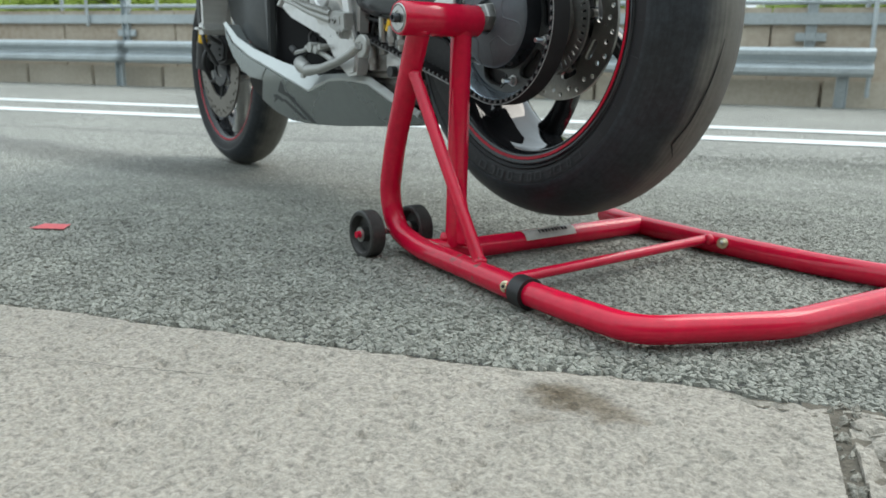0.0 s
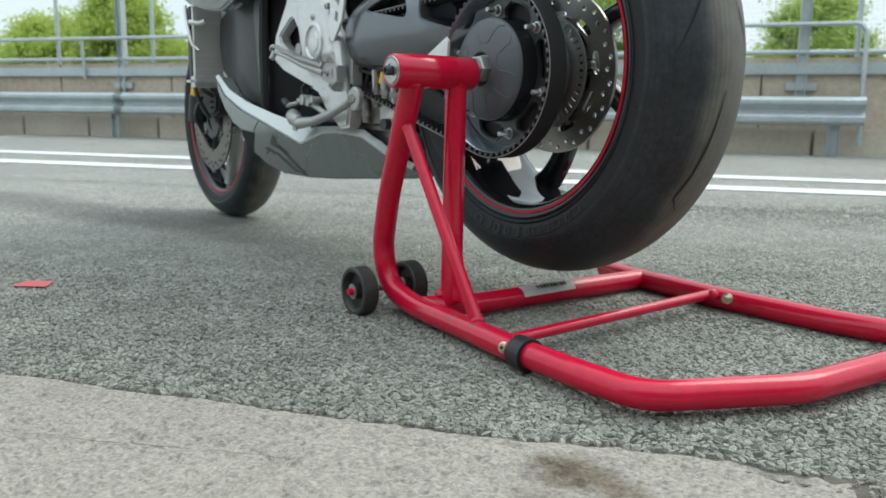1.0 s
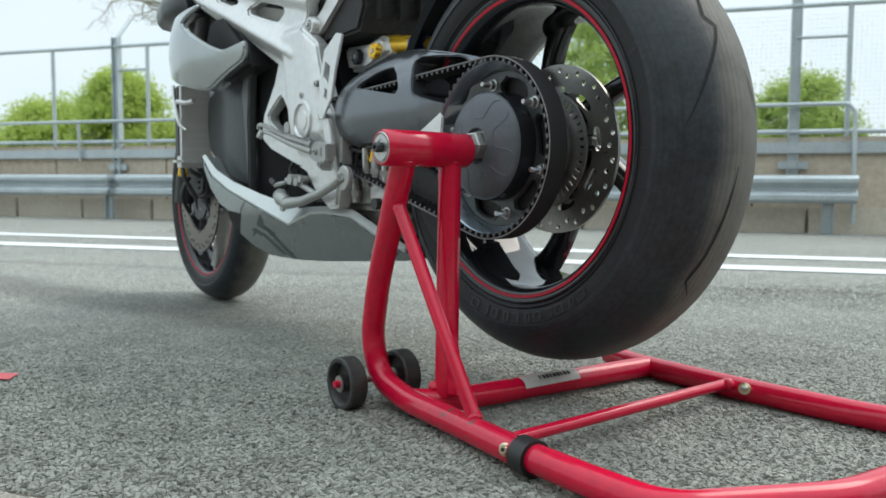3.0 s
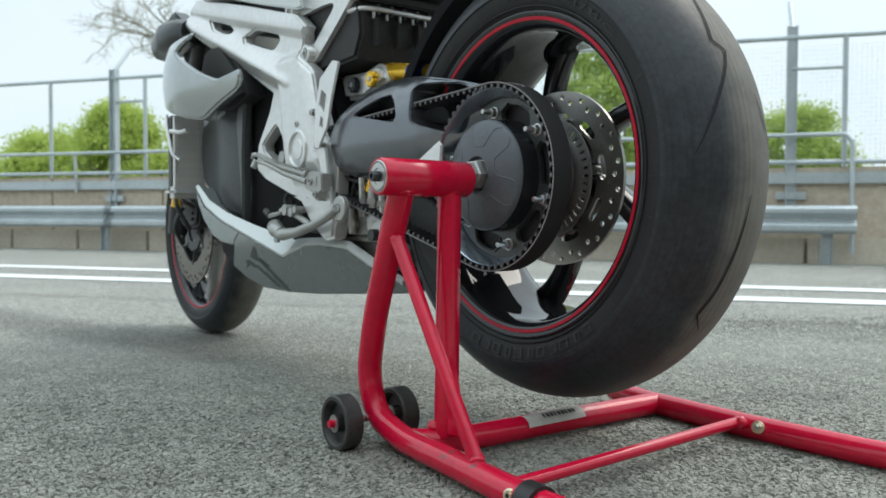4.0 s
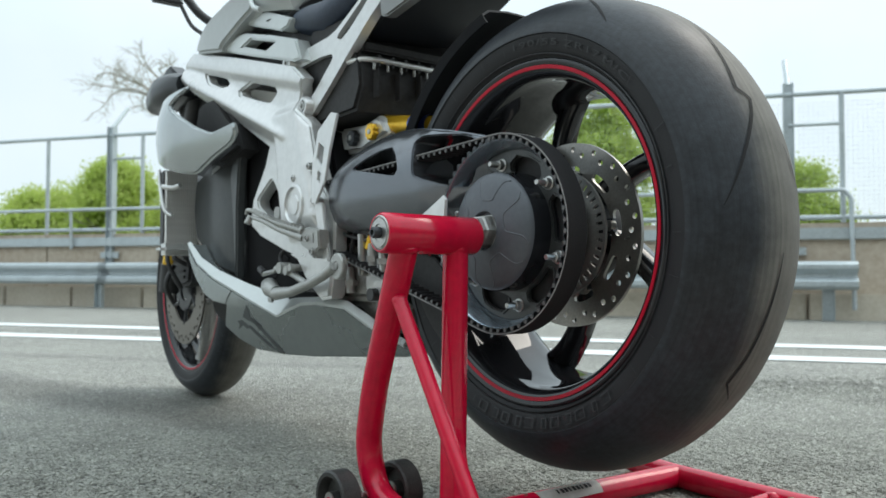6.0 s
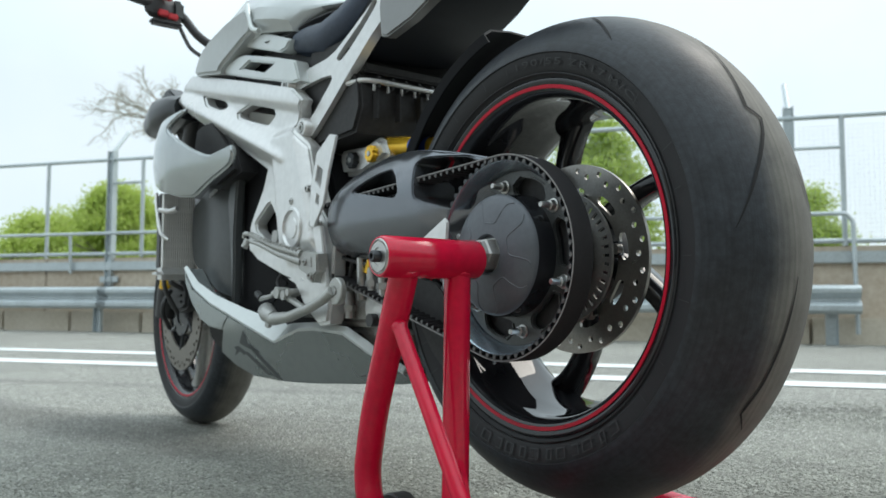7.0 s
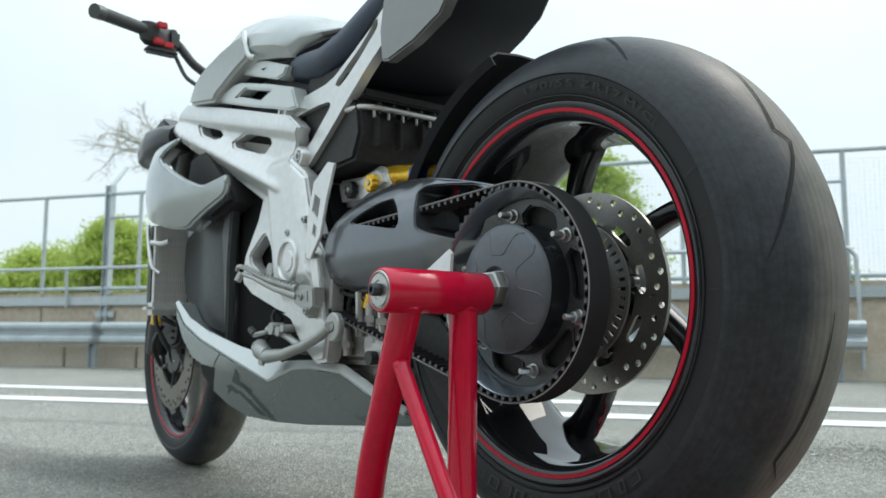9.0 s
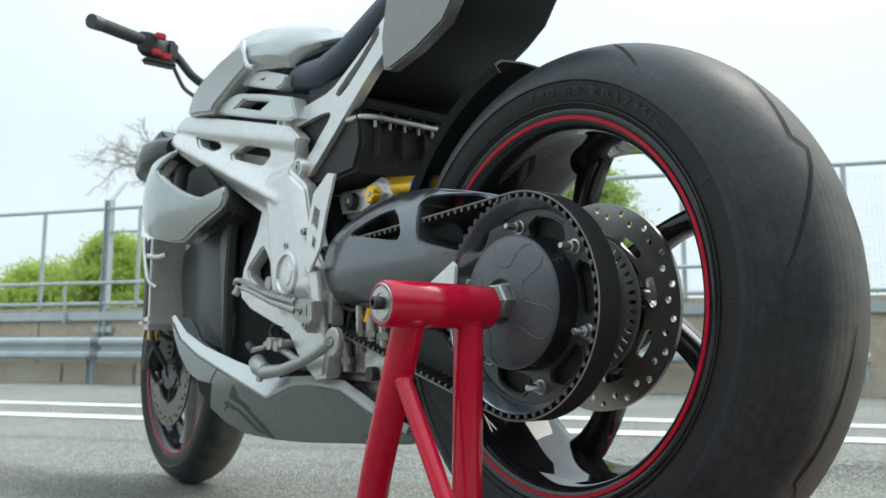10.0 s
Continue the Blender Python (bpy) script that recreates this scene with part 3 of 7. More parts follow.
def mirror(ob):
    """The same part on the other side of the bike."""
    bm = bmesh.new()
    bm.from_mesh(ob.data)
    for v in bm.verts:
        v.co.y = -v.co.y
    bmesh.ops.reverse_faces(bm, faces=bm.faces)
    return part(ob.name, bm, ob.data.materials[0], ob.parent)


def B():
    return bmesh.new()


# ---- ground ----


def ground_z(x, y):
    """Flat round the motorcycle, with a slight fall along the barrier."""
    t = min(max((NX * x + NY * y - 2.5) / 5.2, 0.0), 1.0)
    return -(0.0125 + 0.0052 * (NY * x - NX * y + 2.5)) * t


def sheet(bm, xs, ys, drop=0.0):
    vs = [[bm.verts.new((x, y, ground_z(x, y) + drop)) for x in xs] for y in ys]
    for a, b in zip(vs, vs[1:]):
        for k in range(len(xs) - 1):
            bm.faces.new((a[k], a[k + 1], b[k + 1], b[k]))
    return bm


bm = sheet(B(), [-400, -100, -40] + [-25 + i for i in range(51)] + [40, 100, 400], [-400, -100, -30, -10, -4] + [-3 + 0.5 * i for i in range(40)] + [18, 22, 40, 100, 400], -0.16)
tagged(part("ground", bm, M_GRASS, None), "rough grass beyond the concrete wall", "ground", kind="structure")
bm = B()
barrier_m = pose(-0.146, 8.2185, -0.0125, 0, 0.3, -19.0) @ Matrix.Scale(0.79, 4)
rows = []
for p in [-40, -20, -14, -10] + [-9 + 0.3 * i for i in range(31)] + [0.25]:
    row = []
    for s in [-40, -25, -18] + [-15 + i for i in range(31)] + [18, 25, 40]:
        c = barrier_m @ Vector((s * 1.3, p * 1.3 if p < 0 else p, 0))
        row.append(bm.verts.new((c.x, c.y, ground_z(c.x, c.y))))
    rows.append(row)
for a, b in zip(rows, rows[1:]):
    for k in range(len(a) - 1):
        bm.faces.new((a[k], a[k + 1], b[k + 1], b[k]))
tagged(part("road", bm, M_ASPHALT, None), "grey stone-chip asphalt of a pit lane", "road", kind="structure")


def line(name, d0, d1, slope, half):
    bm = B()
    prev = None
    for i in range(61):
        s = -20 + 40 * i / 60
        pair = []
        for k in (-half, half):
            d = d0 + slope * (s + 2) + k
            x, y = NX * d + NY * s, NY * d - NX * s
            pair.append(bm.verts.new((x, y, ground_z(x, y) + 0.004)))
        if prev:
            bm.faces.new((prev[0], pair[0], pair[1], prev[1]))
        prev = pair
    return tagged(part(name, bm, M_WHITE, None), "white painted line along the pit lane", "road marking", kind="structure")


line("road_line_1", 4.70, 0, -0.04, 0.12)
line("road_line_2", 3.92, 0, -0.022, 0.115)

# concrete apron slabs in front of the asphalt
ax = Vector((0.940, -0.311, 0)).normalized()
ay = Vector((-ax.y, ax.x, 0))
slab_m = Matrix.Translation((-0.089, 0.832, 0)) @ Matrix.Rotation(math.atan2(ax.y, ax.x), 4, "Z")


def edge_jag(s, seed):
    """How far the chipped front edge stands out at the place s along it."""
    jag = 0.006 * noise.noise((s * 9, seed, 0)) + 0.004 * noise.noise((s * 35, seed, 3)) + 0.0022 * noise.noise((s * 110, seed, 5))
    t = min(max((s - 0.08) / 0.26, 0.0), 1.0)
    return jag + 0.014 + 0.020 * t * t * (3 - 2 * t) - 0.014 * min(max((s - 0.37) / 0.03, 0.0), 1.0) * (1 + 0.8 * noise.noise((s * 60, 2, 7)))


def relief(x, y, seed):
    """Worn face of the concrete: broad waves, fine grain and scattered pits."""
    p = noise.noise((x * 38, y * 38, seed)) + 0.35 * noise.noise((x * 90, y * 90, seed))
    q = noise.noise((x * 85, y * 85, seed + 4.0))
    pit = -0.0030 * min(max((p - 0.42) / 0.05, 0.0), 1.0) - 0.0022 * min(max((q - 0.34) / 0.08, 0.0), 1.0)
    if seed == 8:
        # the second slab is broken up towards the joint
        k = min(max((0.66 - x) / 0.14, 0.0), 1.0)
        pit += k * (0.010 * noise.noise((x * 20, y * 34, 5.0)) + 0.006 * noise.noise((x * 48, y * 90, 6.0)) + 0.003 * noise.noise((x * 130, y * 130, 6.0)) - 0.002)
    elif x > 0.36:
        # crumbled corner of the first slab
        k = min(max((x - 0.36) / 0.03, 0.0), 1.0) * min(max((0.035 + y) / 0.03, 0.0), 1.0)
        pit += k * (0.009 * noise.noise((x * 38, y * 60, 7.0)) + 0.003 * noise.noise((x * 110, y * 110, 7.0)) - 0.004)
    return 0.006 + 0.0012 * noise.noise((x * 6, y * 6, seed)) + 0.0022 * noise.noise((x * 75, y * 75, seed + 2.0)) + 0.0020 * noise.noise((x * 150, y * 150, seed)) + pit


def slab(name, s0, s1, seed, label, fine, skew=0.0):
    """A slab with a chipped front edge, finely modelled between the two places along it in fine."""
    f0, f1 = fine
    along = [s0 + (f0 - s0) * i / 40 for i in range(40)] + [f0 + 0.0035 * i for i in range(int((f1 - f0) / 0.0035))]
    along += [f1 + (s1 - f1) * i / 40 for i in range(41)] if s1 > f1 + 0.01 else [s1]
    front = [(s, edge_jag(s, seed)) for s in along]
    rows = [[(s, j, -0.03) for s, j in front], [(s, j, -0.001) for s, j in front], [(s, j - 0.004 - 0.003 * noise.noise((s * 80, 1, seed)), 0.004) for s, j in front]]
    deep = [0.010 + 0.0035 * k for k in range(118)] + [0.43 + 4.6 * (k / 14) ** 2 for k in range(1, 15)]
    for y in deep:
        rows.append([(s + skew * y, j - y, relief(s, -y, seed)) for s, j in front])
    n = len(along) - 1
    v = [p for r in rows for p in r]
    k = n + 1
    f = [(a * k + i, a * k + i + 1, (a + 1) * k + i + 1, (a + 1) * k + i) for a in range(len(rows) - 1) for i in range(n)]
    # the slab's ends
    for side in (0, n):
        for a in range(1, len(rows) - 1):
            b0, b1 = len(v), len(v) + 1
            v += [(v[a * k + side][0], v[a * k + side][1], -0.03), (v[(a + 1) * k + side][0], v[(a + 1) * k + side][1], -0.03)]
            f.append((a * k + side, (a + 1) * k + side, b1, b0))
    me = bpy.data.meshes.new(name)
    me.from_pydata(v, [], f)
    me.materials.append(M_CONCRETE)
    for p in me.polygons:
        p.use_smooth = True
    me.set_sharp_from_angle(angle=radians(50))
    ob = new(name, me)
    ob.matrix_basis = slab_m
    return tagged(ob, label, "pavement", kind="structure")


slab("pavement_1", -9.0, 0.4712, 3, "worn pale concrete apron slab with a chipped edge", (-0.95, 0.470), -0.037)
slab("pavement_2", 0.485, 9.0, 8, "cracked concrete apron slab with a broken corner", (0.486, 0.80), -0.02)



def chips():
    """Flat worn stones packed in dark binder, each an island of its own."""
    rng = np.random.default_rng(4)
    step = 0.0078
    nx, ny = int(4.4 / step), int(2.5 / (step * 0.866))
    gx, gy = np.meshgrid(np.arange(nx), np.arange(ny))
    odd = gy % 2
    cx = -2.2 + (gx + 0.5 * odd) * step + rng.uniform(-0.58, 0.58, gx.shape) * step
    cy = 0.62 + gy * step * 0.866 + rng.uniform(-0.58, 0.58, gx.shape) * step
    pts = np.stack([cx, cy], 2)
    hexa = {0: ((0, 1), (1, 0), (1, -1), (0, -1), (-1, -1), (-1, 0)), 1: ((0, 1), (1, 1), (1, 0), (0, -1), (-1, 0), (-1, 1))}
    rows_i, cols_i = np.mgrid[1:ny - 1, 1:nx - 1]
    rows_i, cols_i = rows_i.ravel(), cols_i.ravel()
    c = pts[rows_i, cols_i]
    # corners of a stone lie between it and two neighbours
    near = np.empty((len(c), 6, 2))
    for par in (0, 1):
        sel = rows_i % 2 == par
        for q, (dr, dc) in enumerate(hexa[par]):
            near[sel, q] = pts[rows_i[sel] + dr, cols_i[sel] + dc]
    corner = (c[:, None] + near + np.roll(near, -1, 1)) / 3
    edge = 0.838 - 0.3309 * (c[:, 0] + 0.089)
    along = 0.9493 * (c[:, 0] + 0.089) - 0.3141 * (c[:, 1] - 0.832)
    out = np.array([edge_jag(float(a), 3) if a < 0.478 else edge_jag(float(a), 8) for a in np.round(along, 3)])
    out += rng.uniform(-0.003, 0.004, len(c))
    keep = (c[:, 1] > edge + out / 0.9493) & (np.abs(c[:, 0] - 0.05) < 0.22 + 0.64 * (c[:, 1] - 0.30))
    keep &= rng.random(len(c)) > np.clip((c[:, 1] - 1.7) / 1.3, 0, 1)
    keep &= rng.random(len(c)) > 0.025
    c, corner = c[keep], corner[keep]
    n, k = len(c), 6
    far = np.clip((2.3 - c[:, 1:]) / 1.5, 0.10, 1.0)  # the stones stand out less further out
    d = corner - c[:, None]
    fill = rng.uniform(0.98, 1.10, (n, 1, 1)) * rng.uniform(0.92, 1.08, (n, k, 1))
    foot = c[:, None] + d * fill
    rim = c[:, None] + d * fill * rng.uniform(0.70, 0.88, (n, k, 1))
    h = (0.0022 + 0.0020 * rng.random((n, 1))) * far
    tilt = rng.uniform(-0.48, 0.48, (n, 2)) * far
    rim_z = h + (tilt[:, None] * (rim - c[:, None])).sum(2) + rng.uniform(-0.0007, 0.0005, (n, k)) * far
    apex = np.concatenate([c + rng.uniform(-0.2, 0.2, (n, 2)) * step, h + rng.uniform(0.0002, 0.0014, (n, 1)) * far], 1)[:, None]
    v = np.concatenate([np.concatenate([foot, np.full((n, k, 1), -0.0012)], 2), np.concatenate([rim, rim_z[..., None]], 2), apex], 1).reshape(-1, 3)
    base = np.arange(n) * (2 * k + 1)
    sides = np.concatenate([np.stack([base + (i + 1) % k, base + i, base + k + i, base + k + (i + 1) % k], 1) for i in range(k)], 0)
    tops = np.concatenate([np.stack([base + k + (i + 1) % k, base + k + i, base + 2 * k], 1) for i in range(k)], 0)
    me = bpy.data.meshes.new("stone_chips")
    me.from_pydata(v.tolist(), [], sides.tolist() + tops.tolist())
    me.materials.append(M_CHIP)
    return tagged(new("stone_chips", me), "flat worn grey stone chips bedded in the asphalt", "stone chips", kind="stuff")


chips()
# dark binder shows in the gaps between the near stones
bm = B()
prev = None
for i in range(241):
    s0 = -1.35 + 2.7 * i / 240
    j0 = edge_jag(s0, 3 if s0 < 0.478 else 8)
    row = [bm.verts.new((s0, j0 + 0.002 + (0.62 + 0.10 * noise.noise((s0 * 7, 2, 9)) + 0.05 * noise.noise((s0 * 40, 5, 9))) * k / 3, 0.0004)) for k in range(4)]
    if prev:
        for a in range(3):
            quad = (prev[a], row[a], row[a + 1], prev[a + 1])
            # only as far as the stones lie
            if all(abs(p.x - 0.05) < 0.21 + 0.64 * (p.y - 0.30) for p in (slab_m @ v.co for v in quad)):
                bm.faces.new(quad)
    prev = row
ob = part("binder", bm, M_BINDER, None)
ob.matrix_basis = slab_m
tagged(ob, "dark bitumen binder between the stones", "binder", kind="structure")



def rubble():
    """Broken bits in the open joint between the slabs."""
    rnd = random.Random(9)
    bm = B()
    for k in range(150):
        y = 0.03 - 0.65 * rnd.random() ** 1.4
        x = 0.478 + 0.03 * y + rnd.uniform(-0.007, 0.008) + (0.02 * rnd.random() if y > -0.01 else 0)
        r = rnd.uniform(0.0012, 0.0042)
        m = Matrix.Translation((x, y, 0.002 + r * 0.4)) @ Euler((rnd.random() * 6, rnd.random() * 6, rnd.random() * 6)).to_matrix().to_4x4() @ Matrix.Diagonal((r * 1.4, r, r * 0.7, 1))
        res = bmesh.ops.create_icosphere(bm, subdivisions=1, radius=1.0, matrix=m)
        for v in res["verts"]:
            v.co += Vector((rnd.uniform(-1, 1), rnd.uniform(-1, 1), rnd.uniform(-1, 1))) * r * 0.25
    ob = part("rubble", bm, M_LUMP, None, angle=20)
    ob.matrix_basis = slab_m
    return tagged(ob, "broken concrete bits in the open slab joint", "rubble", kind="stuff")


rubble()
bm = B()
prev = None
for i in range(301):
    s0 = -1.2 + 2.4 * i / 300
    j0 = edge_jag(s0, 3 if s0 < 0.478 else 8)
    pair = [bm.verts.new((s0, j0 - 0.012, 0.0006)), bm.verts.new((s0, j0 + 0.007 + 0.003 * noise.noise((s0 * 40, 4, 4)), 0.0006))]
    if prev:
        bm.faces.new((prev[0], pair[0], pair[1], prev[1]))
    prev = pair
ob = part("edge_dirt", bm, M_DIRT, None)
ob.matrix_basis = slab_m
tagged(ob, "dark dirt in the seam beside the concrete", "dirt", kind="structure")
bm = B()
vs = [bm.verts.new(p) for p in ((0.60, -5.0, 0.003), (0.70, -5.0, 0.003), (0.520, 0.030, 0.0028), (0.450, 0.030, 0.0028))]
bm.faces.new(vs)
ob = part("joint_fill", bm, M_DIRT, None)
ob.matrix_basis = slab_m
tagged(ob, "dry brown dirt filling the open slab joint", "dirt", kind="structure")
# broken corner lumps of the second slab
for k, (x, y, sx, sy) in enumerate(((0.508, -0.016, 0.020, 0.014), (0.545, -0.030, 0.040, 0.022), (0.515, -0.058, 0.024, 0.018), (0.57, 0.0, 0.04, 0.016))):
    bm = B()
    bmesh.ops.create_icosphere(bm, subdivisions=3, radius=1.0)
    for v in bm.verts:
        d = 1 + 0.30 * noise.noise(v.co * 1.8 + Vector((k * 7, 0, 0))) + 0.14 * noise.noise(v.co * 5)
        v.co = Vector((v.co.x * sx * d, v.co.y * sy * d, v.co.z * 0.009 * d))
    ob = part("concrete_lump", bm, M_CONCRETE, None, angle=25)
    ob.matrix_basis = slab_m @ pose(x, y, 0.004, 0, 0, 15 * k)
    tagged(ob, "loose broken lump of pale concrete on the slab", "concrete lump", group="broken lumps at the slab joint")
# hairline crack along the first slab
bm = B()
prev = None
for i in range(80):
    t = i / 79
    x, y = -0.60 + 0.86 * t, -0.172 + 0.105 * t + 0.006 * noise.noise((t * 14, 3, 1)) + 0.003 * noise.noise((t * 60, 3, 1))
    h = max(0.0001, 0.0014 * (noise.noise((t * 16, 4, 2)) + 0.35 * noise.noise((t * 60, 8, 1)) + 0.30)) * min(1.0, max(0.0, (0.80 - t) / 0.3))
    pair = [bm.verts.new((x, y - h, 0.0079)), bm.verts.new((x, y + h, 0.0079))]
    if prev:
        bm.faces.new((prev[0], pair[0], pair[1], prev[1]))
    prev = pair
ob = part("crack", bm, M_BINDER, None)
ob.matrix_basis = slab_m
tagged(ob, "thin dark crack across the concrete apron", "crack", kind="structure")

bm = B()
vs = [bm.verts.new((*p, 0.005)) for p in ((-0.772, 1.478), (-0.706, 1.472), (-0.712, 1.518), (-0.765, 1.524))]
bm.faces.new(vs)
tagged(part("ground_mark", bm, M_MARK, None), "small square of red tape on the asphalt", "tape mark")

# ---- barrier, wall and fences ----
LEANX = -0.004


def lean(s, p, z):
    return (s + LEANX * z, p, z)


rail = thing("guardrail", "galvanised W-beam crash barrier on steel posts", "guardrail", barrier_m)
wprof = [(0.0, 0.335), (0.055, 0.345), (0.08, 0.375), (0.08, 0.425), (0.055, 0.455), (0.012, 0.485), (0.012, 0.505), (0.055, 0.535), (0.08, 0.565), (0.08, 0.605), (0.055, 0.632), (0.0, 0.645)]


def wbeam(s0, s1):
    bm = B()
    rings = []
    for s in (s0, s1):
        rings.append([(s, -p - 0.03, z) for p, z in wprof] + [(s, -p - 0.026, z) for p, z in wprof[::-1]])
    return loft(bm, rings)


for s0, s1 in ((-17.5, -14.0), (-14.0, -9.5), (-9.5, -4.7), (-4.7, 0.1), (0.1, 5.03)):
    part("beam", wbeam(s0, s1 + (0.15 if s1 < 4 else 0)), M_GALV, rail)
for s in (-14.2, -11.1, -7.9, -4.75, -1.58, 1.58, 4.75):
    bm = B()
    box(bm, (s, 0.03, 0.32), (0.12, 0.006, 0.66))
    for k in (-0.058, 0.058):
        box(bm, (s + k, 0.0, 0.32), (0.006, 0.06, 0.66))
    part("post", bm, M_GALV, rail)
    for z in (0.40, 0.50, 0.60):
        part("bolt", box(B(), (s, -0.052 if z == 0.50 else -0.115, z - 0.005), (0.03, 0.02, 0.03), bevel=0.006), M_GALV, rail)

wall = thing("wall_far", "weathered buff concrete retaining wall with stained panels", "wall", barrier_m, kind="structure")
s = -26.0
while s < 24:
    part("panel", box(B(), (s + 0.995, 0.42, 0.48), (1.985, 0.2, 1.2), bevel=0.012), M_WALL, wall)
    s += 2.0
s = -25.42
while s < 24:
    part("block", box(B(), (s + 0.615, 0.26, 0.06), (1.215, 0.12, 0.46), bevel=0.012), M_PLINTH, wall)
    s += 1.25

part("core", box(B(), (-1.0, 0.555, 0.44), (49, 0.06, 1.1)), M_WALL, wall)

hand = thing("handrail", "galvanised tubular handrail and channel rail along the wall", "handrail", barrier_m)
bm = B()
for z0, z1 in ((0.89, 1.02),):
    box(bm, (-5, 0.28, 0.955), (36, 0.05, 0.13), bevel=0.01)
part("channel", bm, M_GALV, hand)
part("rail", tube(B(), [lean(-18, 0.2, 1.43), lean(4.95, 0.2, 1.43), lean(5.02, 0.2, 1.34), lean(5.02, 0.1, 0.12)], 0.024, bend=0.03), M_GALV, hand)
part("rail", tube(B(), [lean(-18, 0.3, 1.135), lean(10, 0.3, 1.135)], 0.028), M_GALV, hand)
for s in (-15.1, -12.7, -10.3, -7.9, -5.46, -3.05, -0.6, 1.8):
    part("upright", tube(B(), [lean(s, 0.22, 0.85), lean(s, 0.2, 1.43)], 0.022), M_GALV, hand)

fence = thing("fence", "tall galvanised mesh fence with cranked post tops", "fence", barrier_m)
for s in (-14.0, -9.4, -4.82, -0.2, 4.41, 9.0):
    bm = B()
    for k in (-0.05, 0.05):
        loft(bm, [[lean(s + k + a, 0.3 + b, z) for a, b in ((-0.004, -0.05), (0.004, -0.05), (0.004, 0.05), (-0.004, 0.05))] for z in (0.5, 2.66)])
    loft(bm, [[lean(s + a, 0.3 + b, z) for a, b in ((-0.05, -0.004), (0.05, -0.004), (0.05, 0.004), (-0.05, 0.004))] for z in (0.5, 2.66)])
    part("post", bm, M_GALV, fence)
    part("crank", tube(B(), [lean(s, 0.3, 2.63), lean(s, 0.63, 3.0)], 0.028), M_GALV, fence)
    part("side_post", tube(B(), [lean(s + 0.545, 0.3, 1.08), lean(s + 0.545, 0.3, 2.53)], 0.028), M_GALV, fence)
    part("side_post", tube(B(), [lean(s - 1.17, 0.3, 1.08), lean(s - 1.17, 0.3, 2.53)], 0.028), M_GALV, fence)
    part("brace", tube(B(), [lean(s, 0.3, 2.18), lean(s + 0.545, 0.3, 2.18)], 0.02), M_GALV, fence)
    part("bracket", box(B(), (s, 0.28, 0.76), (0.32, 0.02, 0.09), bevel=0.004), M_GALV, fence)
part("top_rail", tube(B(), [lean(-18, 0.3, 2.53), lean(14, 0.3, 2.53)], 0.028), M_GALV, fence)
bm = B()
for s0, s1 in ((-0.25, 3.5), (3.5, 4.41), (4.52, 9.0)):
    for i in range(int((s1 - s0) / 0.05)):
        box(bm, (s0 + i * 0.05 + LEANX * 1.75, 0.33, 1.78), (0.0012, 0.0012, 1.30))
    for i in range(27):
        box(bm, ((s0 + s1) / 2 + LEANX * (1.13 + i * 0.05), 0.33, 1.13 + i * 0.05), (s1 - s0, 0.0012, 0.0012))
tagged(part("mesh", bm, M_GALV, fence), kind="stuff")


# ---- pit garages behind the camera: unseen, added to cut light from there ----
pit = thing("wall_pits", "assumed grey pit garage front with dark shutters, out of view", "wall", pose(0, -5.5, -0.01), kind="structure")
for i in range(-4, 5):
    part("pier", box(B(), (i * 4.5, 0, 2.6), (0.5, 0.4, 5.2), bevel=0.01), M_PLINTH, pit)
    part("shutter", box(B(), (i * 4.5 + 2.25, 0.1, 1.6), (4.0, 0.06, 3.2), bevel=0.01), M_DARK, pit)
    part("fascia", box(B(), (i * 4.5 + 2.25, 0.0, 4.2), (4.0, 0.3, 2.0), bevel=0.01), M_PLINTH, pit)


# ---- paddock stand ----
BIKE = pose(0.1938, 1.3908, 0, 0, 0, 125.55)
stand = thing("paddock_stand", "red painted single-sided paddock stand holding up the rear wheel", "paddock stand", BIKE)
AXLE = 0.3863
HUBW = 0.3785
part("tube", tube(B(), [(0.0, 0.28, 0.372), (0.092, 0.265, 0.191), (0.128, 0.255, 0.10), (0.108, 0.253, 0.040), (0.03, 0.258, 0.024), (-0.10, 0.270, 0.024), (-0.27, 0.290, 0.025)], 0.0178, bend=0.035), M_RED, stand, "bent red main tube")
part("leg", tube(B(), [(0.0, 0.204, 0.372), (-0.006, 0.214, 0.03)], [0.0165, 0.0165]), M_RED, stand)
part("brace", tube(B(), [(0.018, 0.277, 0.297), (-0.148, 0.273, 0.034)], 0.0095), M_RED, stand)
part("cross_tube", tube(B(), [(0.02, 0.262, 0.024), (-0.010, 0.2, 0.0235), (-0.020, -0.205, 0.0215)], 0.0175), M_RED, stand)
part("rod", tube(B(), [(-0.212, 0.280, 0.029), (-0.192, -0.185, 0.028)], 0.008), M_RED, stand)
part("side_tube", tube(B(), [(0.095, -0.240, 0.0205), (0.01, -0.214, 0.0205), (-0.20, -0.200, 0.0205), (-0.38, -0.202, 0.0208), (-0.455, -0.210, 0.022), (-0.535, -0.221, 0.0235)], 0.0178, bend=0.05), M_RED, stand)
handle = part("handle", tube(B(), [(-0.262, 0.288, 0.0255), (-0.36, 0.292, 0.026), (-0.452, 0.290, 0.0265), (-0.534, 0.128, 0.0265), (-0.546, -0.06, 0.0255), (-0.560, -0.225, 0.024), (-0.515, -0.218, 0.023)], 0.0172, bend=0.034), M_RED, stand, "bent red handle loop")
bm = B()
loft(bm, [[(0.0, 0.205, 0.008), (0.07, 0.25, 0.008), (0.0, 0.25, 0.008)], [(0.0, 0.205, 0.036), (0.05, 0.25, 0.036), (0.0, 0.25, 0.036)]])
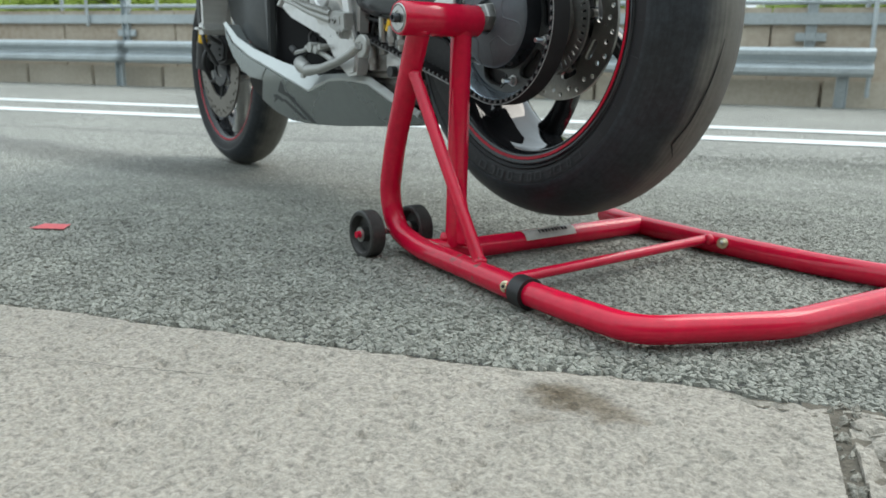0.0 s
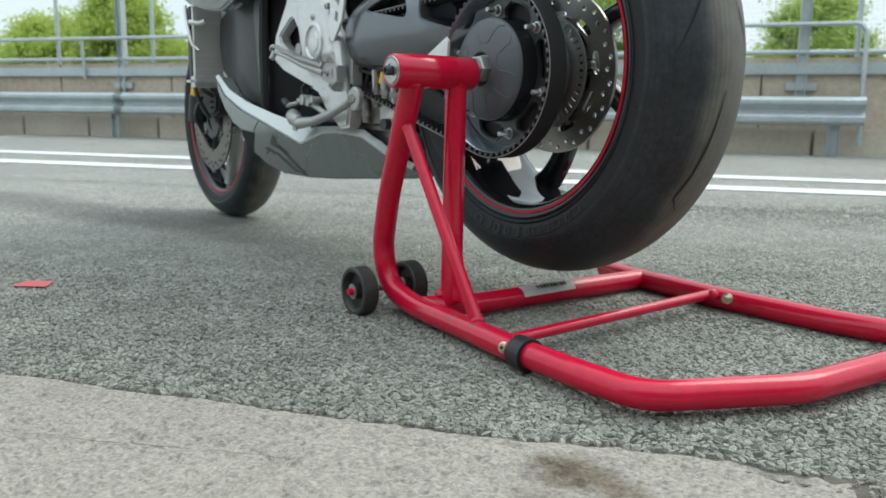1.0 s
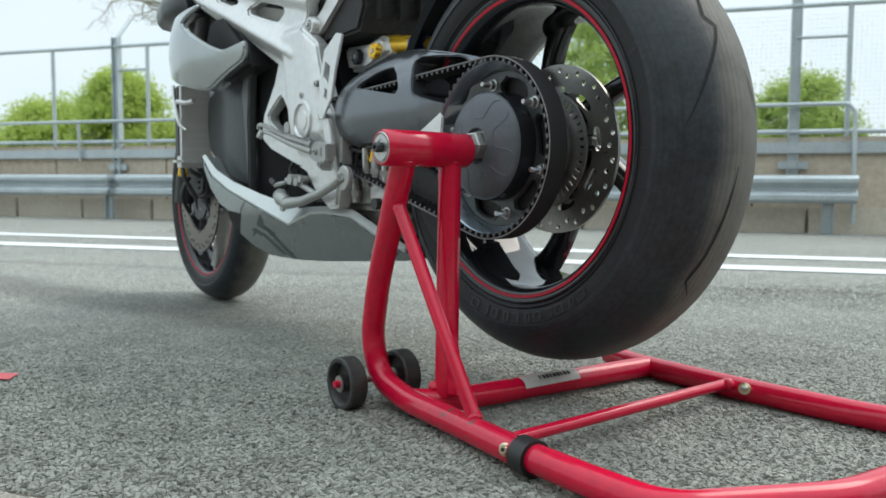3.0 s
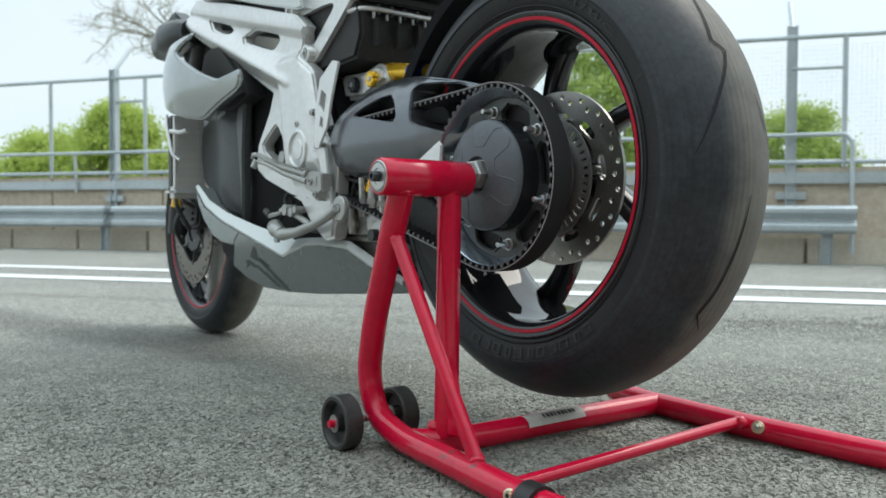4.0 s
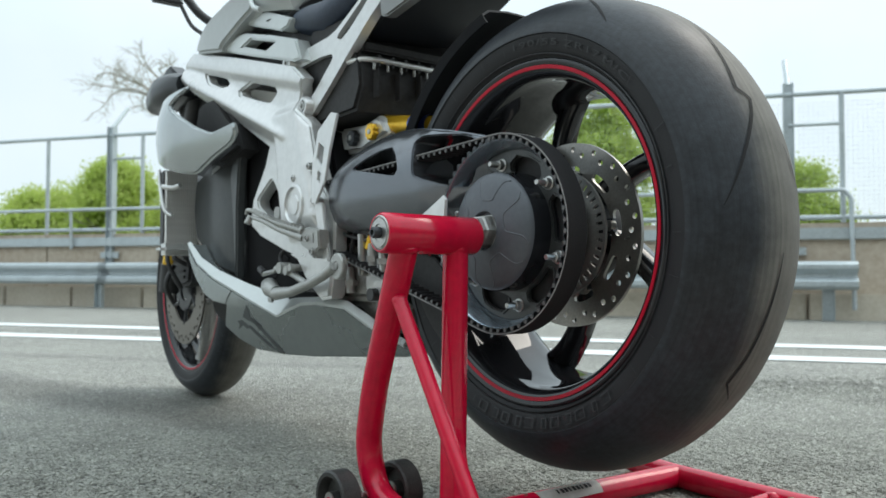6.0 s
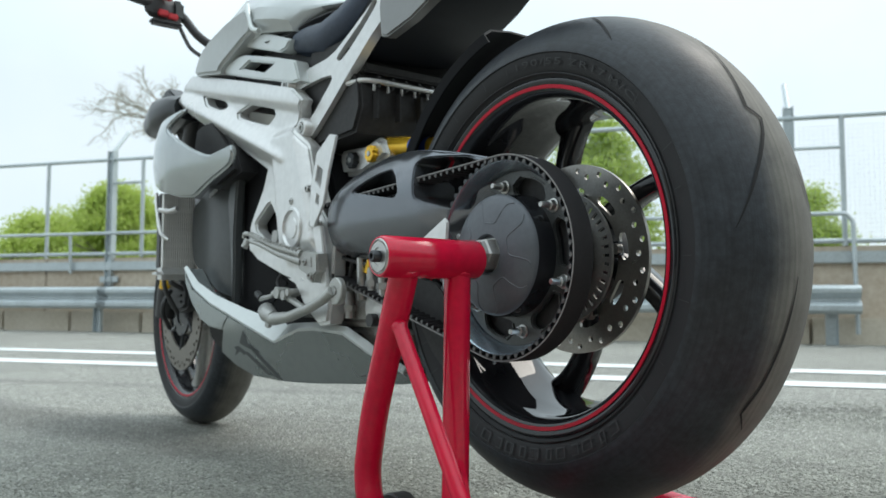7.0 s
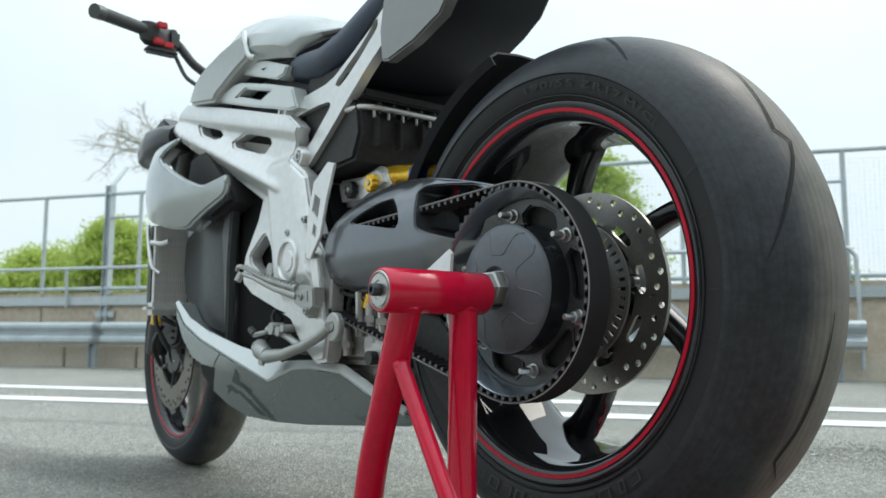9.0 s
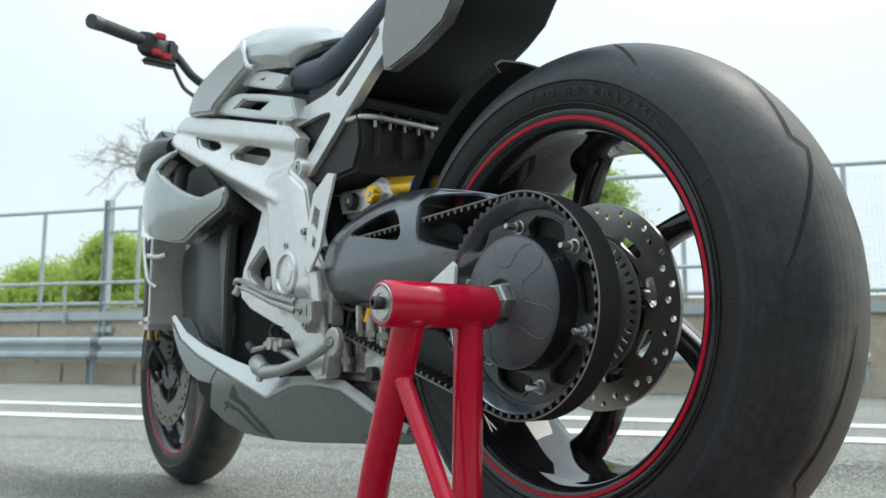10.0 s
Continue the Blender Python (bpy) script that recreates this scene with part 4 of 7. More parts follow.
part("gusset", bm, M_RED, stand)
part("leg_gusset", plate(B(), [(-0.016, 0.150), (-0.030, 0.110), (-0.048, 0.036), (-0.002, 0.03)], 0.208, 0.222, bevel=0.004, steps=3), M_RED, stand)
for c in ((0.004, 0.226, 0.042), (0.018, 0.277, 0.297), (-0.146, 0.273, 0.040), (0.0, 0.204, 0.360), (0.0, 0.28, 0.360), (-0.198, -0.178, 0.029), (-0.02, -0.19, 0.024)):
    bm = B()
    bmesh.ops.create_icosphere(bm, subdivisions=3, radius=1.0)
    for v in bm.verts:
        v.co = v.co * (1 + 0.18 * noise.noise(v.co * 2.2 + Vector(c) * 40)) * (0.0180 if c[2] > 0.35 else 0.0098)
        if c[2] > 0.35:
            v.co.z *= 0.45
    w = part("weld", bm, M_RED, stand, angle=60)
    w.location = c
hubc = (0.0, HUBW)
hub = part("hub_tube", lathe(B(), [(0.176, 0.019), (0.176, 0.0225), (0.179, 0.0245), (0.315, 0.0245), (0.318, 0.0225), (0.318, 0.019)], hubc, 40), M_RED, stand)
part("bearing", lathe(B(), [(0.313, 0.0215), (0.3175, 0.0215), (0.3190, 0.0195), (0.3172, 0.0188), (0.3172, 0.0178), (0.3190, 0.0172), (0.3192, 0.0105), (0.3180, 0.0100), (0.3180, 0.0)], hubc, 40), M_STEEL, hub, "steel bearing cap")
part("pin", lathe(B(), [(0.317, 0.0068), (0.327, 0.0068), (0.3285, 0.0058), (0.3285, 0.0036), (0.323, 0.0034), (0.323, 0.0)], hubc, 24), M_HUB, hub)
part("spigot", lathe(B(), [(0.14, 0.0145), (0.185, 0.0145)], hubc, 24), M_STEEL, hub)


def castor(v):
    c = (0.112, 0.0392)
    w = part("castor", lathe(B(), [(-0.0125, 0.008), (-0.0125, 0.012), (0.000, 0.013), (0.000, 0.0275), (-0.0115, 0.0305), (-0.0135, 0.032), (-0.0135, 0.0368), (-0.0112, 0.0390), (0.0112, 0.0390), (0.0135, 0.0368), (0.0135, 0.032), (0.0115, 0.0305), (0.001, 0.0275), (0.001, 0.013), (0.0125, 0.012), (0.0125, 0.008)], (0, 0), 40), M_CASTOR, stand, "scuffed black rubber castor")
    w.location = (c[0], v, c[1])
    part("castor_washer", lathe(B(), [(0.0126, 0.0), (0.0126, 0.0098), (0.0142, 0.0095), (0.0142, 0.0)], (0, 0), 24), M_DULL, w, "bare steel washer")
    part("castor_bolt", lathe(B(), [(0.0143, 0.0068), (0.0146, 0.0066), (0.0148, 0.0058), (0.021, 0.0056), (0.0215, 0.0)], (0, 0), 8), M_RED, w)
    part("washer", lathe(B(), [(0.0125, 0.0125), (0.0138, 0.0125), (0.0138, 0.0)], (0, 0), 20), M_STEEL, w)


castor(0.308)
castor(0.214)
part("castor_axle", tube(B(), [(0.112, 0.20, 0.0392), (0.112, 0.322, 0.0392)], 0.005), M_STEEL, stand)
part("castor_lug", tube(B(), [(0.108, 0.255, 0.06), (0.112, 0.255, 0.0392)], 0.012), M_RED, stand)
bm = tube(B(), [(-0.248, 0.287, 0.0250), (-0.274, 0.290, 0.0252)], 0.0215, seg=24)
collar = part("collar", bm, M_COLLAR, stand, "black rubber collar")


def bolt(at, towards, parent, r=0.0075, socket=True):
    d = Vector(towards).normalized()
    p = Vector(at)
    b = part("bolt", tube(B(), [p - d * 0.008, p + d * 0.0045, p + d * 0.006], [r, r, r * 0.86], seg=18 if socket else 6), M_ZINC, parent, "zinc-plated bolt head")
    part("washer", tube(B(), [p - d * 0.008, p + d * 0.0008, p + d * 0.0016], [r * 1.5, r * 1.5, r * 1.3], seg=22), M_ZINC, b)
    if socket:
        part("socket", tube(B(), [p + d * 0.003, p + d * 0.0063], r * 0.5, seg=6), M_VOID, b)
    else:
        part("stud", tube(B(), [p, p + d * 0.0085, p + d * 0.0098], [r * 0.56, r * 0.56, r * 0.3], seg=12), M_STEEL, b)


bolt((-0.236, 0.3015, 0.029), (-0.35, 1, 0.25), stand, 0.0052)
bolt((-0.226, -0.178, 0.028), (-0.4, 1, 0.3), stand, 0.0060, socket=False)
bm = B()
rings = []
for i in range(2):
    v = (0.085, -0.03)[i]
    rings.append([(-0.016 + 0.0180 * math.sin(a), v, 0.0225 + 0.0180 * math.cos(a)) for a in (radians(d) for d in (-75, -60, -45, -30, -15, 0))])
vs = [[bm.verts.new(p) for p in r] for r in rings]
for k in range(5):
    bm.faces.new((vs[0][k], vs[0][k + 1], vs[1][k + 1], vs[1][k]))
sticker = part("sticker", bm, M_STICKER, stand, "worn silver sticker with dark lettering")
for k in range(9):
    v0 = 0.052 - 0.0075 * k
    bm = B()
    q = []
    for v in (v0, v0 - (0.0052 if k % 3 else 0.0035)):
        q.append([bm.verts.new((-0.016 + 0.0184 * math.sin(a), v, 0.0225 + 0.0184 * math.cos(a))) for a in (radians(-42), radians(-30), radians(-18))])
    for i in range(2):
        bm.faces.new((q[0][i], q[0][i + 1], q[1][i + 1], q[1][i]))
    part("bar", bm, M_INK, sticker)


# ---- motorcycle ----
bike = thing("motorcycle", "silver and graphite sports motorcycle raised on a paddock stand", "motorcycle", BIKE)
REAR = (0.0, AXLE)
FRONT = (1.41, 0.300)


def crown(v, radius, half, bead):
    """The round tread of a motorcycle tyre: its radius at the place v across."""
    low = bead + 0.412 * (radius - bead)
    return low + (radius - low) * max(0.0, 1 - (abs(v) / half) ** 2.05) ** (1 / 1.55)


def tyre(centre, radius, half, bead, name, label, rubber):
    k = radius - bead
    p = [(0.80, 0.0), (0.845, 0.03), (0.85, 0.09), (0.905, 0.13), (0.945, 0.22), (0.972, 0.33), (0.978, 0.400), (0.998, 0.412)]
    prof = [(half * a, bead + k * b) for a, b in p]
    prof += [(half * math.sin(a), crown(half * math.sin(a), radius, half, bead)) for a in (radians(d) for d in (84, 77, 70, 62, 54, 46, 38, 30, 22, 14, 7, 0))]
    prof = prof + [(-v, r) for v, r in prof[-2::-1]]
    inner = [(half * 0.7, bead - 0.006), (-half * 0.7, bead - 0.006)]
    return part(name, lathe(B(), prof + inner[::-1], centre, 160, closed=True), rubber, bike, label, angle=50)


RR, RH, RBEAD = 0.3262, 0.0955, 0.2235
rear_tyre = tyre(REAR, RR, RH, RBEAD, "rear_tyre", "worn slick-patterned black rear tyre", M_TYRE)


def tread_r(v):
    return crown(v, RR, RH, RBEAD)


def groove(points, width, parent):
    """A dark cut in the tread along (angle, v) points."""
    bm = B()
    fine = []
    for (a0, v0), (a1, v1) in zip(points, points[1:]):
        fine += [(a0 + (a1 - a0) * k / 6, v0 + (v1 - v0) * k / 6) for k in range(6)]
    fine.append(points[-1])
    prev = None
    for i, (a, v) in enumerate(fine):
        wdt = width * min(1.0, 0.25 + 3 * min(i, len(fine) - 1 - i) / len(fine))
        b, c = fine[max(i - 1, 0)], fine[min(i + 1, len(fine) - 1)]
        t = Vector((radians(c[0] - b[0]) * 0.31, c[1] - b[1]))
        t = t.normalized() if t.length > 0 else Vector((1, 0))
        nrm = Vector((-t.y, t.x)) * wdt
        pair = []
        for s in (-1, 1):
            aa, vv = radians(a) + s * nrm.x / 0.31, v + s * nrm.y
            r = tread_r(vv) + 0.0011
            pair.append(bm.verts.new((r * math.cos(aa), vv, AXLE + r * math.sin(aa))))
        if prev:
            bm.faces.new((prev[0], pair[0], pair[1], prev[1]))
        prev = pair
    part("tread_groove", bm, M_GROOVE, parent)


CUTS = [
    ([(128, -0.004), (136, 0.007), (147, 0.021), (152, 0.027), (154.6, 0.013), (158.4, 0.022), (166, 0.046), (172, 0.062), (177, 0.074)], 0.0017),
    ([(186, 0.002), (192, 0.006), (199, 0.011), (207, 0.017), (212, 0.024), (214, 0.026), (218, 0.008)], 0.0018),
    ([(104, 0.045), (108.6, 0.057), (115, 0.073), (120, 0.083)], 0.0012),
    ([(164, -0.02), (172, -0.04), (180, -0.066)], 0.0014),
]
# the cuts come round again where they leave one another room
for base in (0, 120, 232):
    for pts, wide in CUTS:
        if base and any(92 < (a + base) % 360 < 236 and v > -0.015 for a, v in pts):
            continue
        groove([(a + base, v) for a, v in pts], wide, rear_tyre)


def wall_v(r):
    return float(np.interp(r, (0.2324, 0.2361, 0.2448, 0.2555, 0.2623, 0.2647), (0.0825, 0.0878, 0.0917, 0.0946, 0.0953, 0.0968)))


def wall_mesh(flat, ang0, r0, name, label):
    """Lays flat (x, y) outlines of a mesh on the left tyre wall."""
    for v in flat.vertices:
        x, y = v.co.x, v.co.y
        r = r0 + y
        a = radians(ang0) + x / (r0 + 0.006)
        v.co = (r * math.cos(a), wall_v(r) + 0.0007, AXLE + r * math.sin(a))
    flat.materials.clear()
    flat.materials.append(M_LETTER)
    ob = new(name, flat)
    ob.parent = rear_tyre
    ob["label"] = label


def wall_text(body, a0, a1):
    """Moulded lettering that fills the arc between two angles."""
    cu = bpy.data.curves.new("size_marking", "FONT")
    cu.body, cu.size, cu.resolution_u, cu.space_character = body, 0.0118, 3, 1.15
    ob = bpy.data.objects.new("size_marking", cu)
    flat = bpy.data.meshes.new_from_object(ob)
    bpy.data.objects.remove(ob)
    bpy.data.curves.remove(cu)
    xs = [v.co.x for v in flat.vertices]
    k = radians(a1 - a0) * 0.256 / (max(xs) - min(xs))
    for v in flat.vertices:
        v.co.x = (v.co.x - min(xs)) * k
    wall_mesh(flat, a0, 0.2500, "size_marking", "moulded tyre size lettering")


wall_text("190/55", 87.3, 106.4)
wall_text("ZR17", 109.4, 124.6)
wall_text("M/C", 126.4, 137.3)
part("bead_rib", lathe(B(), [(wall_v(0.2385) - 0.0002, 0.2385), (wall_v(0.2395) + 0.0010, 0.2392), (wall_v(0.2395) + 0.0010, 0.2398), (wall_v(0.2405) - 0.0002, 0.2405)], REAR, 160), M_LETTER, rear_tyre, "fine raised rib beside the rim")
for k in range(11):
    bm = B()
    wid = (0.016, 0.010, 0.018, 0.012)[k % 4]
    for x0, x1, y0, y1 in ((0, wid, 0.0, 0.0016), (0, wid, 0.0124, 0.014), (0, 0.0022, 0.0, 0.014), (wid - 0.0022, wid, 0.0, 0.014))[: 4 if k % 3 else 3]:
        vs = [bm.verts.new((x, y, 0)) for x, y in ((x0, y0), (x1, y0), (x1, y1), (x0, y1))]
        bm.faces.new(vs)
    me = bpy.data.meshes.new("wall_bar")
    bm.to_mesh(me)
    bm.free()
    wall_mesh(me, 232 + 5.4 * k, 0.2465, "wall_bar", "moulded bar on the tyre wall")


for k in range(26):
    bm = B()
    vs = [bm.verts.new((x, y, 0)) for x, y in ((0, 0), (0.0011, 0), (0.0011, 0.010 + 0.004 * (k % 3)), (0, 0.010 + 0.004 * (k % 3)))]
    bm.faces.new(vs)
    me = bpy.data.meshes.new("wall_tick")
    bm.to_mesh(me)
    bm.free()
    wall_mesh(me, 13.8 * k + 3 * (k % 2), 0.2475, "wall_tick", "moulded tick on the tyre wall")


def wheel(centre, half, name, spokes, spoke_v, spoke_mat, phase, wide):
    prof = [(half - 0.002, 0.2255), (half - 0.001, 0.2335), (half + 0.002, 0.2355), (half + 0.005, 0.2345), (half + 0.006, 0.2305), (half + 0.004, 0.2275), (half + 0.003, 0.2185), (half - 0.004, 0.2135), (half - 0.010, 0.2108), (half * 0.66, 0.2100), (half * 0.54, 0.2085), (half * 0.30, 0.2035), (half * 0.14, 0.2012), (-half * 0.10, 0.2000), (-half * 0.36, 0.1992), (-half * 0.62, 0.1992), (-half * 0.80, 0.2040), (-half, 0.213), (-half - 0.005, 0.221), (-half - 0.006, 0.2335), (-half, 0.2335), (-half * 0.5, 0.214), (half * 0.5, 0.214)]
    rim = part(name, lathe(B(), prof, centre, 120, closed=True), M_RIM, bike, "gloss black rim", angle=60)
    for s in (1, -1):
        part("rim_stripe", lathe(B(), [(s * (half + 0.0042), 0.2258), (s * (half + 0.0050), 0.2253), (s * (half + 0.0043), 0.2211), (s * (half + 0.0034), 0.2206)], centre, 120), M_STRIPE, rim, "red pinstripe")
    for i in range(spokes):
        a = phase + 360.0 * i / spokes
        rings = []
        for k in range(13):
            t = k / 12
            r = 0.048 + t * 0.162
            ang = radians(a + 30 * t)
            wid = wide * (0.95 - 0.30 * math.sin(math.pi * min(1, t * 1.15)) + 0.22 * max(0, t - 0.82) / 0.18)
            dep = 0.044 - 0.012 * t
            vc = spoke_v[0] * (1 - t) + spoke_v[1] * t
            er, et = Vector((math.cos(ang), 0, math.sin(ang))), Vector((-math.sin(ang), 0, math.cos(ang)))
            c = Vector((centre[0], vc, centre[1])) + er * r
            sect = ((-1, -0.7), (-0.6, -1), (0.6, -1), (1, -0.7), (0.98, 0.3), (0.70, 0.85), (0.3, 1), (-0.3, 1), (-0.70, 0.85), (-0.98, 0.3))
            rings.append([c + et * (p * wid * 0.5) + Vector((0, q * dep * 0.5, 0)) for p, q in sect])
        part("spoke", loft(B(), rings), spoke_mat, rim, angle=50)
    return rim


rear_rim = wheel(REAR, 0.080, "rear_rim", 5, (-0.035, -0.058), M_RIM, 120, 0.046)
part("wheel_hub", lathe(B(), [(-0.075, 0.0), (-0.075, 0.05), (-0.05, 0.062), (-0.02, 0.060), (0.0, 0.052), (0.04, 0.050), (0.05, 0.056), (0.10, 0.058)], REAR, 48), M_VOID, rear_rim)
front_tyre = tyre(FRONT, 0.300, 0.060, 0.2235, "front_tyre", "worn black front tyre", M_TYRE2)
front_rim = wheel(FRONT, 0.046, "front_rim", 5, (0.0, 0.0), M_SPOKE, 34, 0.046)
part("wheel_hub", lathe(B(), [(-0.06, 0.0), (-0.06, 0.03), (0.06, 0.03), (0.06, 0.0)], FRONT, 32), M_HUB, front_rim)


def circle(c, r, n=10, phase=0.0):
    return [(c[0] + r * math.cos(phase + 2 * math.pi * k / n), c[1] + r * math.sin(phase + 2 * math.pi * k / n)) for k in range(n)]


def disc(centre, r_out, r_in, v, n, name, thick=0.005, metal=None, windows=0, hole=0.0036):
    holes = [circle(centre, r_in, 48)]
    for k in range(windows):
        a = 2 * math.pi * (k + 0.3) / windows
        holes.append(soft([(centre[0] + r * math.cos(a + d), centre[1] + r * math.sin(a + d)) for r, d in ((r_in + 0.006, -0.20), (r_in + 0.005, 0.0), (r_in + 0.006, 0.20), (r_in + 0.017, 0.20), (r_in + 0.018, 0.0), (r_in + 0.017, -0.20))], 1, 0.25))
    for k in range(n):
        for rr, sh in ((0.93, 0.0), (0.872, 0.45)):
            if rr * r_out > r_in + (0.024 if windows else 0.006):
                a = 2 * math.pi * (k + sh) / n
                holes.append(circle((centre[0] + rr * r_out * math.cos(a), centre[1] + rr * r_out * math.sin(a)), hole, 8))
    return part(name, plate(B(), circle(centre, r_out, 72), v, v + thick, holes), metal or M_DISC, bike, "drilled steel brake disc")


rdisc = disc(REAR, 0.130, 0.080, -0.004, 19, "rear_brake_disc", windows=9, hole=0.0043)
for i in range(5):
    a = radians(72 * i + 30)
    c = Vector((math.cos(a), 0, math.sin(a)))
    t = Vector((-math.sin(a), 0, math.cos(a)))
    o = Vector((0, 0.004, AXLE))
    bm = B()
    loft(bm, [[o + c * r + t * s + Vector((0, v, 0)) for s, v in ((-w, -0.004), (w, -0.004), (w, 0.004), (-w, 0.004))] for r, w in ((0.055, 0.02), (0.072, 0.011), (0.088, 0.009))])
    part("carrier_arm", bm, M_HUB, rdisc)
    part("bobbin", lathe(B(), [(0.003, 0.008), (0.012, 0.007), (0.012, 0.0)], (c.x * 0.083, AXLE + c.z * 0.083), 16), M_STEEL, rdisc)
slots = []
for k in range(44):
    a = 2 * math.pi * k / 44
    d = 0.028
    slots.append([(r * math.cos(a + s), AXLE + r * math.sin(a + s)) for r, s in ((0.074, -d), (0.074, d), (0.085, d), (0.085, -d))])
part("sensor_ring", plate(B(), circle(REAR, 0.0895, 88), 0.020, 0.024, slots + [circle(REAR, 0.058, 40)]), M_DULL, rear_rim, "slotted sensor ring")

eccentric = part("hub_casting", lathe(B(), [(0.026, 0.058), (0.030, 0.064), (0.046, 0.066), (0.048, 0.061), (0.064, 0.060), (0.066, 0.067), (0.080, 0.068), (0.084, 0.060), (0.100, 0.058)], REAR, 56), M_CASE, bike, "grey cast rear hub")
for k in range(8):
    a = radians(45 * k + 10)
    part("hub_bolt", tube(B(), [(0.0665 * math.cos(a), 0.050, AXLE + 0.0665 * math.sin(a)), (0.0665 * math.cos(a), 0.064, AXLE + 0.0665 * math.sin(a))], 0.0045, seg=8), M_STEEL, eccentric)
caliper = part("rear_caliper", plate(B(), soft([(0.075, 0.325), (0.118, 0.300), (0.135, 0.262), (0.110, 0.245), (0.070, 0.265), (0.055, 0.300)], 1), -0.022, 0.040, bevel=0.006), M_BLACK, bike, "black rear brake caliper")
part("caliper_bolt", tube(B(), [(0.085, 0.036, 0.292), (0.085, 0.046, 0.292)], 0.006, seg=6), M_STEEL, caliper)

# rear pulley and belt
PV0, PV1 = 0.106, 0.140
PUL = (-0.002, AXLE - 0.003)
pr = 0.1285
teeth = []
NT = 58
for k in range(NT):
    for f, r in ((0.0, pr), (0.08, pr + 0.0006), (0.30, pr + 0.0006), (0.38, pr), (0.45, pr - 0.0026), (0.55, pr - 0.0040), (0.80, pr - 0.0040), (0.92, pr - 0.0026)):
        a = 2 * math.pi * (k + f) / NT
        teeth.append((PUL[0] + r * math.cos(a), PUL[1] + r * math.sin(a)))
pulley = part("rear_pulley", plate(B(), teeth, PV0, PV1 - 0.0012, [circle(PUL, 0.1240, 72)]), M_HUB, bike, "toothed black belt pulley")
part("inner_lip", lathe(B(), [(PV1 - 0.0014, 0.1241), (PV1 - 0.0030, 0.1228), (PV1 - 0.0045, 0.1223), (PV1 - 0.016, 0.1152), (PV1 - 0.0215, 0.1138), (PV0 - 0.003, 0.1134)], PUL, 96), M_POLISH, pulley, "polished inner cone of the pulley")
# added black disc: closes the carrier windows and stands for the dark behind
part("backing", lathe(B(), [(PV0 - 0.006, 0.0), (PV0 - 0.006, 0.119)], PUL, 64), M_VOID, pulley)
wins = []
for k in range(6):
    a0 = radians(110 + 60 * k)
    wins.append(soft([(PUL[0] + r * math.cos(a0 + q), PUL[1] + r * math.sin(a0 + q)) for r, q in ((0.082, -0.30), (0.081, 0.0), (0.082, 0.30), (0.094, 0.33), (0.1045, 0.20), (0.1055, 0.0), (0.1045, -0.20), (0.094, -0.33))], 1, 0.2))
carrier = part("carrier", plate(B(), circle(PUL, 0.1133, 80), 0.1045, 0.1130, wins, bevel=0.0016, steps=2), M_CARRIER, pulley, "satin black pulley carrier")
for k in range(6):
    # raised web beside each window
    a0 = radians(110 + 60 * k)
    loop = [(PUL[0] + r * math.cos(a0 + q), PUL[1] + r * math.sin(a0 + q)) for r, q in ((0.1075, 0.22), (0.1085, 0.0), (0.1075, -0.22), (0.0958, -0.37), (0.0840, -0.34), (0.0850, -0.31), (0.0945, -0.335), (0.1055, -0.20), (0.1065, 0.0), (0.1055, 0.20))]
    part("web", plate(B(), loop, 0.1118, 0.1150, bevel=0.0007), M_CARRIER, pulley)
for k in range(6):
    a = radians(20 + 60 * k)
    c = (PUL[0] + 0.0955 * math.cos(a), PUL[1] + 0.0955 * math.sin(a))
    nut = part("nut", lathe(B(), [(0.1140, 0.0070), (0.1203, 0.0068), (0.1213, 0.0048), (0.1213, 0.0)], c, 6), M_DULL, pulley, "steel nut")
    part("washer", lathe(B(), [(0.1127, 0.0090), (0.1139, 0.0090), (0.1142, 0.0084), (0.1142, 0.0)], c, 24), M_STEEL, nut)
    part("stud", lathe(B(), [(0.116, 0.0039), (0.1230, 0.0039), (0.1235, 0.0042), (0.1240, 0.0039), (0.1340, 0.0039), (0.1352, 0.0030), (0.1352, 0.0)], c, 14), M_STEEL, nut)
cover = part("hub_cover", lathe(B(), [(0.1400, 0.0778), (0.1430, 0.0770), (0.1458, 0.0748), (0.1482, 0.0710), (0.1520, 0.0620), (0.1552, 0.0500), (0.1580, 0.0330), (0.1582, 0.0262), (0.1560, 0.0245), (0.151, 0.024), (0.151, 0.0)], REAR, 72), M_COVER, bike, "domed black hub cover")
for k in range(5):
    pts = []
    for rr, dd in ((0.0745, -27), (0.069, -20), (0.055, -18), (0.041, -16), (0.041, 16), (0.055, 18), (0.069, 20), (0.0745, 27)):
        a = radians(168 + 72 * k + dd)
        v = float(np.interp(rr, (0.033, 0.050, 0.062, 0.071, 0.0748), (0.1580, 0.1552, 0.1520, 0.1482, 0.1458)))
        pts.append((rr * math.cos(a), v, AXLE + rr * math.sin(a)))
    part("rib", tube(B(), pts, 0.0010, seg=6, bend=0.005), M_COVER, cover)
part("skirt", lathe(B(), [(0.100, 0.0800), (0.136, 0.0784), (0.1402, 0.0779)], REAR, 72), M_RIM, cover, "gloss black skirt")
axnut = part("axle_nut", lathe(B(), [(0.150, 0.0235), (0.153, 0.0235), (0.153, 0.0215), (0.166, 0.021), (0.168, 0.0185), (0.174, 0.018), (0.174, 0.0)], REAR, 6), M_DULL, bike, "large steel axle nut")

P2, R2 = (0.535, 0.447), 0.046
d = Vector((P2[0] - PUL[0], P2[1] - PUL[1]))
base_a = math.atan2(d.y, d.x)
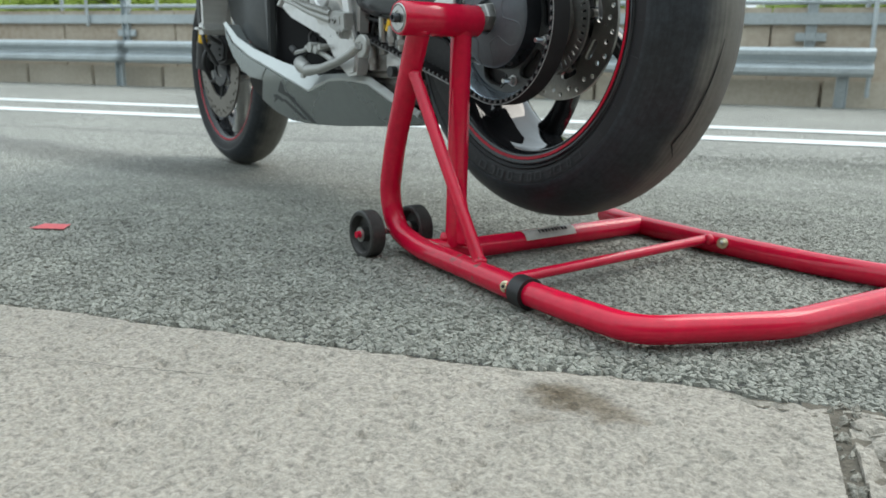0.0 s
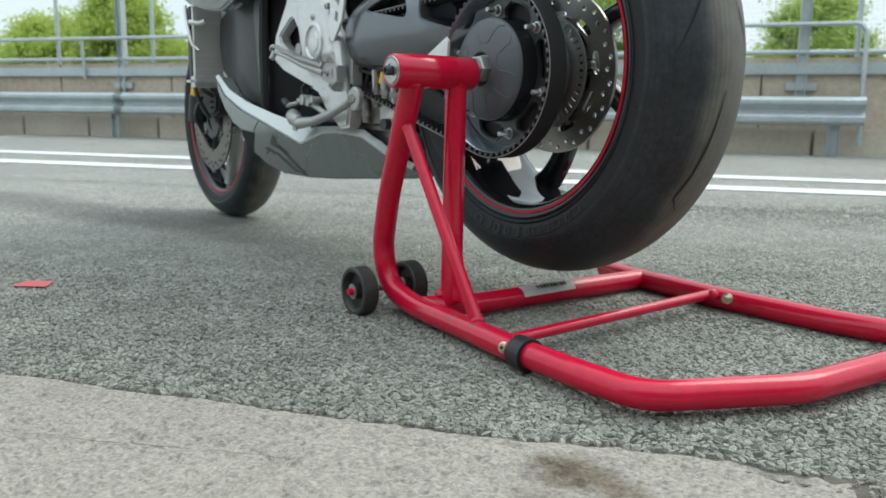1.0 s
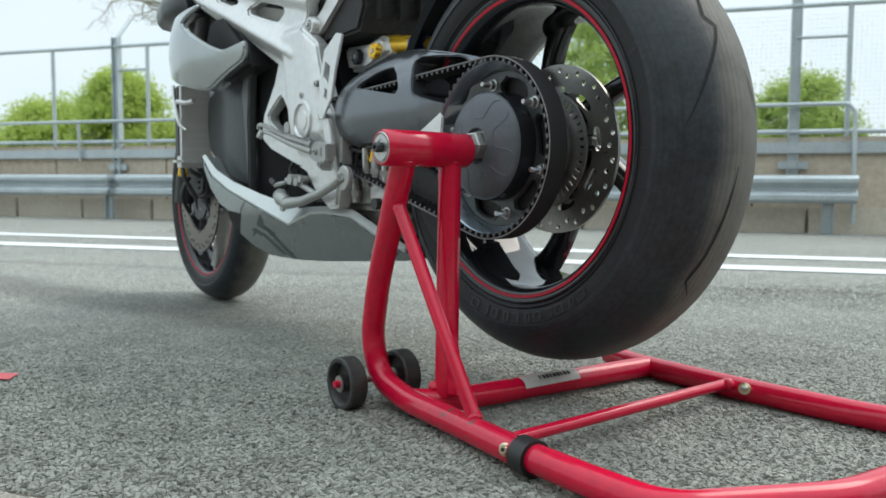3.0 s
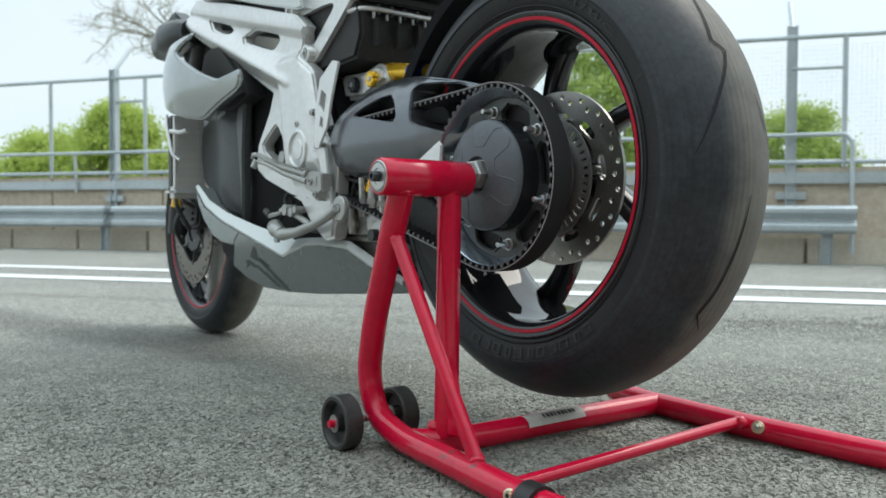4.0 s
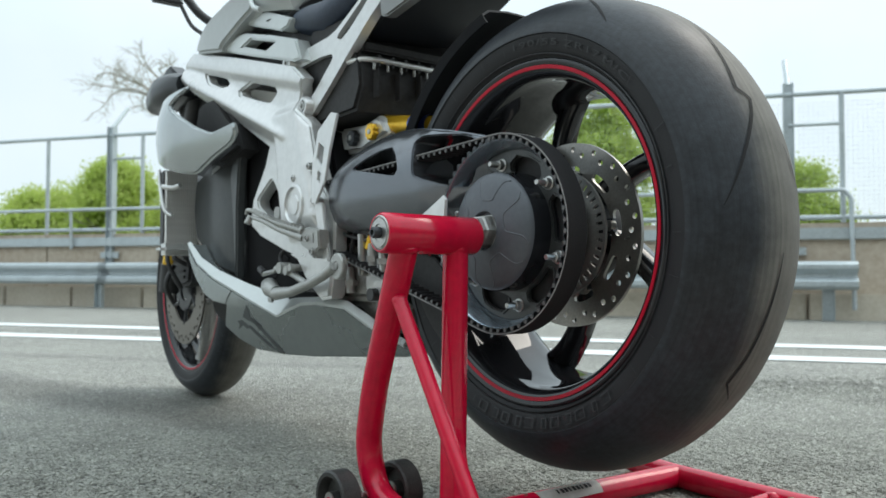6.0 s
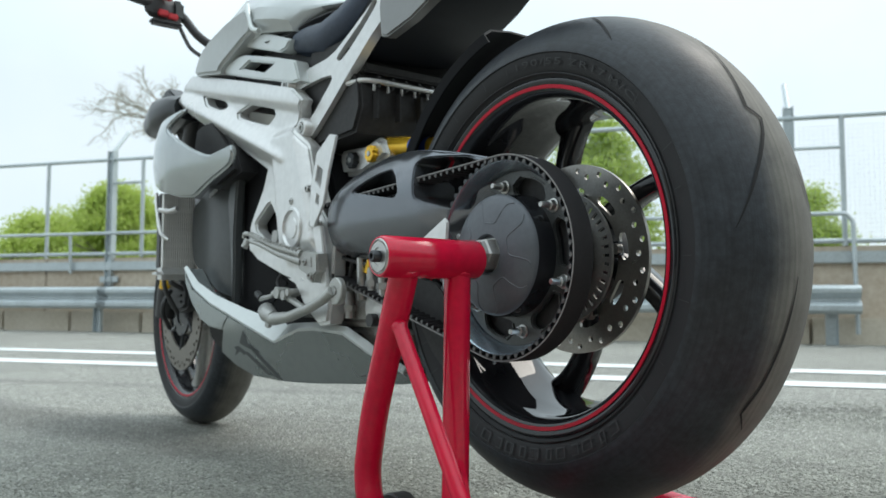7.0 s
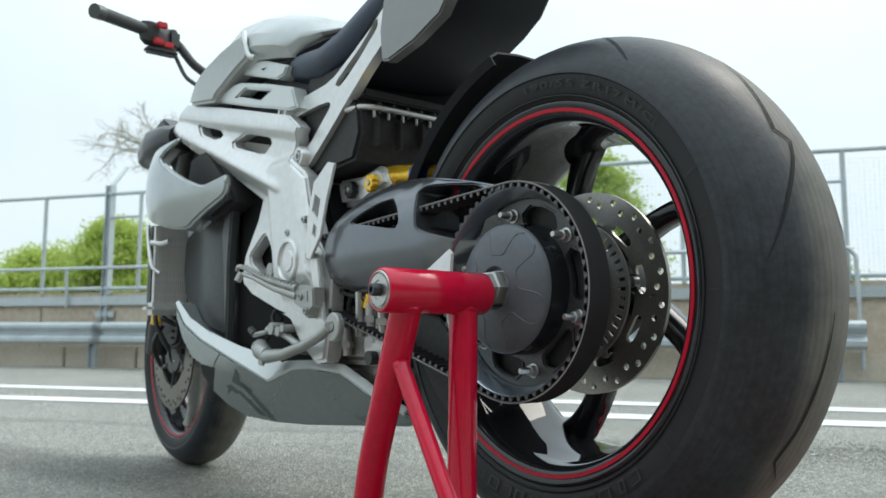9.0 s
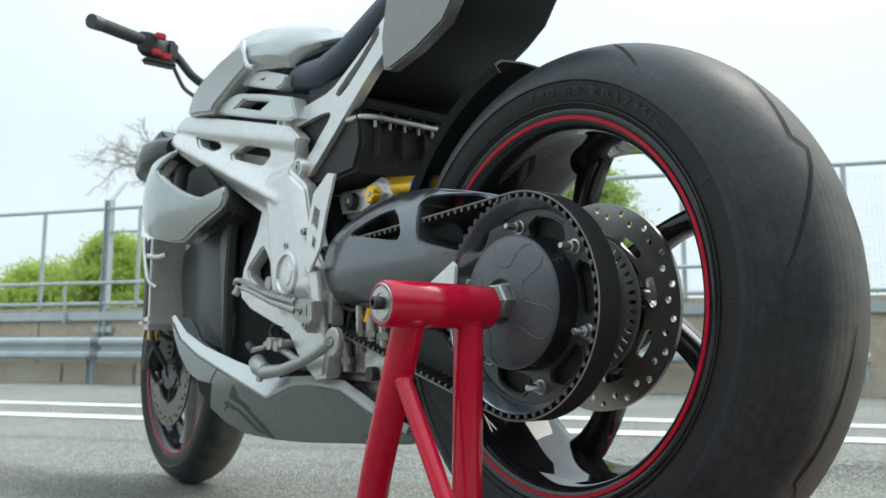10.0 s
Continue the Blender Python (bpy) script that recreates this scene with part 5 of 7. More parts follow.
off_a = math.acos((pr - R2) / d.length)


def belt_path(extra, rib=False):
    pts = []
    a0, a1 = base_a + off_a, base_a - off_a + 2 * math.pi
    for i in range(385):
        a = a0 + (a1 - a0) * i / 384
        e = extra - (0.0004 if rib and i % 2 else 0.0)
        pts.append((PUL[0] + (pr + e) * math.cos(a), PUL[1] + (pr + e) * math.sin(a)))
    for i in range(17):
        a = (base_a - off_a) + (2 * off_a) * i / 16
        pts.append((P2[0] + (R2 + extra) * math.cos(a), P2[1] + (R2 + extra) * math.sin(a)))
    return pts


bm = B()
outer_p, inner_p = belt_path(0.0042, True), belt_path(0.0012)
vs = [[bm.verts.new((u, v, w)) for v, (u, w) in ((PV0 + 0.001, o), (PV1 - 0.001, o), (PV1 - 0.001, i), (PV0 + 0.001, i))] for o, i in zip(outer_p, inner_p)]
for k in range(len(vs)):
    a, b = vs[k], vs[(k + 1) % len(vs)]
    for j in range(4):
        bm.faces.new((a[j], a[(j + 1) % 4], b[(j + 1) % 4], b[j]))
belt = part("drive_belt", bm, M_BELT, bike, "toothed black drive belt")
bm, ends = B(), B()
loop = belt_path(-0.0012)
loop = loop + loop[:1]
acc, step = 0.0, 2 * math.pi * (pr - 0.0012) / NT
for (u0, w0), (u1, w1) in zip(loop, loop[1:]):
    seg_l = math.hypot(u1 - u0, w1 - w0)
    while acc < seg_l:
        t = acc / seg_l
        m = Matrix.Translation((u0 + (u1 - u0) * t, (PV0 + PV1) / 2, w0 + (w1 - w0) * t)) @ Matrix.Rotation(-math.atan2(w1 - w0, u1 - u0), 4, "Y")
        bmesh.ops.create_cone(bm, cap_ends=True, segments=10, radius1=0.0029, radius2=0.0029, depth=PV1 - PV0 - 0.0025, matrix=m @ Matrix.Rotation(math.pi / 2, 4, "X") @ Matrix.Diagonal((1, 1.1, 1, 1)))
        bmesh.ops.create_cone(ends, cap_ends=True, segments=10, radius1=0.0027, radius2=0.0021, depth=0.0016, matrix=Matrix.Translation((0, (PV1 - PV0) / 2 - 0.0009, 0)) @ m @ Matrix.Rotation(math.pi / 2, 4, "X"))
        acc += step
    acc -= seg_l
tagged(part("belt_teeth", bm, M_BELT, belt), kind="stuff")
tagged(part("belt_edge", ends, M_BELTSIDE, belt, "pale cut ends of the belt teeth"), kind="stuff")
edge_o, edge_i = belt_path(0.0040), belt_path(0.0022)
# pale ring that paints the highlight on the belt's outer edge
part("belt_rim", loft(B(), [[(u, PV1 - 0.0012, w), (u, PV1 - 0.0002, w), (x, PV1 - 0.0002, z), (x, PV1 - 0.0012, z)] for (u, w), (x, z) in zip(edge_o + edge_o[:1], edge_i + edge_i[:1])], cap=False), M_BELTRIM, belt, "pale highlight along the belt edge")
for k, (a, v, w) in enumerate(((101, 0.119, 0.010), (103, 0.120, 0.004), (105.5, 0.118, 0.011), (108, 0.120, 0.005), (110.5, 0.118, 0.010), (113, 0.119, 0.007))):
    a = radians(a)
    rr = pr + 0.0044
    m = Matrix.Translation((PUL[0] + rr * math.cos(a), v, PUL[1] + rr * math.sin(a))) @ Matrix.Rotation(-a, 4, "Y") @ Matrix.Rotation(0.25, 4, "X")
    part("bar", box(B(), (0, 0, 0), (0.0004, w, 0.0016), m), M_STICKER, belt, "pale printed bar on the belt")
part("front_pulley", lathe(B(), [(PV0, 0.0), (PV0, R2 - 0.004), (PV1, R2 - 0.004), (PV1, 0.0)], P2, 40), M_HUB, bike)

part("belt_guard", plate(B(), soft([(0.265, 0.372), (0.175, 0.352), (0.150, 0.290), (0.135, 0.235), (0.165, 0.222), (0.205, 0.255), (0.250, 0.315)], 1), 0.090, 0.098, bevel=0.002), M_VOID, bike, "matt black lower belt guard")

# swingarm
sw_out = [(0.447, 0.430), (0.450, 0.455), (0.449, 0.476), (0.440, 0.496), (0.415, 0.514), (0.379, 0.532), (0.345, 0.545), (0.310, 0.556), (0.251, 0.561), (0.192, 0.555), (0.104, 0.538), (0.02, 0.515), (-0.02, 0.45), (0.03, 0.33), (0.10, 0.340), (0.217, 0.376), (0.269, 0.386), (0.310, 0.393), (0.379, 0.402), (0.420, 0.411), (0.438, 0.418)]
sw_h1 = [(0.358, 0.506), (0.322, 0.519), (0.286, 0.528), (0.250, 0.530), (0.231, 0.515), (0.216, 0.492), (0.225, 0.482), (0.285, 0.493)]
sw_h2 = [(0.180, 0.509), (0.188, 0.531), (0.174, 0.537), (0.128, 0.534), (0.085, 0.529), (0.055, 0.51), (0.07, 0.452), (0.106, 0.457), (0.149, 0.469), (0.172, 0.478)]


def sw_warp(u, w):
    return -0.060 * max(0.0, (0.16 - u) / 0.16) ** 1.3 - 0.012 * max(0.0, (u - 0.36) / 0.09) ** 2 - 5.0 * max(0, w - 0.475) ** 2 - 6.0 * max(0, 0.460 - w) ** 2


swing = part("swingarm", plate(B(), soft(sw_out), 0.072, 0.152, [soft(sw_h1), soft(sw_h2)], bevel=0.014, warp=sw_warp, steps=4), M_SWING, bike, "graphite single-sided swingarm", angle=75)
part("pivot_arm", plate(B(), [(0.36, 0.41), (0.60, 0.43), (0.60, 0.50), (0.40, 0.51)], -0.10, 0.095, bevel=0.01), M_SWING, swing)
part("bracket", plate(B(), [(0.150, 0.408), (0.083, 0.440), (0.075, 0.434), (0.078, 0.400)], 0.158, 0.163, bevel=0.002), M_FRAME, swing, "pale bracket")

# frame
spar = [(1.18, 0.85), (1.124, 0.877), (0.95, 0.832), (0.803, 0.792), (0.577, 0.728), (0.530, 0.697), (0.556, 0.676), (0.564, 0.655), (0.520, 0.610), (0.495, 0.537), (0.478, 0.498), (0.445, 0.462), (0.428, 0.421), (0.430, 0.362), (0.461, 0.358), (0.495, 0.364), (0.542, 0.356), (0.566, 0.366), (0.630, 0.380), (0.745, 0.414), (0.778, 0.432), (0.784, 0.450), (0.773, 0.490), (0.715, 0.555), (0.697, 0.590), (0.82, 0.648), (1.017, 0.727), (1.182, 0.806), (1.20, 0.83)]
fh1 = [(1.043, 0.810), (0.928, 0.776), (0.904, 0.756), (0.936, 0.755), (1.005, 0.780)]
fh3 = [(0.683, 0.525), (0.750, 0.488), (0.743, 0.472), (0.680, 0.440), (0.648, 0.455), (0.655, 0.493)]
fh2 = [(0.844, 0.734), (0.785, 0.739), (0.672, 0.708), (0.664, 0.694), (0.70, 0.679), (0.826, 0.717)]


def smax(a, b, k=0.003):
    """A maximum with a small fillet."""
    h = max(k - abs(a - b), 0.0) / k
    return max(a, b) + h * h * k * 0.25


def ramp(x, a, b):
    t = min(max((x - a) / (b - a), 0.0), 1.0)
    return t * t * (3 - 2 * t)


def cast_v(u, w):
    """The cast face of the frame: two spars that meet in a ridged pivot plate."""
    d1 = (w - 0.852 + 0.265 * (1.12 - u)) / 1.035
    up = 0.012 * (1 - ramp(-d1, 0.006, 0.030)) - 0.16 * max(0.0, d1)
    d2 = (w - 0.812 + 0.389 * (1.16 - u)) / 1.073
    low = 0.026 - math.sqrt((0.60 if d2 > 0 else 0.85) ** 2 * (d2 - 0.004) ** 2 + 0.0022 ** 2)
    low -= 0.35 * max(0.0, 0.60 - u) + 0.10 * max(0.0, u - 1.13)
    ridge = u - (0.546 - 0.361 * (0.621 - w))
    front = u - (0.640 - 0.20 * (0.60 - w))
    piv = 0.019 - 1.0 * max(0.0, -ridge) - 0.75 * max(0.0, front) - 0.02 * max(0.0, ridge) - 0.9 * max(0.0, w - 0.640) - 0.45 * max(0.0, 0.435 - w)
    return smax(smax(up, low), smax(piv, -0.45 * max(0.0, 0.435 - w)), 0.004)


frame_l = part("frame", plate(B(), spar, 0.112, 0.140, [soft(fh1, 1, 0.12), soft(fh2, 1, 0.12), soft(fh3, 1, 0.12)], bevel=0.004, steps=2, warp=cast_v, fine=0.0065, rounds=7), M_FRAME, bike, "cast silver aluminium frame", angle=52)
mirror(frame_l)
part("pivot_cap", lathe(B(), [(0.140, 0.041), (0.160, 0.039), (0.1625, 0.0365), (0.1625, 0.033), (0.158, 0.031), (0.158, 0.020), (0.160, 0.018), (0.160, 0.0)], (0.548, 0.461), 40), M_FRAME, frame_l)
for c in ((0.491, 0.527), (0.473, 0.464), (0.552, 0.511), (0.525, 0.418)):
    part("frame_bolt", lathe(B(), [(0.140, 0.007), (0.160, 0.0065), (0.161, 0.005), (0.161, 0.003), (0.157, 0.0028), (0.157, 0.0)], c, 14), M_STEEL, frame_l)
part("head_tube", tube(B(), [(1.19, 0, 0.78), (1.13, 0, 0.93)], 0.04), M_FRAME, bike)
part("cross_beam", plate(B(), [(1.20, 0.83), (1.10, 0.87), (1.08, 0.80), (1.15, 0.78)], -0.118, 0.118, bevel=0.01), M_FRAME, bike)
part("heel_guard", plate(B(), [(0.374, 0.602), (0.398, 0.608), (0.443, 0.583), (0.464, 0.524), (0.466, 0.459), (0.451, 0.455), (0.417, 0.491), (0.400, 0.543)], 0.161, 0.166, [[(0.437, 0.56), (0.420, 0.55), (0.428, 0.52), (0.446, 0.535)], [(0.440, 0.512), (0.430, 0.505), (0.434, 0.49), (0.444, 0.497)]], bevel=0.0015), M_FRAME, bike, "slotted silver heel guard")

part("case_bolt", tube(B(), [(0.640, 0.09, 0.452), (0.640, 0.150, 0.452)], 0.013, seg=14), M_DULL, bike, "dull steel engine bolt")

part("heel_strip", plate(B(), [(0.475, 0.460), (0.444, 0.458), (0.434, 0.410), (0.419, 0.352), (0.440, 0.352), (0.455, 0.400), (0.466, 0.430)], 0.148, 0.156, bevel=0.002), M_FRAME, bike, "silver strip under the heel guard")
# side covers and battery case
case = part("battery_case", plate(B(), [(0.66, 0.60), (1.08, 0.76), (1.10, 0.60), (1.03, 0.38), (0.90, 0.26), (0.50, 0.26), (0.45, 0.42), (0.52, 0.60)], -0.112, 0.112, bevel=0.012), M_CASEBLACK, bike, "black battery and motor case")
cov = [(0.838, 0.616), (0.90, 0.612), (1.018, 0.585), (1.097, 0.554), (1.107, 0.488), (1.090, 0.417), (0.96, 0.345), (0.86, 0.320), (0.862, 0.386), (0.863, 0.483), (0.853, 0.560)]
cover_l = part("side_cover", plate(B(), soft(cov, 1, 0.12), 0.105, 0.148, bevel=0.007, steps=3, warp=lambda u, w: -2.2 * max(0.0, 1.0 - u) ** 2 - 0.5 * max(0.0, 0.47 - w) ** 2), M_SIDE, bike, "dark grey side cover", angle=60)
mirror(cover_l)
part("cover_edge", plate(B(), [(0.886, 0.606), (0.848, 0.608), (0.858, 0.56), (0.866, 0.483), (0.865, 0.40), (0.866, 0.325), (0.874, 0.326), (0.880, 0.40), (0.890, 0.465), (0.904, 0.546)], 0.118, 0.1390, bevel=0.004, steps=3), M_SIDE, cover_l)
for k in range(4):
    u0 = 0.985 - 0.012 * k
    part("bar", plate(B(), [(u0, 0.5745 + 0.0025 * k), (u0 - 0.008, 0.5762 + 0.0025 * k), (u0 - 0.005, 0.5660 + 0.0025 * k), (u0 + 0.003, 0.5643 + 0.0025 * k)], 0.1470, 0.1490), M_PEG, cover_l, "small silver badge bar")
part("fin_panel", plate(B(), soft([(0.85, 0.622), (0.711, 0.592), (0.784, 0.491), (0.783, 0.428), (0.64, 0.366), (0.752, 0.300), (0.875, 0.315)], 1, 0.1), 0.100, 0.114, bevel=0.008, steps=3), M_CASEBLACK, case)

# belly pan
bell = [(1.022, 0.404), (0.974, 0.359), (0.898, 0.326), (0.781, 0.292), (0.703, 0.268), (0.658, 0.251), (0.561, 0.277), (0.509, 0.280), (0.426, 0.274), (0.384, 0.249), (0.350, 0.236), (0.286, 0.209), (0.283, 0.200), (0.306, 0.194), (0.452, 0.184), (0.586, 0.175), (0.696, 0.172), (0.794, 0.176), (0.850, 0.194), (0.890, 0.222), (0.868, 0.246), (0.845, 0.269), (0.900, 0.276), (0.940, 0.290), (0.980, 0.324), (1.012, 0.368)]


def bell_warp(u, w):
    """The side leans out towards the front and tucks in below."""
    return 0.115 * (u - 0.3) - 0.45 * max(0.0, 0.275 - w)


belly = part("belly_pan", plate(B(), bell, 0.062, 0.110, bevel=0.004, warp=bell_warp, steps=2), M_BELLY, bike, "silver belly pan with dark graphic", angle=40)
mirror(belly)
lip = ((1.020, 0.404, 0.008), (0.974, 0.360, 0.017), (0.898, 0.327, 0.023), (0.781, 0.293, 0.031), (0.703, 0.269, 0.042), (0.659, 0.252, 0.050), (0.610, 0.265, 0.034), (0.561, 0.278, 0.016), (0.509, 0.281, 0.014), (0.426, 0.275, 0.014), (0.384, 0.250, 0.016), (0.355, 0.232, 0.014), (0.300, 0.214, 0.010))
# same pan, paler colour: the light on its upward face is painted in
part("belly_lip", loft(B(), [[(u, 0.108 + bell_warp(u, w), w - 0.004), (u, 0.1095 + bell_warp(u, w), w + 0.001), (u, 0.107 - d * 0.55 + bell_warp(u, w), w + 0.002 + d * 0.62), (u, 0.100 - d * 0.6 + bell_warp(u, w), w - 0.006 + d * 0.4)] for u, w, d in lip]), M_BODYLITE, belly)
part("belly_floor", plate(B(), [(0.33, 0.20), (0.85, 0.20), (0.85, 0.23), (0.33, 0.23)], -0.09, 0.09), M_DARK, belly)
part("belly_seam", tube(B(), [(0.816, 0.1102 + bell_warp(0.816, 0.299), 0.299), (0.832, 0.1102 + bell_warp(0.832, 0.284), 0.284), (0.846, 0.1102 + bell_warp(0.846, 0.268), 0.268)], 0.0012, seg=6), M_DARK, belly)
part("inner_duct", plate(B(), soft([(0.935, 0.284), (0.950, 0.250), (0.928, 0.226), (0.85, 0.198), (0.80, 0.22), (0.82, 0.28)], 1), 0.055, 0.092, bevel=0.006, warp=bell_warp), M_VOID, belly, "dark inner duct")
for pts in ([(0.758, 0.27), (0.754, 0.26), (0.76, 0.246), (0.723, 0.229), (0.734, 0.226), (0.777, 0.239), (0.791, 0.245), (0.776, 0.257)], [(0.766, 0.243), (0.75, 0.244), (0.679, 0.176), (0.701, 0.178)], [(0.82, 0.236), (0.801, 0.238), (0.787, 0.23), (0.776, 0.223), (0.793, 0.22), (0.804, 0.227), (0.832, 0.217), (0.818, 0.228)], [(0.789, 0.227), (0.773, 0.227), (0.709, 0.181), (0.732, 0.183)]):
    part("graphic", plate(B(), pts, 0.1095, 0.1107, warp=bell_warp), M_GRAPHIC, belly, "dark grey graphic")

# front side pods
def pod_v(u, w):
    return 0.182 * (u - 0.77) - 2.0 * (w - 0.665) ** 2 - 1.5 * max(0, u - 1.0) ** 2


pod_out = [(1.215, 0.622), (1.205, 0.662), (1.175, 0.700), (1.150, 0.735), (1.120, 0.752), (1.042, 0.757), (0.980, 0.761), (0.985, 0.750), (1.025, 0.736), (1.045, 0.722), (0.998, 0.695), (0.923, 0.659), (0.856, 0.636), (0.808, 0.642), (0.767, 0.648), (0.766, 0.625), (0.782, 0.606), (0.866, 0.583), (0.946, 0.557), (1.000, 0.562), (1.100, 0.584), (1.170, 0.603)]
pod = part("side_pod", plate(B(), soft(pod_out, 1, 0.15), 0.178, 0.191, bevel=0.0045, warp=pod_v, steps=3), M_BODY, bike, "silver air duct pod", angle=60)
# added plate: hides the sky and stands for the dark inside the pod
part("pod_mouth_fill", plate(B(), soft([(1.385, 0.795), (1.34, 0.822), (1.12, 0.772), (0.94, 0.695), (0.98, 0.60), (1.16, 0.580), (1.225, 0.592), (1.24, 0.64), (1.35, 0.765)], 1, 0.1), 0.094, 0.102, bevel=0.003), M_VOID, pod, "added black plate that darkens the pod mouth")
mirror(pod)
part("duct", plate(B(), [(1.07, 0.68), (1.05, 0.735), (0.95, 0.74), (0.84, 0.66), (0.80, 0.60), (0.92, 0.575), (1.06, 0.60)], 0.10, 0.160, bevel=0.01), M_VOID, pod)
part("damper_pod", loft(B(), [ring_of((u, 0.13, w), a, b) for u, w, a, b in ((1.46, 0.80, 0.012, 0.012), (1.43, 0.812, 0.040, 0.038), (1.34, 0.822, 0.052, 0.046), (1.24, 0.815, 0.05, 0.040), (1.18, 0.81, 0.04, 0.030))]), M_COWL, bike, "dark grey instrument cowl")

part("cowl_top", plate(B(), [(1.43, 0.856), (1.321, 0.890), (1.22, 0.835), (1.25, 0.815), (1.38, 0.830)], 0.10, 0.145, bevel=0.006), M_COWL, bike, "angular dark cowl top")

# radiator
radm = part("radiator", box(B(), (1.14, 0.175, 0.495), (0.03, 0.078, 0.18), bevel=0.004), M_BLACK, bike, "finned radiator")
fin = part("fin", box(B(), (1.119, 0.1385, 0.495), (0.016, 0.0028, 0.174), bevel=0.0005), M_FIN, radm)
for k in range(1, 15):
    share("fin", fin, radm, Matrix.Translation((0, 0.0051 * k, 0)))
part("tank_end", box(B(), (1.13, 0.172, 0.396), (0.055, 0.105, 0.030), bevel=0.012), M_FRAME, radm)
part("hanger", tube(B(), [(1.160, 0.214, 0.588), (1.150, 0.217, 0.560), (1.120, 0.219, 0.505), (1.110, 0.217, 0.485), (1.092, 0.205, 0.472)], 0.0042, seg=10, bend=0.01), M_FRAME, radm, "pale radiator bracket")
part("hanger_lug", tube(B(), [(1.13, 0.215, 0.545), (1.10, 0.20, 0.540), (1.08, 0.19, 0.545)], 0.0065, seg=10), M_FRAME, radm)

# tank, seat and tail
def body_ring(u, side, low, edge, top, crown):
    """Half-widths and heights of a tank section, mirrored."""
    left = [(side * 0.92, low), (side, (low + edge) / 2), (side * 0.97, edge), (side * 0.75, top), (side * 0.4, crown - (crown - top) * 0.15)]
    return [(u, v, w) for v, w in left] + [(u, 0, crown)] + [(u, -v, w) for v, w in left[::-1]]


tank = part("tank_cover", loft(B(), [body_ring(*r) for r in ((1.10, 0.105, 0.86, 0.90, 0.935, 0.95), (1.0, 0.138, 0.86, 0.93, 0.985, 1.01), (0.88, 0.152, 0.868, 0.945, 0.995, 1.022), (0.76, 0.158, 0.868, 0.932, 0.975, 1.003), (0.72, 0.160, 0.872, 0.925, 0.963, 0.990), (0.65, 0.152, 0.858, 0.905, 0.940, 0.965), (0.615, 0.138, 0.852, 0.890, 0.925, 0.950), (0.600, 0.118, 0.874, 0.900, 0.920, 0.938), (0.575, 0.090, 0.892, 0.902, 0.914, 0.925), (0.52, 0.065, 0.892, 0.897, 0.902, 0.906))]), M_TANK, bike, "pale silver tank cover", angle=30)
part("tank_gasket", loft(B(), [body_ring(*r) for r in ((0.70, 0.150, 0.845, 0.85, 0.87, 0.88), (0.63, 0.132, 0.842, 0.85, 0.87, 0.88), (0.595, 0.108, 0.860, 0.874, 0.88, 0.89), (0.56, 0.082, 0.878, 0.884, 0.888, 0.892), (0.48, 0.060, 0.875, 0.880, 0.884, 0.888))]), M_BLACK, tank)
panel_p = [(1.079, 0.864), (1.066, 0.883), (1.035, 0.904), (0.960, 0.923), (0.871, 0.934), (0.816, 0.936), (0.770, 0.936), (0.752, 0.913), (0.737, 0.888), (0.743, 0.876), (0.777, 0.871), (0.834, 0.858), (0.900, 0.842), (0.912, 0.831), (0.994, 0.847)]
tpanel = part("tank_panel", plate(B(), soft(panel_p, 1, 0.10), 0.118, 0.165, bevel=0.007, steps=3, warp=lambda u, w: -0.10 * max(0, u - 1.0)), M_PANEL, bike, "grey silver tank side panel")
part("panel_rib", tube(B(), [(0.768, 0.158, 0.942), (0.750, 0.163, 0.914), (0.734, 0.164, 0.887), (0.722, 0.163, 0.876), (0.704, 0.160, 0.870)], 0.0055, seg=10, bend=0.01), M_BODYLITE, tpanel, "pale raised rib")
mirror(tpanel)
mid = part("mid_cover", plate(B(), [(0.939, 0.840), (0.930, 0.845), (0.840, 0.852), (0.805, 0.848), (0.674, 0.812), (0.565, 0.778), (0.543, 0.735), (0.574, 0.737), (0.750, 0.785)], 0.118, 0.150, [[(0.812, 0.821), (0.775, 0.827), (0.657, 0.794), (0.703, 0.787)]], bevel=0.0035), M_BODYLITE, bike, "silver trim cover with an opening")
mirror(mid)
trim = part("trim_plate", plate(B(), [(0.834, 0.884), (0.791, 0.888), (0.727, 0.874), (0.687, 0.862), (0.593, 0.827), (0.612, 0.814), (0.640, 0.813), (0.834, 0.876)], 0.11, 0.145, bevel=0.003), M_BODYLITE, bike)
mirror(trim)
part("inner_block", plate(B(), [(0.95, 0.86), (0.60, 0.85), (0.50, 0.80), (0.50, 0.70), (1.0, 0.80)], -0.10, 0.10), M_BLACK, bike)
seat = part("seat", loft(B(), [ring_of(c, a, b, 20, 3.4) for c, a, b in (((0.644, 0, 0.832), 0.104, 0.012), ((0.632, 0, 0.831), 0.126, 0.022), ((0.605, 0, 0.827), 0.134, 0.028), ((0.57, 0, 0.824), 0.136, 0.034), ((0.51, 0, 0.814), 0.134, 0.038), ((0.45, 0, 0.830), 0.124, 0.038), ((0.34, 0, 0.880), 0.108, 0.036), ((0.22, 0, 0.942), 0.09, 0.033), ((0.10, 0, 1.00), 0.075, 0.03), ((0.02, 0, 1.03), 0.05, 0.02))]), M_SEAT, bike, "dark blue-black vinyl rider seat", angle=60)


def sub_v(u, w):
    """The subframe draws in towards the tail."""
    return -0.028 * ramp(0.36 - u, 0.0, 0.16)


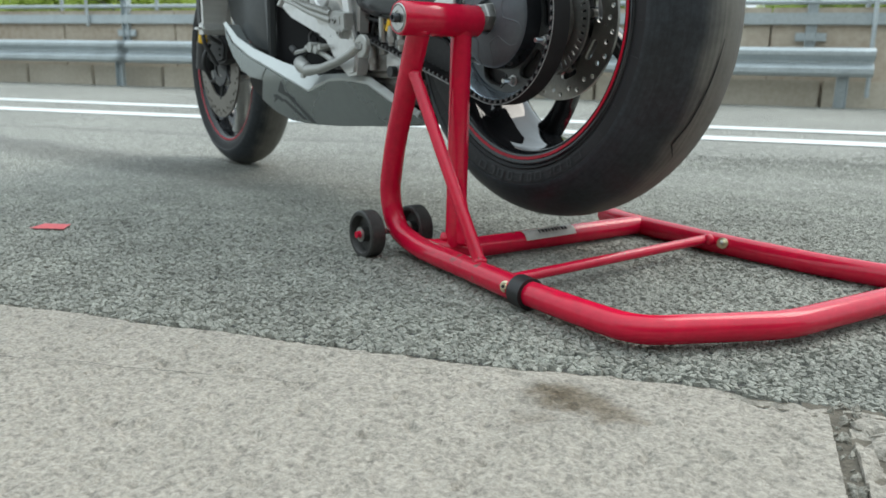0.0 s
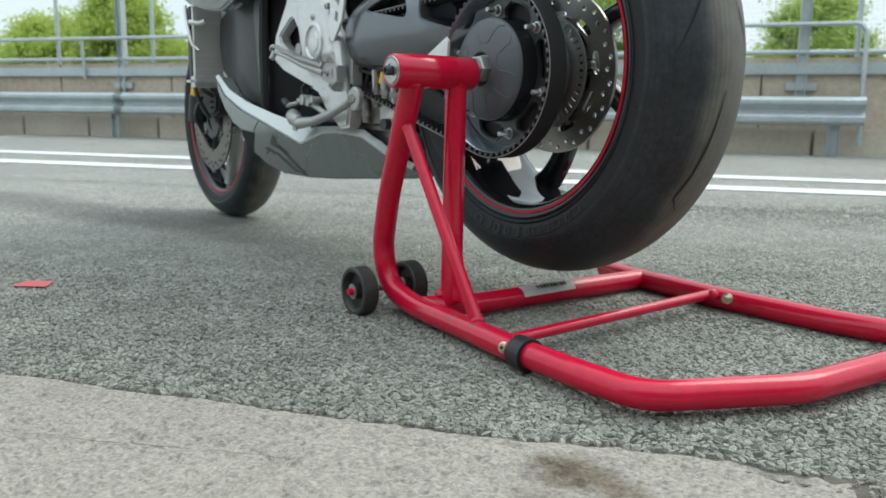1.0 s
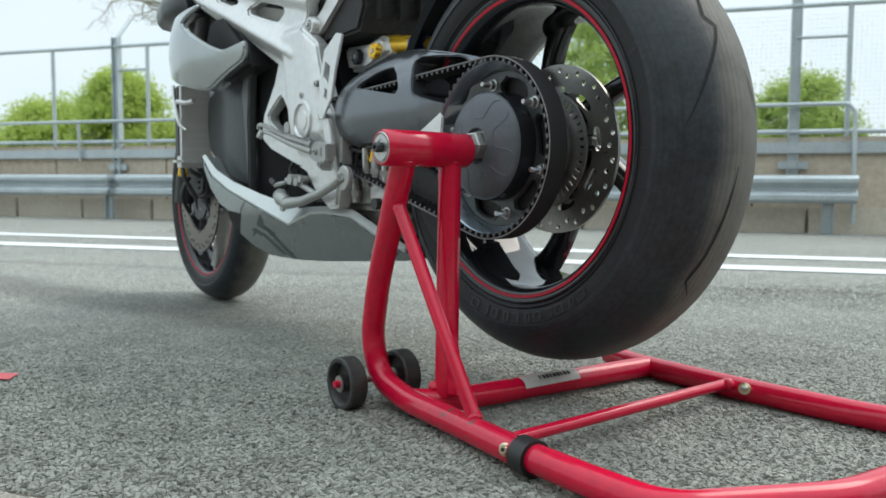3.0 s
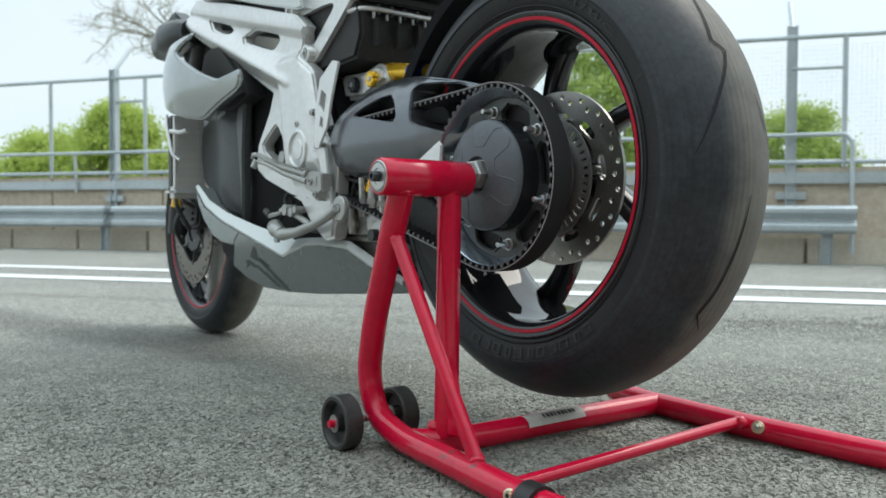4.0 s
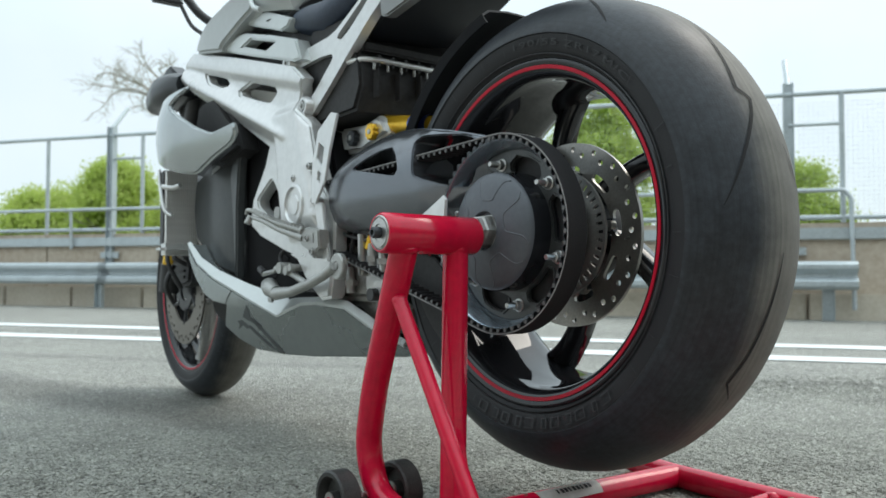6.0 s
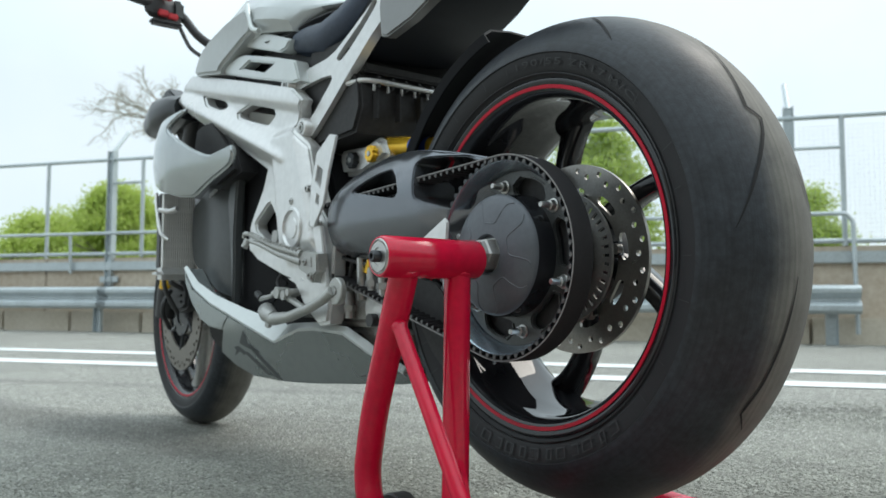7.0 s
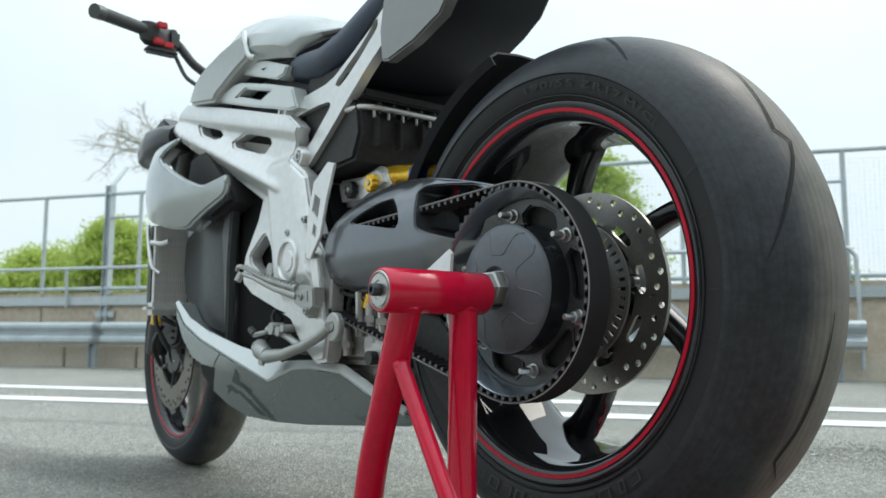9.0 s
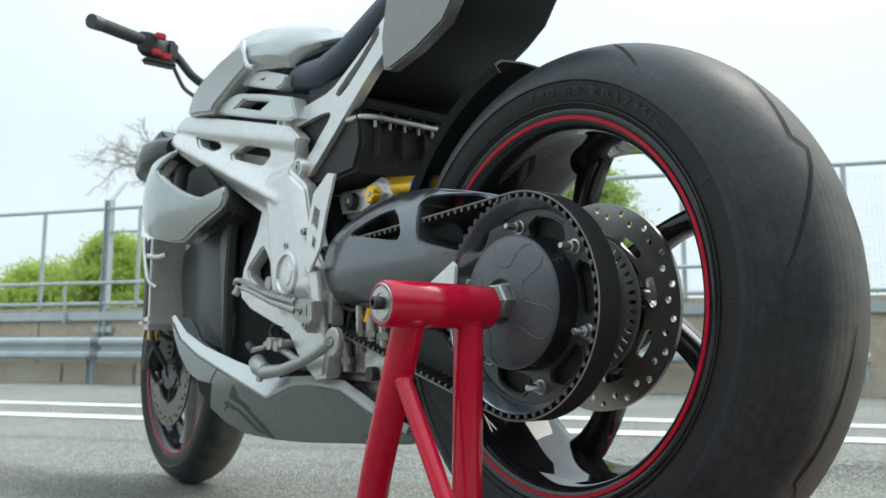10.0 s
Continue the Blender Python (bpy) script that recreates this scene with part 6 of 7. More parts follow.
sub_out = [(0.640, 0.736), (0.641, 0.757), (0.610, 0.760), (0.543, 0.761), (0.460, 0.764), (0.395, 0.790), (0.339, 0.815), (0.300, 0.850), (0.27, 0.90), (0.25, 0.88), (0.285, 0.815), (0.307, 0.786), (0.356, 0.747), (0.403, 0.718), (0.453, 0.683), (0.505, 0.650), (0.536, 0.630), (0.562, 0.632), (0.568, 0.655), (0.530, 0.670), (0.495, 0.695), (0.458, 0.720), (0.463, 0.730), (0.508, 0.733), (0.590, 0.730), (0.615, 0.722)]
sub_slot = [(0.446, 0.756), (0.410, 0.774), (0.351, 0.802), (0.318, 0.835), (0.318, 0.815), (0.352, 0.786), (0.403, 0.757), (0.432, 0.746)]
subframe = part("subframe", plate(B(), soft(sub_out, 1, 0.2), 0.110, 0.128, [soft(sub_slot, 1, 0.2)], bevel=0.006, steps=3, warp=sub_v), M_FRAME, bike, "cast silver subframe", angle=60)
mirror(subframe)
for c in ((0.618, 0.743), (0.548, 0.648)):
    boss = part("rail_boss", lathe(B(), [(0.11, 0.019), (0.139, 0.0185), (0.143, 0.016), (0.143, 0.011), (0.138, 0.009), (0.138, 0.0)], c, 24), M_FRAME, subframe)
    part("boss_bolt", lathe(B(), [(0.138, 0.0085), (0.144, 0.008), (0.144, 0.005), (0.140, 0.0045), (0.140, 0.0)], c, 14), M_STEEL, boss)
tail = part("tail_cowl", plate(B(), [(0.303, 0.757), (0.308, 0.806), (0.296, 0.866), (0.27, 0.92), (0.14, 0.98), (0.07, 1.01), (0.06, 0.97), (0.09, 0.88), (0.128, 0.807), (0.152, 0.782), (0.217, 0.762), (0.285, 0.752)], 0.104, 0.126, bevel=0.003, steps=2), M_TAIL, bike, "silver tail side cowl")
part("tail_cowl", plate(B(), [(0.26, 0.808), (0.185, 0.842), (0.155, 0.880), (0.12, 0.93), (0.07, 1.0), (0.14, 0.98), (0.27, 0.92), (0.30, 0.87)], -0.106, -0.099, bevel=0.002), M_TAIL, bike, "silver tail side cowl")
part("undertray", loft(B(), [[(u, v, w + (0.0 if abs(v) > 0.07 else -0.006)) for v, w in ((-0.10, lo), (-0.05, lo - 0.006), (0.05, lo - 0.012), (0.105, lo - 0.018), (0.105, hi), (-0.10, hi))] for u, lo, hi in ((0.46, 0.775, 0.83), (0.37, 0.765, 0.86), (0.26, 0.802, 0.90), (0.22, 0.818, 0.92), (0.185, 0.838, 0.94), (0.155, 0.876, 0.955), (0.12, 0.93, 0.97), (0.09, 0.98, 0.99))]), M_UNDER, bike, "satin black undertray")
elec = part("inverter_box", plate(B(), [(0.56, 0.80), (0.42, 0.79), (0.40, 0.73), (0.385, 0.71), (0.378, 0.66), (0.40, 0.618), (0.56, 0.612), (0.60, 0.70)], -0.118, 0.118, bevel=0.006), M_VOID, bike, "black ribbed inverter box")
part("pipe", tube(B(), [(0.42, 0.119, 0.706), (0.385, 0.112, 0.706), (0.370, 0.09, 0.704), (0.370, -0.09, 0.704), (0.40, -0.115, 0.706)], 0.0046, bend=0.02), M_FRAME, elec, "thin silver pipe")
for k in range(7):
    v = 0.085 - 0.028 * k
    clip = part("clip", box(B(), (0.374, v, 0.704), (0.012, 0.006, 0.020), bevel=0.0015), M_BLACK, elec)
    part("clip_screw", tube(B(), [(0.368, v + 0.012, 0.686), (0.368, v + 0.012, 0.697)], 0.0026, seg=8), M_DULL, elec)
for k in range(5):
    part("rib", box(B(), (0.372, 0.09 - 0.045 * k, 0.664), (0.016, 0.004, 0.05), bevel=0.001), M_VOID, elec)
part("ledge", box(B(), (0.392, 0.0, 0.728), (0.03, 0.22, 0.016), bevel=0.003), M_VOID, elec)
hug = part("rear_hugger", lathe(B(), [(0.088, 0.318), (0.094, 0.330), (0.08, 0.340), (0.04, 0.346), (-0.04, 0.346), (-0.08, 0.338), (-0.08, 0.335), (-0.04, 0.343), (0.04, 0.343), (0.078, 0.337), (0.091, 0.328), (0.085, 0.318)], REAR, 30, 30, 76, closed=True), M_UNDER, bike, "black rear hugger mudguard")

# shock absorber with adjusters
shock = part("shock_absorber", tube(B(), [(0.40, 0.050, 0.600), (0.22, 0.050, 0.572)], 0.017, seg=20), M_GOLD, bike, "gold shock absorber")
part("sleeve", tube(B(), [(0.312, 0.050, 0.5863), (0.262, 0.050, 0.5785)], 0.0174, seg=20), M_BLUE, shock)
resv = part("reservoir", plate(B(), [(0.525, 0.609), (0.444, 0.604), (0.395, 0.614), (0.376, 0.606), (0.362, 0.578), (0.444, 0.555), (0.525, 0.560)], 0.02, 0.075, bevel=0.008), M_FRAME, bike, "silver shock reservoir body")


def knob(c, material, v=0.075):
    prof = []
    for k in range(24):
        a = 2 * math.pi * k / 24
        r = 0.015 if k % 3 else 0.0122
        prof.append((c[0] + r * math.cos(a), c[1] + r * math.sin(a)))
    o = part("adjuster_knob", plate(B(), prof, v, v + 0.012, bevel=0.0012), material, resv)
    part("knob_screw", lathe(B(), [(v + 0.012, 0.005), (v + 0.0135, 0.0045), (v + 0.0135, 0.0)], c, 12), M_STEEL, o)


knob((0.401, 0.584), M_GOLD)
knob((0.466, 0.582), M_HUB)

# foot peg, gear lever, side stand
peg = part("foot_peg", tube(B(), [(0.488, 0.170, 0.410), (0.575, 0.184, 0.4305), (0.650, 0.196, 0.4560), (0.668, 0.198, 0.4575), (0.672, 0.198, 0.4500)], [0.0065, 0.0055, 0.0045, 0.0045, 0.004], seg=10, bend=0.008), M_PEG, bike, "ribbed silver foot peg")
part("peg_rail", tube(B(), [(0.488, 0.168, 0.397), (0.560, 0.180, 0.4150), (0.612, 0.190, 0.4335), (0.650, 0.196, 0.4430)], [0.0075, 0.006, 0.0045, 0.004], seg=10), M_PEG, peg)
part("peg_web", plate(B(), [(0.505, 0.412), (0.490, 0.412), (0.490, 0.396), (0.530, 0.405), (0.545, 0.420)], 0.162, 0.174, bevel=0.002), M_PEG, peg)
for k in range(16):
    t = 0.04 + 0.058 * k
    part("peg_tooth", box(B(), (0.490 + 0.172 * t, 0.1715 + 0.026 * t, 0.4165 + 0.046 * t - 0.004 * math.sin(math.pi * t)), (0.006, 0.012, 0.004), bevel=0.001), M_PEG, peg)
part("peg_tip", tube(B(), [(0.655, 0.197, 0.445), (0.656, 0.204, 0.430)], 0.0065, seg=10), M_PEG, peg)
pegb = part("peg_bracket", plate(B(), [(0.503, 0.410), (0.478, 0.416), (0.430, 0.409), (0.427, 0.378), (0.436, 0.374), (0.441, 0.364), (0.450, 0.360), (0.460, 0.364), (0.466, 0.374), (0.497, 0.385)], 0.148, 0.171, bevel=0.0025), M_PEG, bike, "silver peg bracket")
part("peg_pocket", plate(B(), [(0.490, 0.408), (0.447, 0.404), (0.446, 0.386), (0.488, 0.390)], 0.1700, 0.1722, bevel=0.0008), M_DULL, pegb)
for c in ((0.469, 0.396), (0.450, 0.372)):
    part("bracket_bolt", lathe(B(), [(0.170, 0.0068), (0.1755, 0.0064), (0.1755, 0.0035), (0.1725, 0.0032), (0.1725, 0.0)], c, 14), M_DULL, pegb)
lever = part("side_stand", tube(B(), [(0.385, 0.165, 0.345), (0.41, 0.168, 0.331), (0.462, 0.168, 0.316), (0.54, 0.166, 0.301), (0.61, 0.163, 0.296), (0.65, 0.160, 0.304)], [0.0085, 0.0085, 0.0085, 0.0095, 0.0125, 0.0125]), M_PEG, bike, "silver side stand folded up")
boss = part("stand_boss", lathe(B(), [(0.155, 0.0225), (0.163, 0.0225), (0.165, 0.0205), (0.165, 0.009), (0.1635, 0.008), (0.1635, 0.0)], (0.378, 0.345), 28), M_PEG, lever)
part("pivot_pin", lathe(B(), [(0.1630, 0.0065), (0.1665, 0.006), (0.1665, 0.0)], (0.378, 0.345), 12), M_DULL, boss)
part("stand_foot", tube(B(), [(0.612, 0.163, 0.299), (0.642, 0.160, 0.305), (0.662, 0.154, 0.311), (0.672, 0.150, 0.314)], [0.012, 0.0165, 0.0165, 0.012], seg=14), M_PEG, lever)
part("stand_tab", box(B(), (0.63, 0.165, 0.285), (0.02, 0.006, 0.012), bevel=0.002), M_PEG, lever)
link = part("gear_linkage", tube(B(), [(0.505, 0.150, 0.312), (0.55, 0.152, 0.329), (0.60, 0.152, 0.343), (0.64, 0.150, 0.344)], 0.006, seg=10), M_PEG, bike, "silver linkage rod")
for c, r in (((0.60, 0.155, 0.345), 0.011), ((0.573, 0.155, 0.340), 0.009), ((0.555, 0.155, 0.345), 0.007)):
    part("joint", tube(B(), [(c[0], 0.140, c[2]), (c[0], 0.164, c[2])], r, seg=12), M_PEG, link)
part("pedal_rubber", tube(B(), [(0.64, 0.150, 0.340), (0.70, 0.150, 0.334)], [0.004, 0.005], seg=8), M_DULL, link)
part("rubber_tip", tube(B(), [(0.695, 0.150, 0.336), (0.715, 0.150, 0.345)], 0.007, seg=8), M_BLACK, link)
part("gearbox_case", plate(B(), [(0.60, 0.36), (0.453, 0.390), (0.365, 0.360), (0.286, 0.330), (0.30, 0.285), (0.60, 0.285)], -0.09, 0.112, bevel=0.014, steps=3), M_CASE, bike, "oily cast gearbox case")
part("gearbox_boss", lathe(B(), [(0.11, 0.030), (0.118, 0.028), (0.120, 0.0)], (0.33, 0.318), 24), M_FRAME, bike)
part("frame_foot", plate(B(), [(0.60, 0.372), (0.563, 0.360), (0.519, 0.315), (0.470, 0.286), (0.436, 0.290), (0.426, 0.333), (0.43, 0.36), (0.50, 0.37)], 0.112, 0.146, bevel=0.012, steps=4), M_FRAME, bike, "cast silver frame foot")
part("lower_black", plate(B(), [(0.40, 0.30), (0.25, 0.29), (0.27, 0.225), (0.40, 0.222)], -0.08, 0.072, bevel=0.01), M_BLACK, bike)
for u, w0, w1, r, mt in ((0.365, 0.33, 0.40, 0.009, M_STEEL), (0.335, 0.34, 0.395, 0.008, M_DULL), (0.300, 0.335, 0.385, 0.009, M_STEEL), (0.405, 0.30, 0.345, 0.008, M_DULL)):
    pil = part("pillar", tube(B(), [(u, 0.119, w0), (u + 0.004, 0.119, w1)], r, seg=14), mt, bike, "bare steel pillar")
    part("pillar_nut", tube(B(), [(u, 0.119, w0 + 0.012), (u, 0.119, w0 + 0.022)], r * 1.45, seg=6), M_DULL, pil)
part("case_bolt", tube(B(), [(0.325, 0.112, 0.298), (0.325, 0.131, 0.298)], 0.011, seg=12), M_BLACK, bike, "black bolt boss")
part("case_web", plate(B(), [(0.345, 0.352), (0.262, 0.330), (0.275, 0.312), (0.330, 0.316)], 0.112, 0.119, bevel=0.003), M_FRAME, bike, "pale cast web")
part("motor_cover", loft(B(), [ring_of((u, 0.045, 0.272), a, b) for u, a, b in ((0.50, 0.03, 0.030), (0.46, 0.040, 0.042), (0.34, 0.040, 0.042), (0.30, 0.030, 0.032))]), M_CASE, bike, "rounded cast motor cover")
part("motor_pot", tube(B(), [(0.33, 0.085, 0.272), (0.255, 0.085, 0.262)], 0.018), M_DULL, bike)
for p in ([(0.62, 0.125, 0.40), (0.66, 0.135, 0.37), (0.64, 0.135, 0.345), (0.57, 0.13, 0.35)], [(0.47, 0.118, 0.42), (0.42, 0.12, 0.40), (0.36, 0.12, 0.39), (0.31, 0.115, 0.385)], [(0.42, 0.112, 0.37), (0.40, 0.115, 0.41), (0.37, 0.112, 0.42)]):
    part("hose", tube(B(), p, 0.0035, seg=8, bend=0.02), M_BLACK, bike)
part("gold_fitting", tube(B(), [(0.345, 0.118, 0.375), (0.335, 0.118, 0.395)], 0.010, seg=12), M_GOLD, bike)

# fork, front brake, mudguard, handlebar
HEADU = (1.43, 0.30)
for s in (1, -1):
    fork = part("fork_leg", tube(B(), [(1.43, 0.10 * s, 0.29), (1.412, 0.10 * s, 0.366)], 0.027), M_BLACK, bike, "black fork bottom")
    part("stanchion", tube(B(), [(1.414, 0.10 * s, 0.360), (1.353, 0.10 * s, 0.50)], 0.024), M_GOLD, fork, "gold fork tube")
    part("outer_tube", tube(B(), [(1.356, 0.10 * s, 0.49), (1.18, 0.10 * s, 0.88)], 0.027), M_BLACK, fork)
    fd = disc(FRONT, 0.155, 0.095, 0.062 * s - 0.0025, 24, "front_brake_disc", metal=M_BROWNSTEEL, hole=0.0052)
    part("disc_carrier", lathe(B(), [(0.058 * s, 0.035), (0.058 * s, 0.062), (0.064 * s, 0.062), (0.064 * s, 0.035)], FRONT, 32, closed=True), M_HUB, fd)
    for k in range(6):
        a = radians(60 * k + 15)
        part("carrier_arm", tube(B(), [(FRONT[0] + 0.058 * math.cos(a), 0.061 * s, FRONT[1] + 0.058 * math.sin(a)), (FRONT[0] + 0.10 * math.cos(a + 0.25), 0.061 * s, FRONT[1] + 0.10 * math.sin(a + 0.25))], 0.006, seg=8), M_HUB, fd)
    cal = part("caliper", plate(B(), soft([(1.42, 0.385), (1.30, 0.40), (1.25, 0.36), (1.26, 0.31), (1.36, 0.30), (1.41, 0.33)], 1), min(0.055 * s, 0.105 * s), max(0.055 * s, 0.105 * s), bevel=0.008), M_BLACK, bike, "black brake caliper")
    for k in range(4):
        part("caliper_fin", box(B(), (1.33, 0.108 * s, 0.33 + 0.016 * k), (0.10, 0.008, 0.006), bevel=0.002), M_BLACK, cal)
part("front_mudguard", lathe(B(), [(0.066, 0.29), (0.068, 0.305), (0.05, 0.318), (0.0, 0.322), (-0.05, 0.318), (-0.068, 0.305), (-0.066, 0.29), (-0.064, 0.303), (-0.048, 0.315), (0.0, 0.319), (0.048, 0.315), (0.064, 0.303)], FRONT, 30, 60, 168, closed=True), M_BLACK, bike, "black front mudguard")
for p0, p1 in (((1.37, 0.12, 0.47), (1.27, 0.12, 0.42)), ((1.36, 0.13, 0.46), (1.26, 0.115, 0.385)), ((1.34, 0.13, 0.44), (1.25, 0.11, 0.40)), ((1.34, 0.11, 0.40), (1.28, 0.10, 0.36)), ((1.36, 0.12, 0.44), (1.30, 0.11, 0.30)), ((1.33, 0.12, 0.36), (1.36, 0.11, 0.26))):
    part("brake_hose", tube(B(), [p0, ((p0[0] + p1[0]) / 2 - 0.03, p0[1] + 0.03, (p0[2] + p1[2]) / 2), p1], 0.006, bend=0.03), M_BLACK, bike)
bar = part("handlebar", tube(B(), [(1.15, 0.0, 0.955), (1.155, 0.07, 0.965), (1.17, 0.115, 0.99), (1.20, 0.15, 1.050), (1.205, 0.18, 1.062), (1.08, 0.365, 1.036)], 0.011, bend=0.05), M_BLACK, bike, "black handlebar")
mirror(bar)
part("grip", tube(B(), [(1.165, 0.245, 1.055), (1.085, 0.355, 1.038)], 0.0148, seg=18), M_GREYGRIP, bar, "grey rubber grip")
part("bar_end", tube(B(), [(1.085, 0.355, 1.038), (1.072, 0.374, 1.035)], 0.0162, seg=18), M_DARK, bar)
sw = part("switchgear", loft(B(), [ring_of((1.200, 0.175, 1.055), 0.024, 0.020), ring_of((1.192, 0.19, 1.052), 0.030, 0.030), ring_of((1.168, 0.22, 1.048), 0.032, 0.032), ring_of((1.155, 0.232, 1.050), 0.026, 0.024)]), M_BLACK, bar, "black switch block with red buttons")
for c in ((1.145, 0.205, 1.066), (1.147, 0.212, 1.026), (1.155, 0.186, 1.024)):
    part("button", box(B(), c, (0.012, 0.024, 0.015), bevel=0.0025), M_REDBTN, sw)
part("lever_perch", box(B(), (1.165, 0.20, 1.008), (0.03, 0.075, 0.014), bevel=0.005), M_BLACK, bar)
part("mirror_clamp", box(B(), (1.19, 0.165, 1.052), (0.03, 0.03, 0.05), bevel=0.008), M_DARK, bar)
part("switch_cable", tube(B(), [(1.18, 0.16, 1.01), (1.174, 0.150, 0.985), (1.160, 0.140, 0.955), (1.13, 0.12, 0.93)], 0.005, bend=0.02), M_BLACK, bar)
part("clutch_perch", box(B(), (1.205, 0.165, 1.045), (0.03, 0.04, 0.04), bevel=0.008), M_DARK, bar)

# ---- trees ----
def crown_mesh(rnd, clumps, leaf, count):
    """Many small leaves gathered in clumps."""
    vs, fs = [], []
    for cx, cy, cz, r in clumps:
        for _ in range(count):
            d = Vector((rnd.gauss(0, 1), rnd.gauss(0, 1), rnd.gauss(0, 1))).normalized() * r * min(1.7, abs(rnd.gauss(0, 0.8)))
            c = Vector((cx, cy, cz)) + Vector((d.x, d.y, d.z * 0.8))
            a = Vector((rnd.gauss(0, 1), rnd.gauss(0, 1), rnd.gauss(0, 1))).normalized()
            b = a.orthogonal().normalized()
            s = leaf * (0.6 + 0.8 * rnd.random())
            k = len(vs)
            vs += [c + a * s, c + b * s * 0.6, c - a * s, c - b * s * 0.6]
            fs.append((k, k + 1, k + 2, k + 3))
    me = bpy.data.meshes.new("crown")
    me.from_pydata(vs, [], fs)
    return me


def branch(bm, rnd, p, d, length, r, depth):
    q = p + d * length * 0.5 + Vector((rnd.gauss(0, 0.05), rnd.gauss(0, 0.05), rnd.gauss(0, 0.03))) * length
    e = q + (d + Vector((rnd.gauss(0, 0.2), rnd.gauss(0, 0.2), rnd.gauss(0, 0.12)))).normalized() * length * 0.5
    tube(bm, [p, q, e], [r, r * 0.85, r * 0.66], seg=6 if depth > 1 else 4, cap=False)
    if depth == 0:
        return
    for _ in range(3 if depth > 2 else rnd.choice((2, 3))):
        nd = (d + Vector((rnd.gauss(0, 0.55), rnd.gauss(0, 0.55), rnd.gauss(0.1, 0.4)))).normalized()
        branch(bm, rnd, e, nd, length * (0.62 + 0.25 * rnd.random()), r * 0.6, depth - 1)


def tree(x, y, h, spread, seed, label, leaves=None, leaf=0.16, count=160):
    """A leafy tree: forked trunk and a ragged crown of leaf clumps, fuller towards the outside."""
    rnd = random.Random(seed)
    t = thing("tree", label, "tree", pose(x, y, -0.4))
    bm = B()
    branch(bm, rnd, Vector((0, 0, 0)), Vector((0, 0, 1)), h * 0.26, h * 0.020, 3)
    part("trunk", bm, M_BARK, t)
    clumps = []
    for _ in range(150):
        a, rr, zz = rnd.random() * 2 * math.pi, rnd.random() ** 0.42, rnd.random()
        out = spread * (1 - 0.75 * max(0, zz - 0.35) ** 1.2 * 1.4) * rr
        clumps.append((out * math.cos(a), out * math.sin(a), h * (0.12 + 0.80 * zz), spread * (0.15 + 0.16 * rnd.random())))
    me = crown_mesh(rnd, clumps, leaf, count)
    me.materials.append(leaves or M_LEAF)
    c = new("crown", me)
    c.parent = t
    return t


GREEN = "bright green tree in spring leaf behind the fence"
tree(-20.3, 54.0, 8.7, 3.4, 1, "round " + GREEN, count=460, leaf=0.11)
tree(-26.2, 56.0, 6.9, 3.6, 2, "low " + GREEN, count=460, leaf=0.11)
tree(-32.5, 57.0, 6.0, 3.4, 5, "low " + GREEN, count=460, leaf=0.11)
tree(-19.0, 58.0, 5.6, 3.2, 6, "low " + GREEN, M_LEAF2, count=460, leaf=0.11)
tree(-39.0, 58.0, 5.6, 3.4, 7, "low " + GREEN, count=300, leaf=0.15)
tree(23.4, 51.0, 8.6, 3.7, 3, "green tree in young leaf behind the fence", M_LEAF2, count=330, leaf=0.12)
tree(9.6, 46.0, 12.0, 3.6, 4, "tall tree in young leaf behind the fence", M_LEAF2, count=270, leaf=0.12)
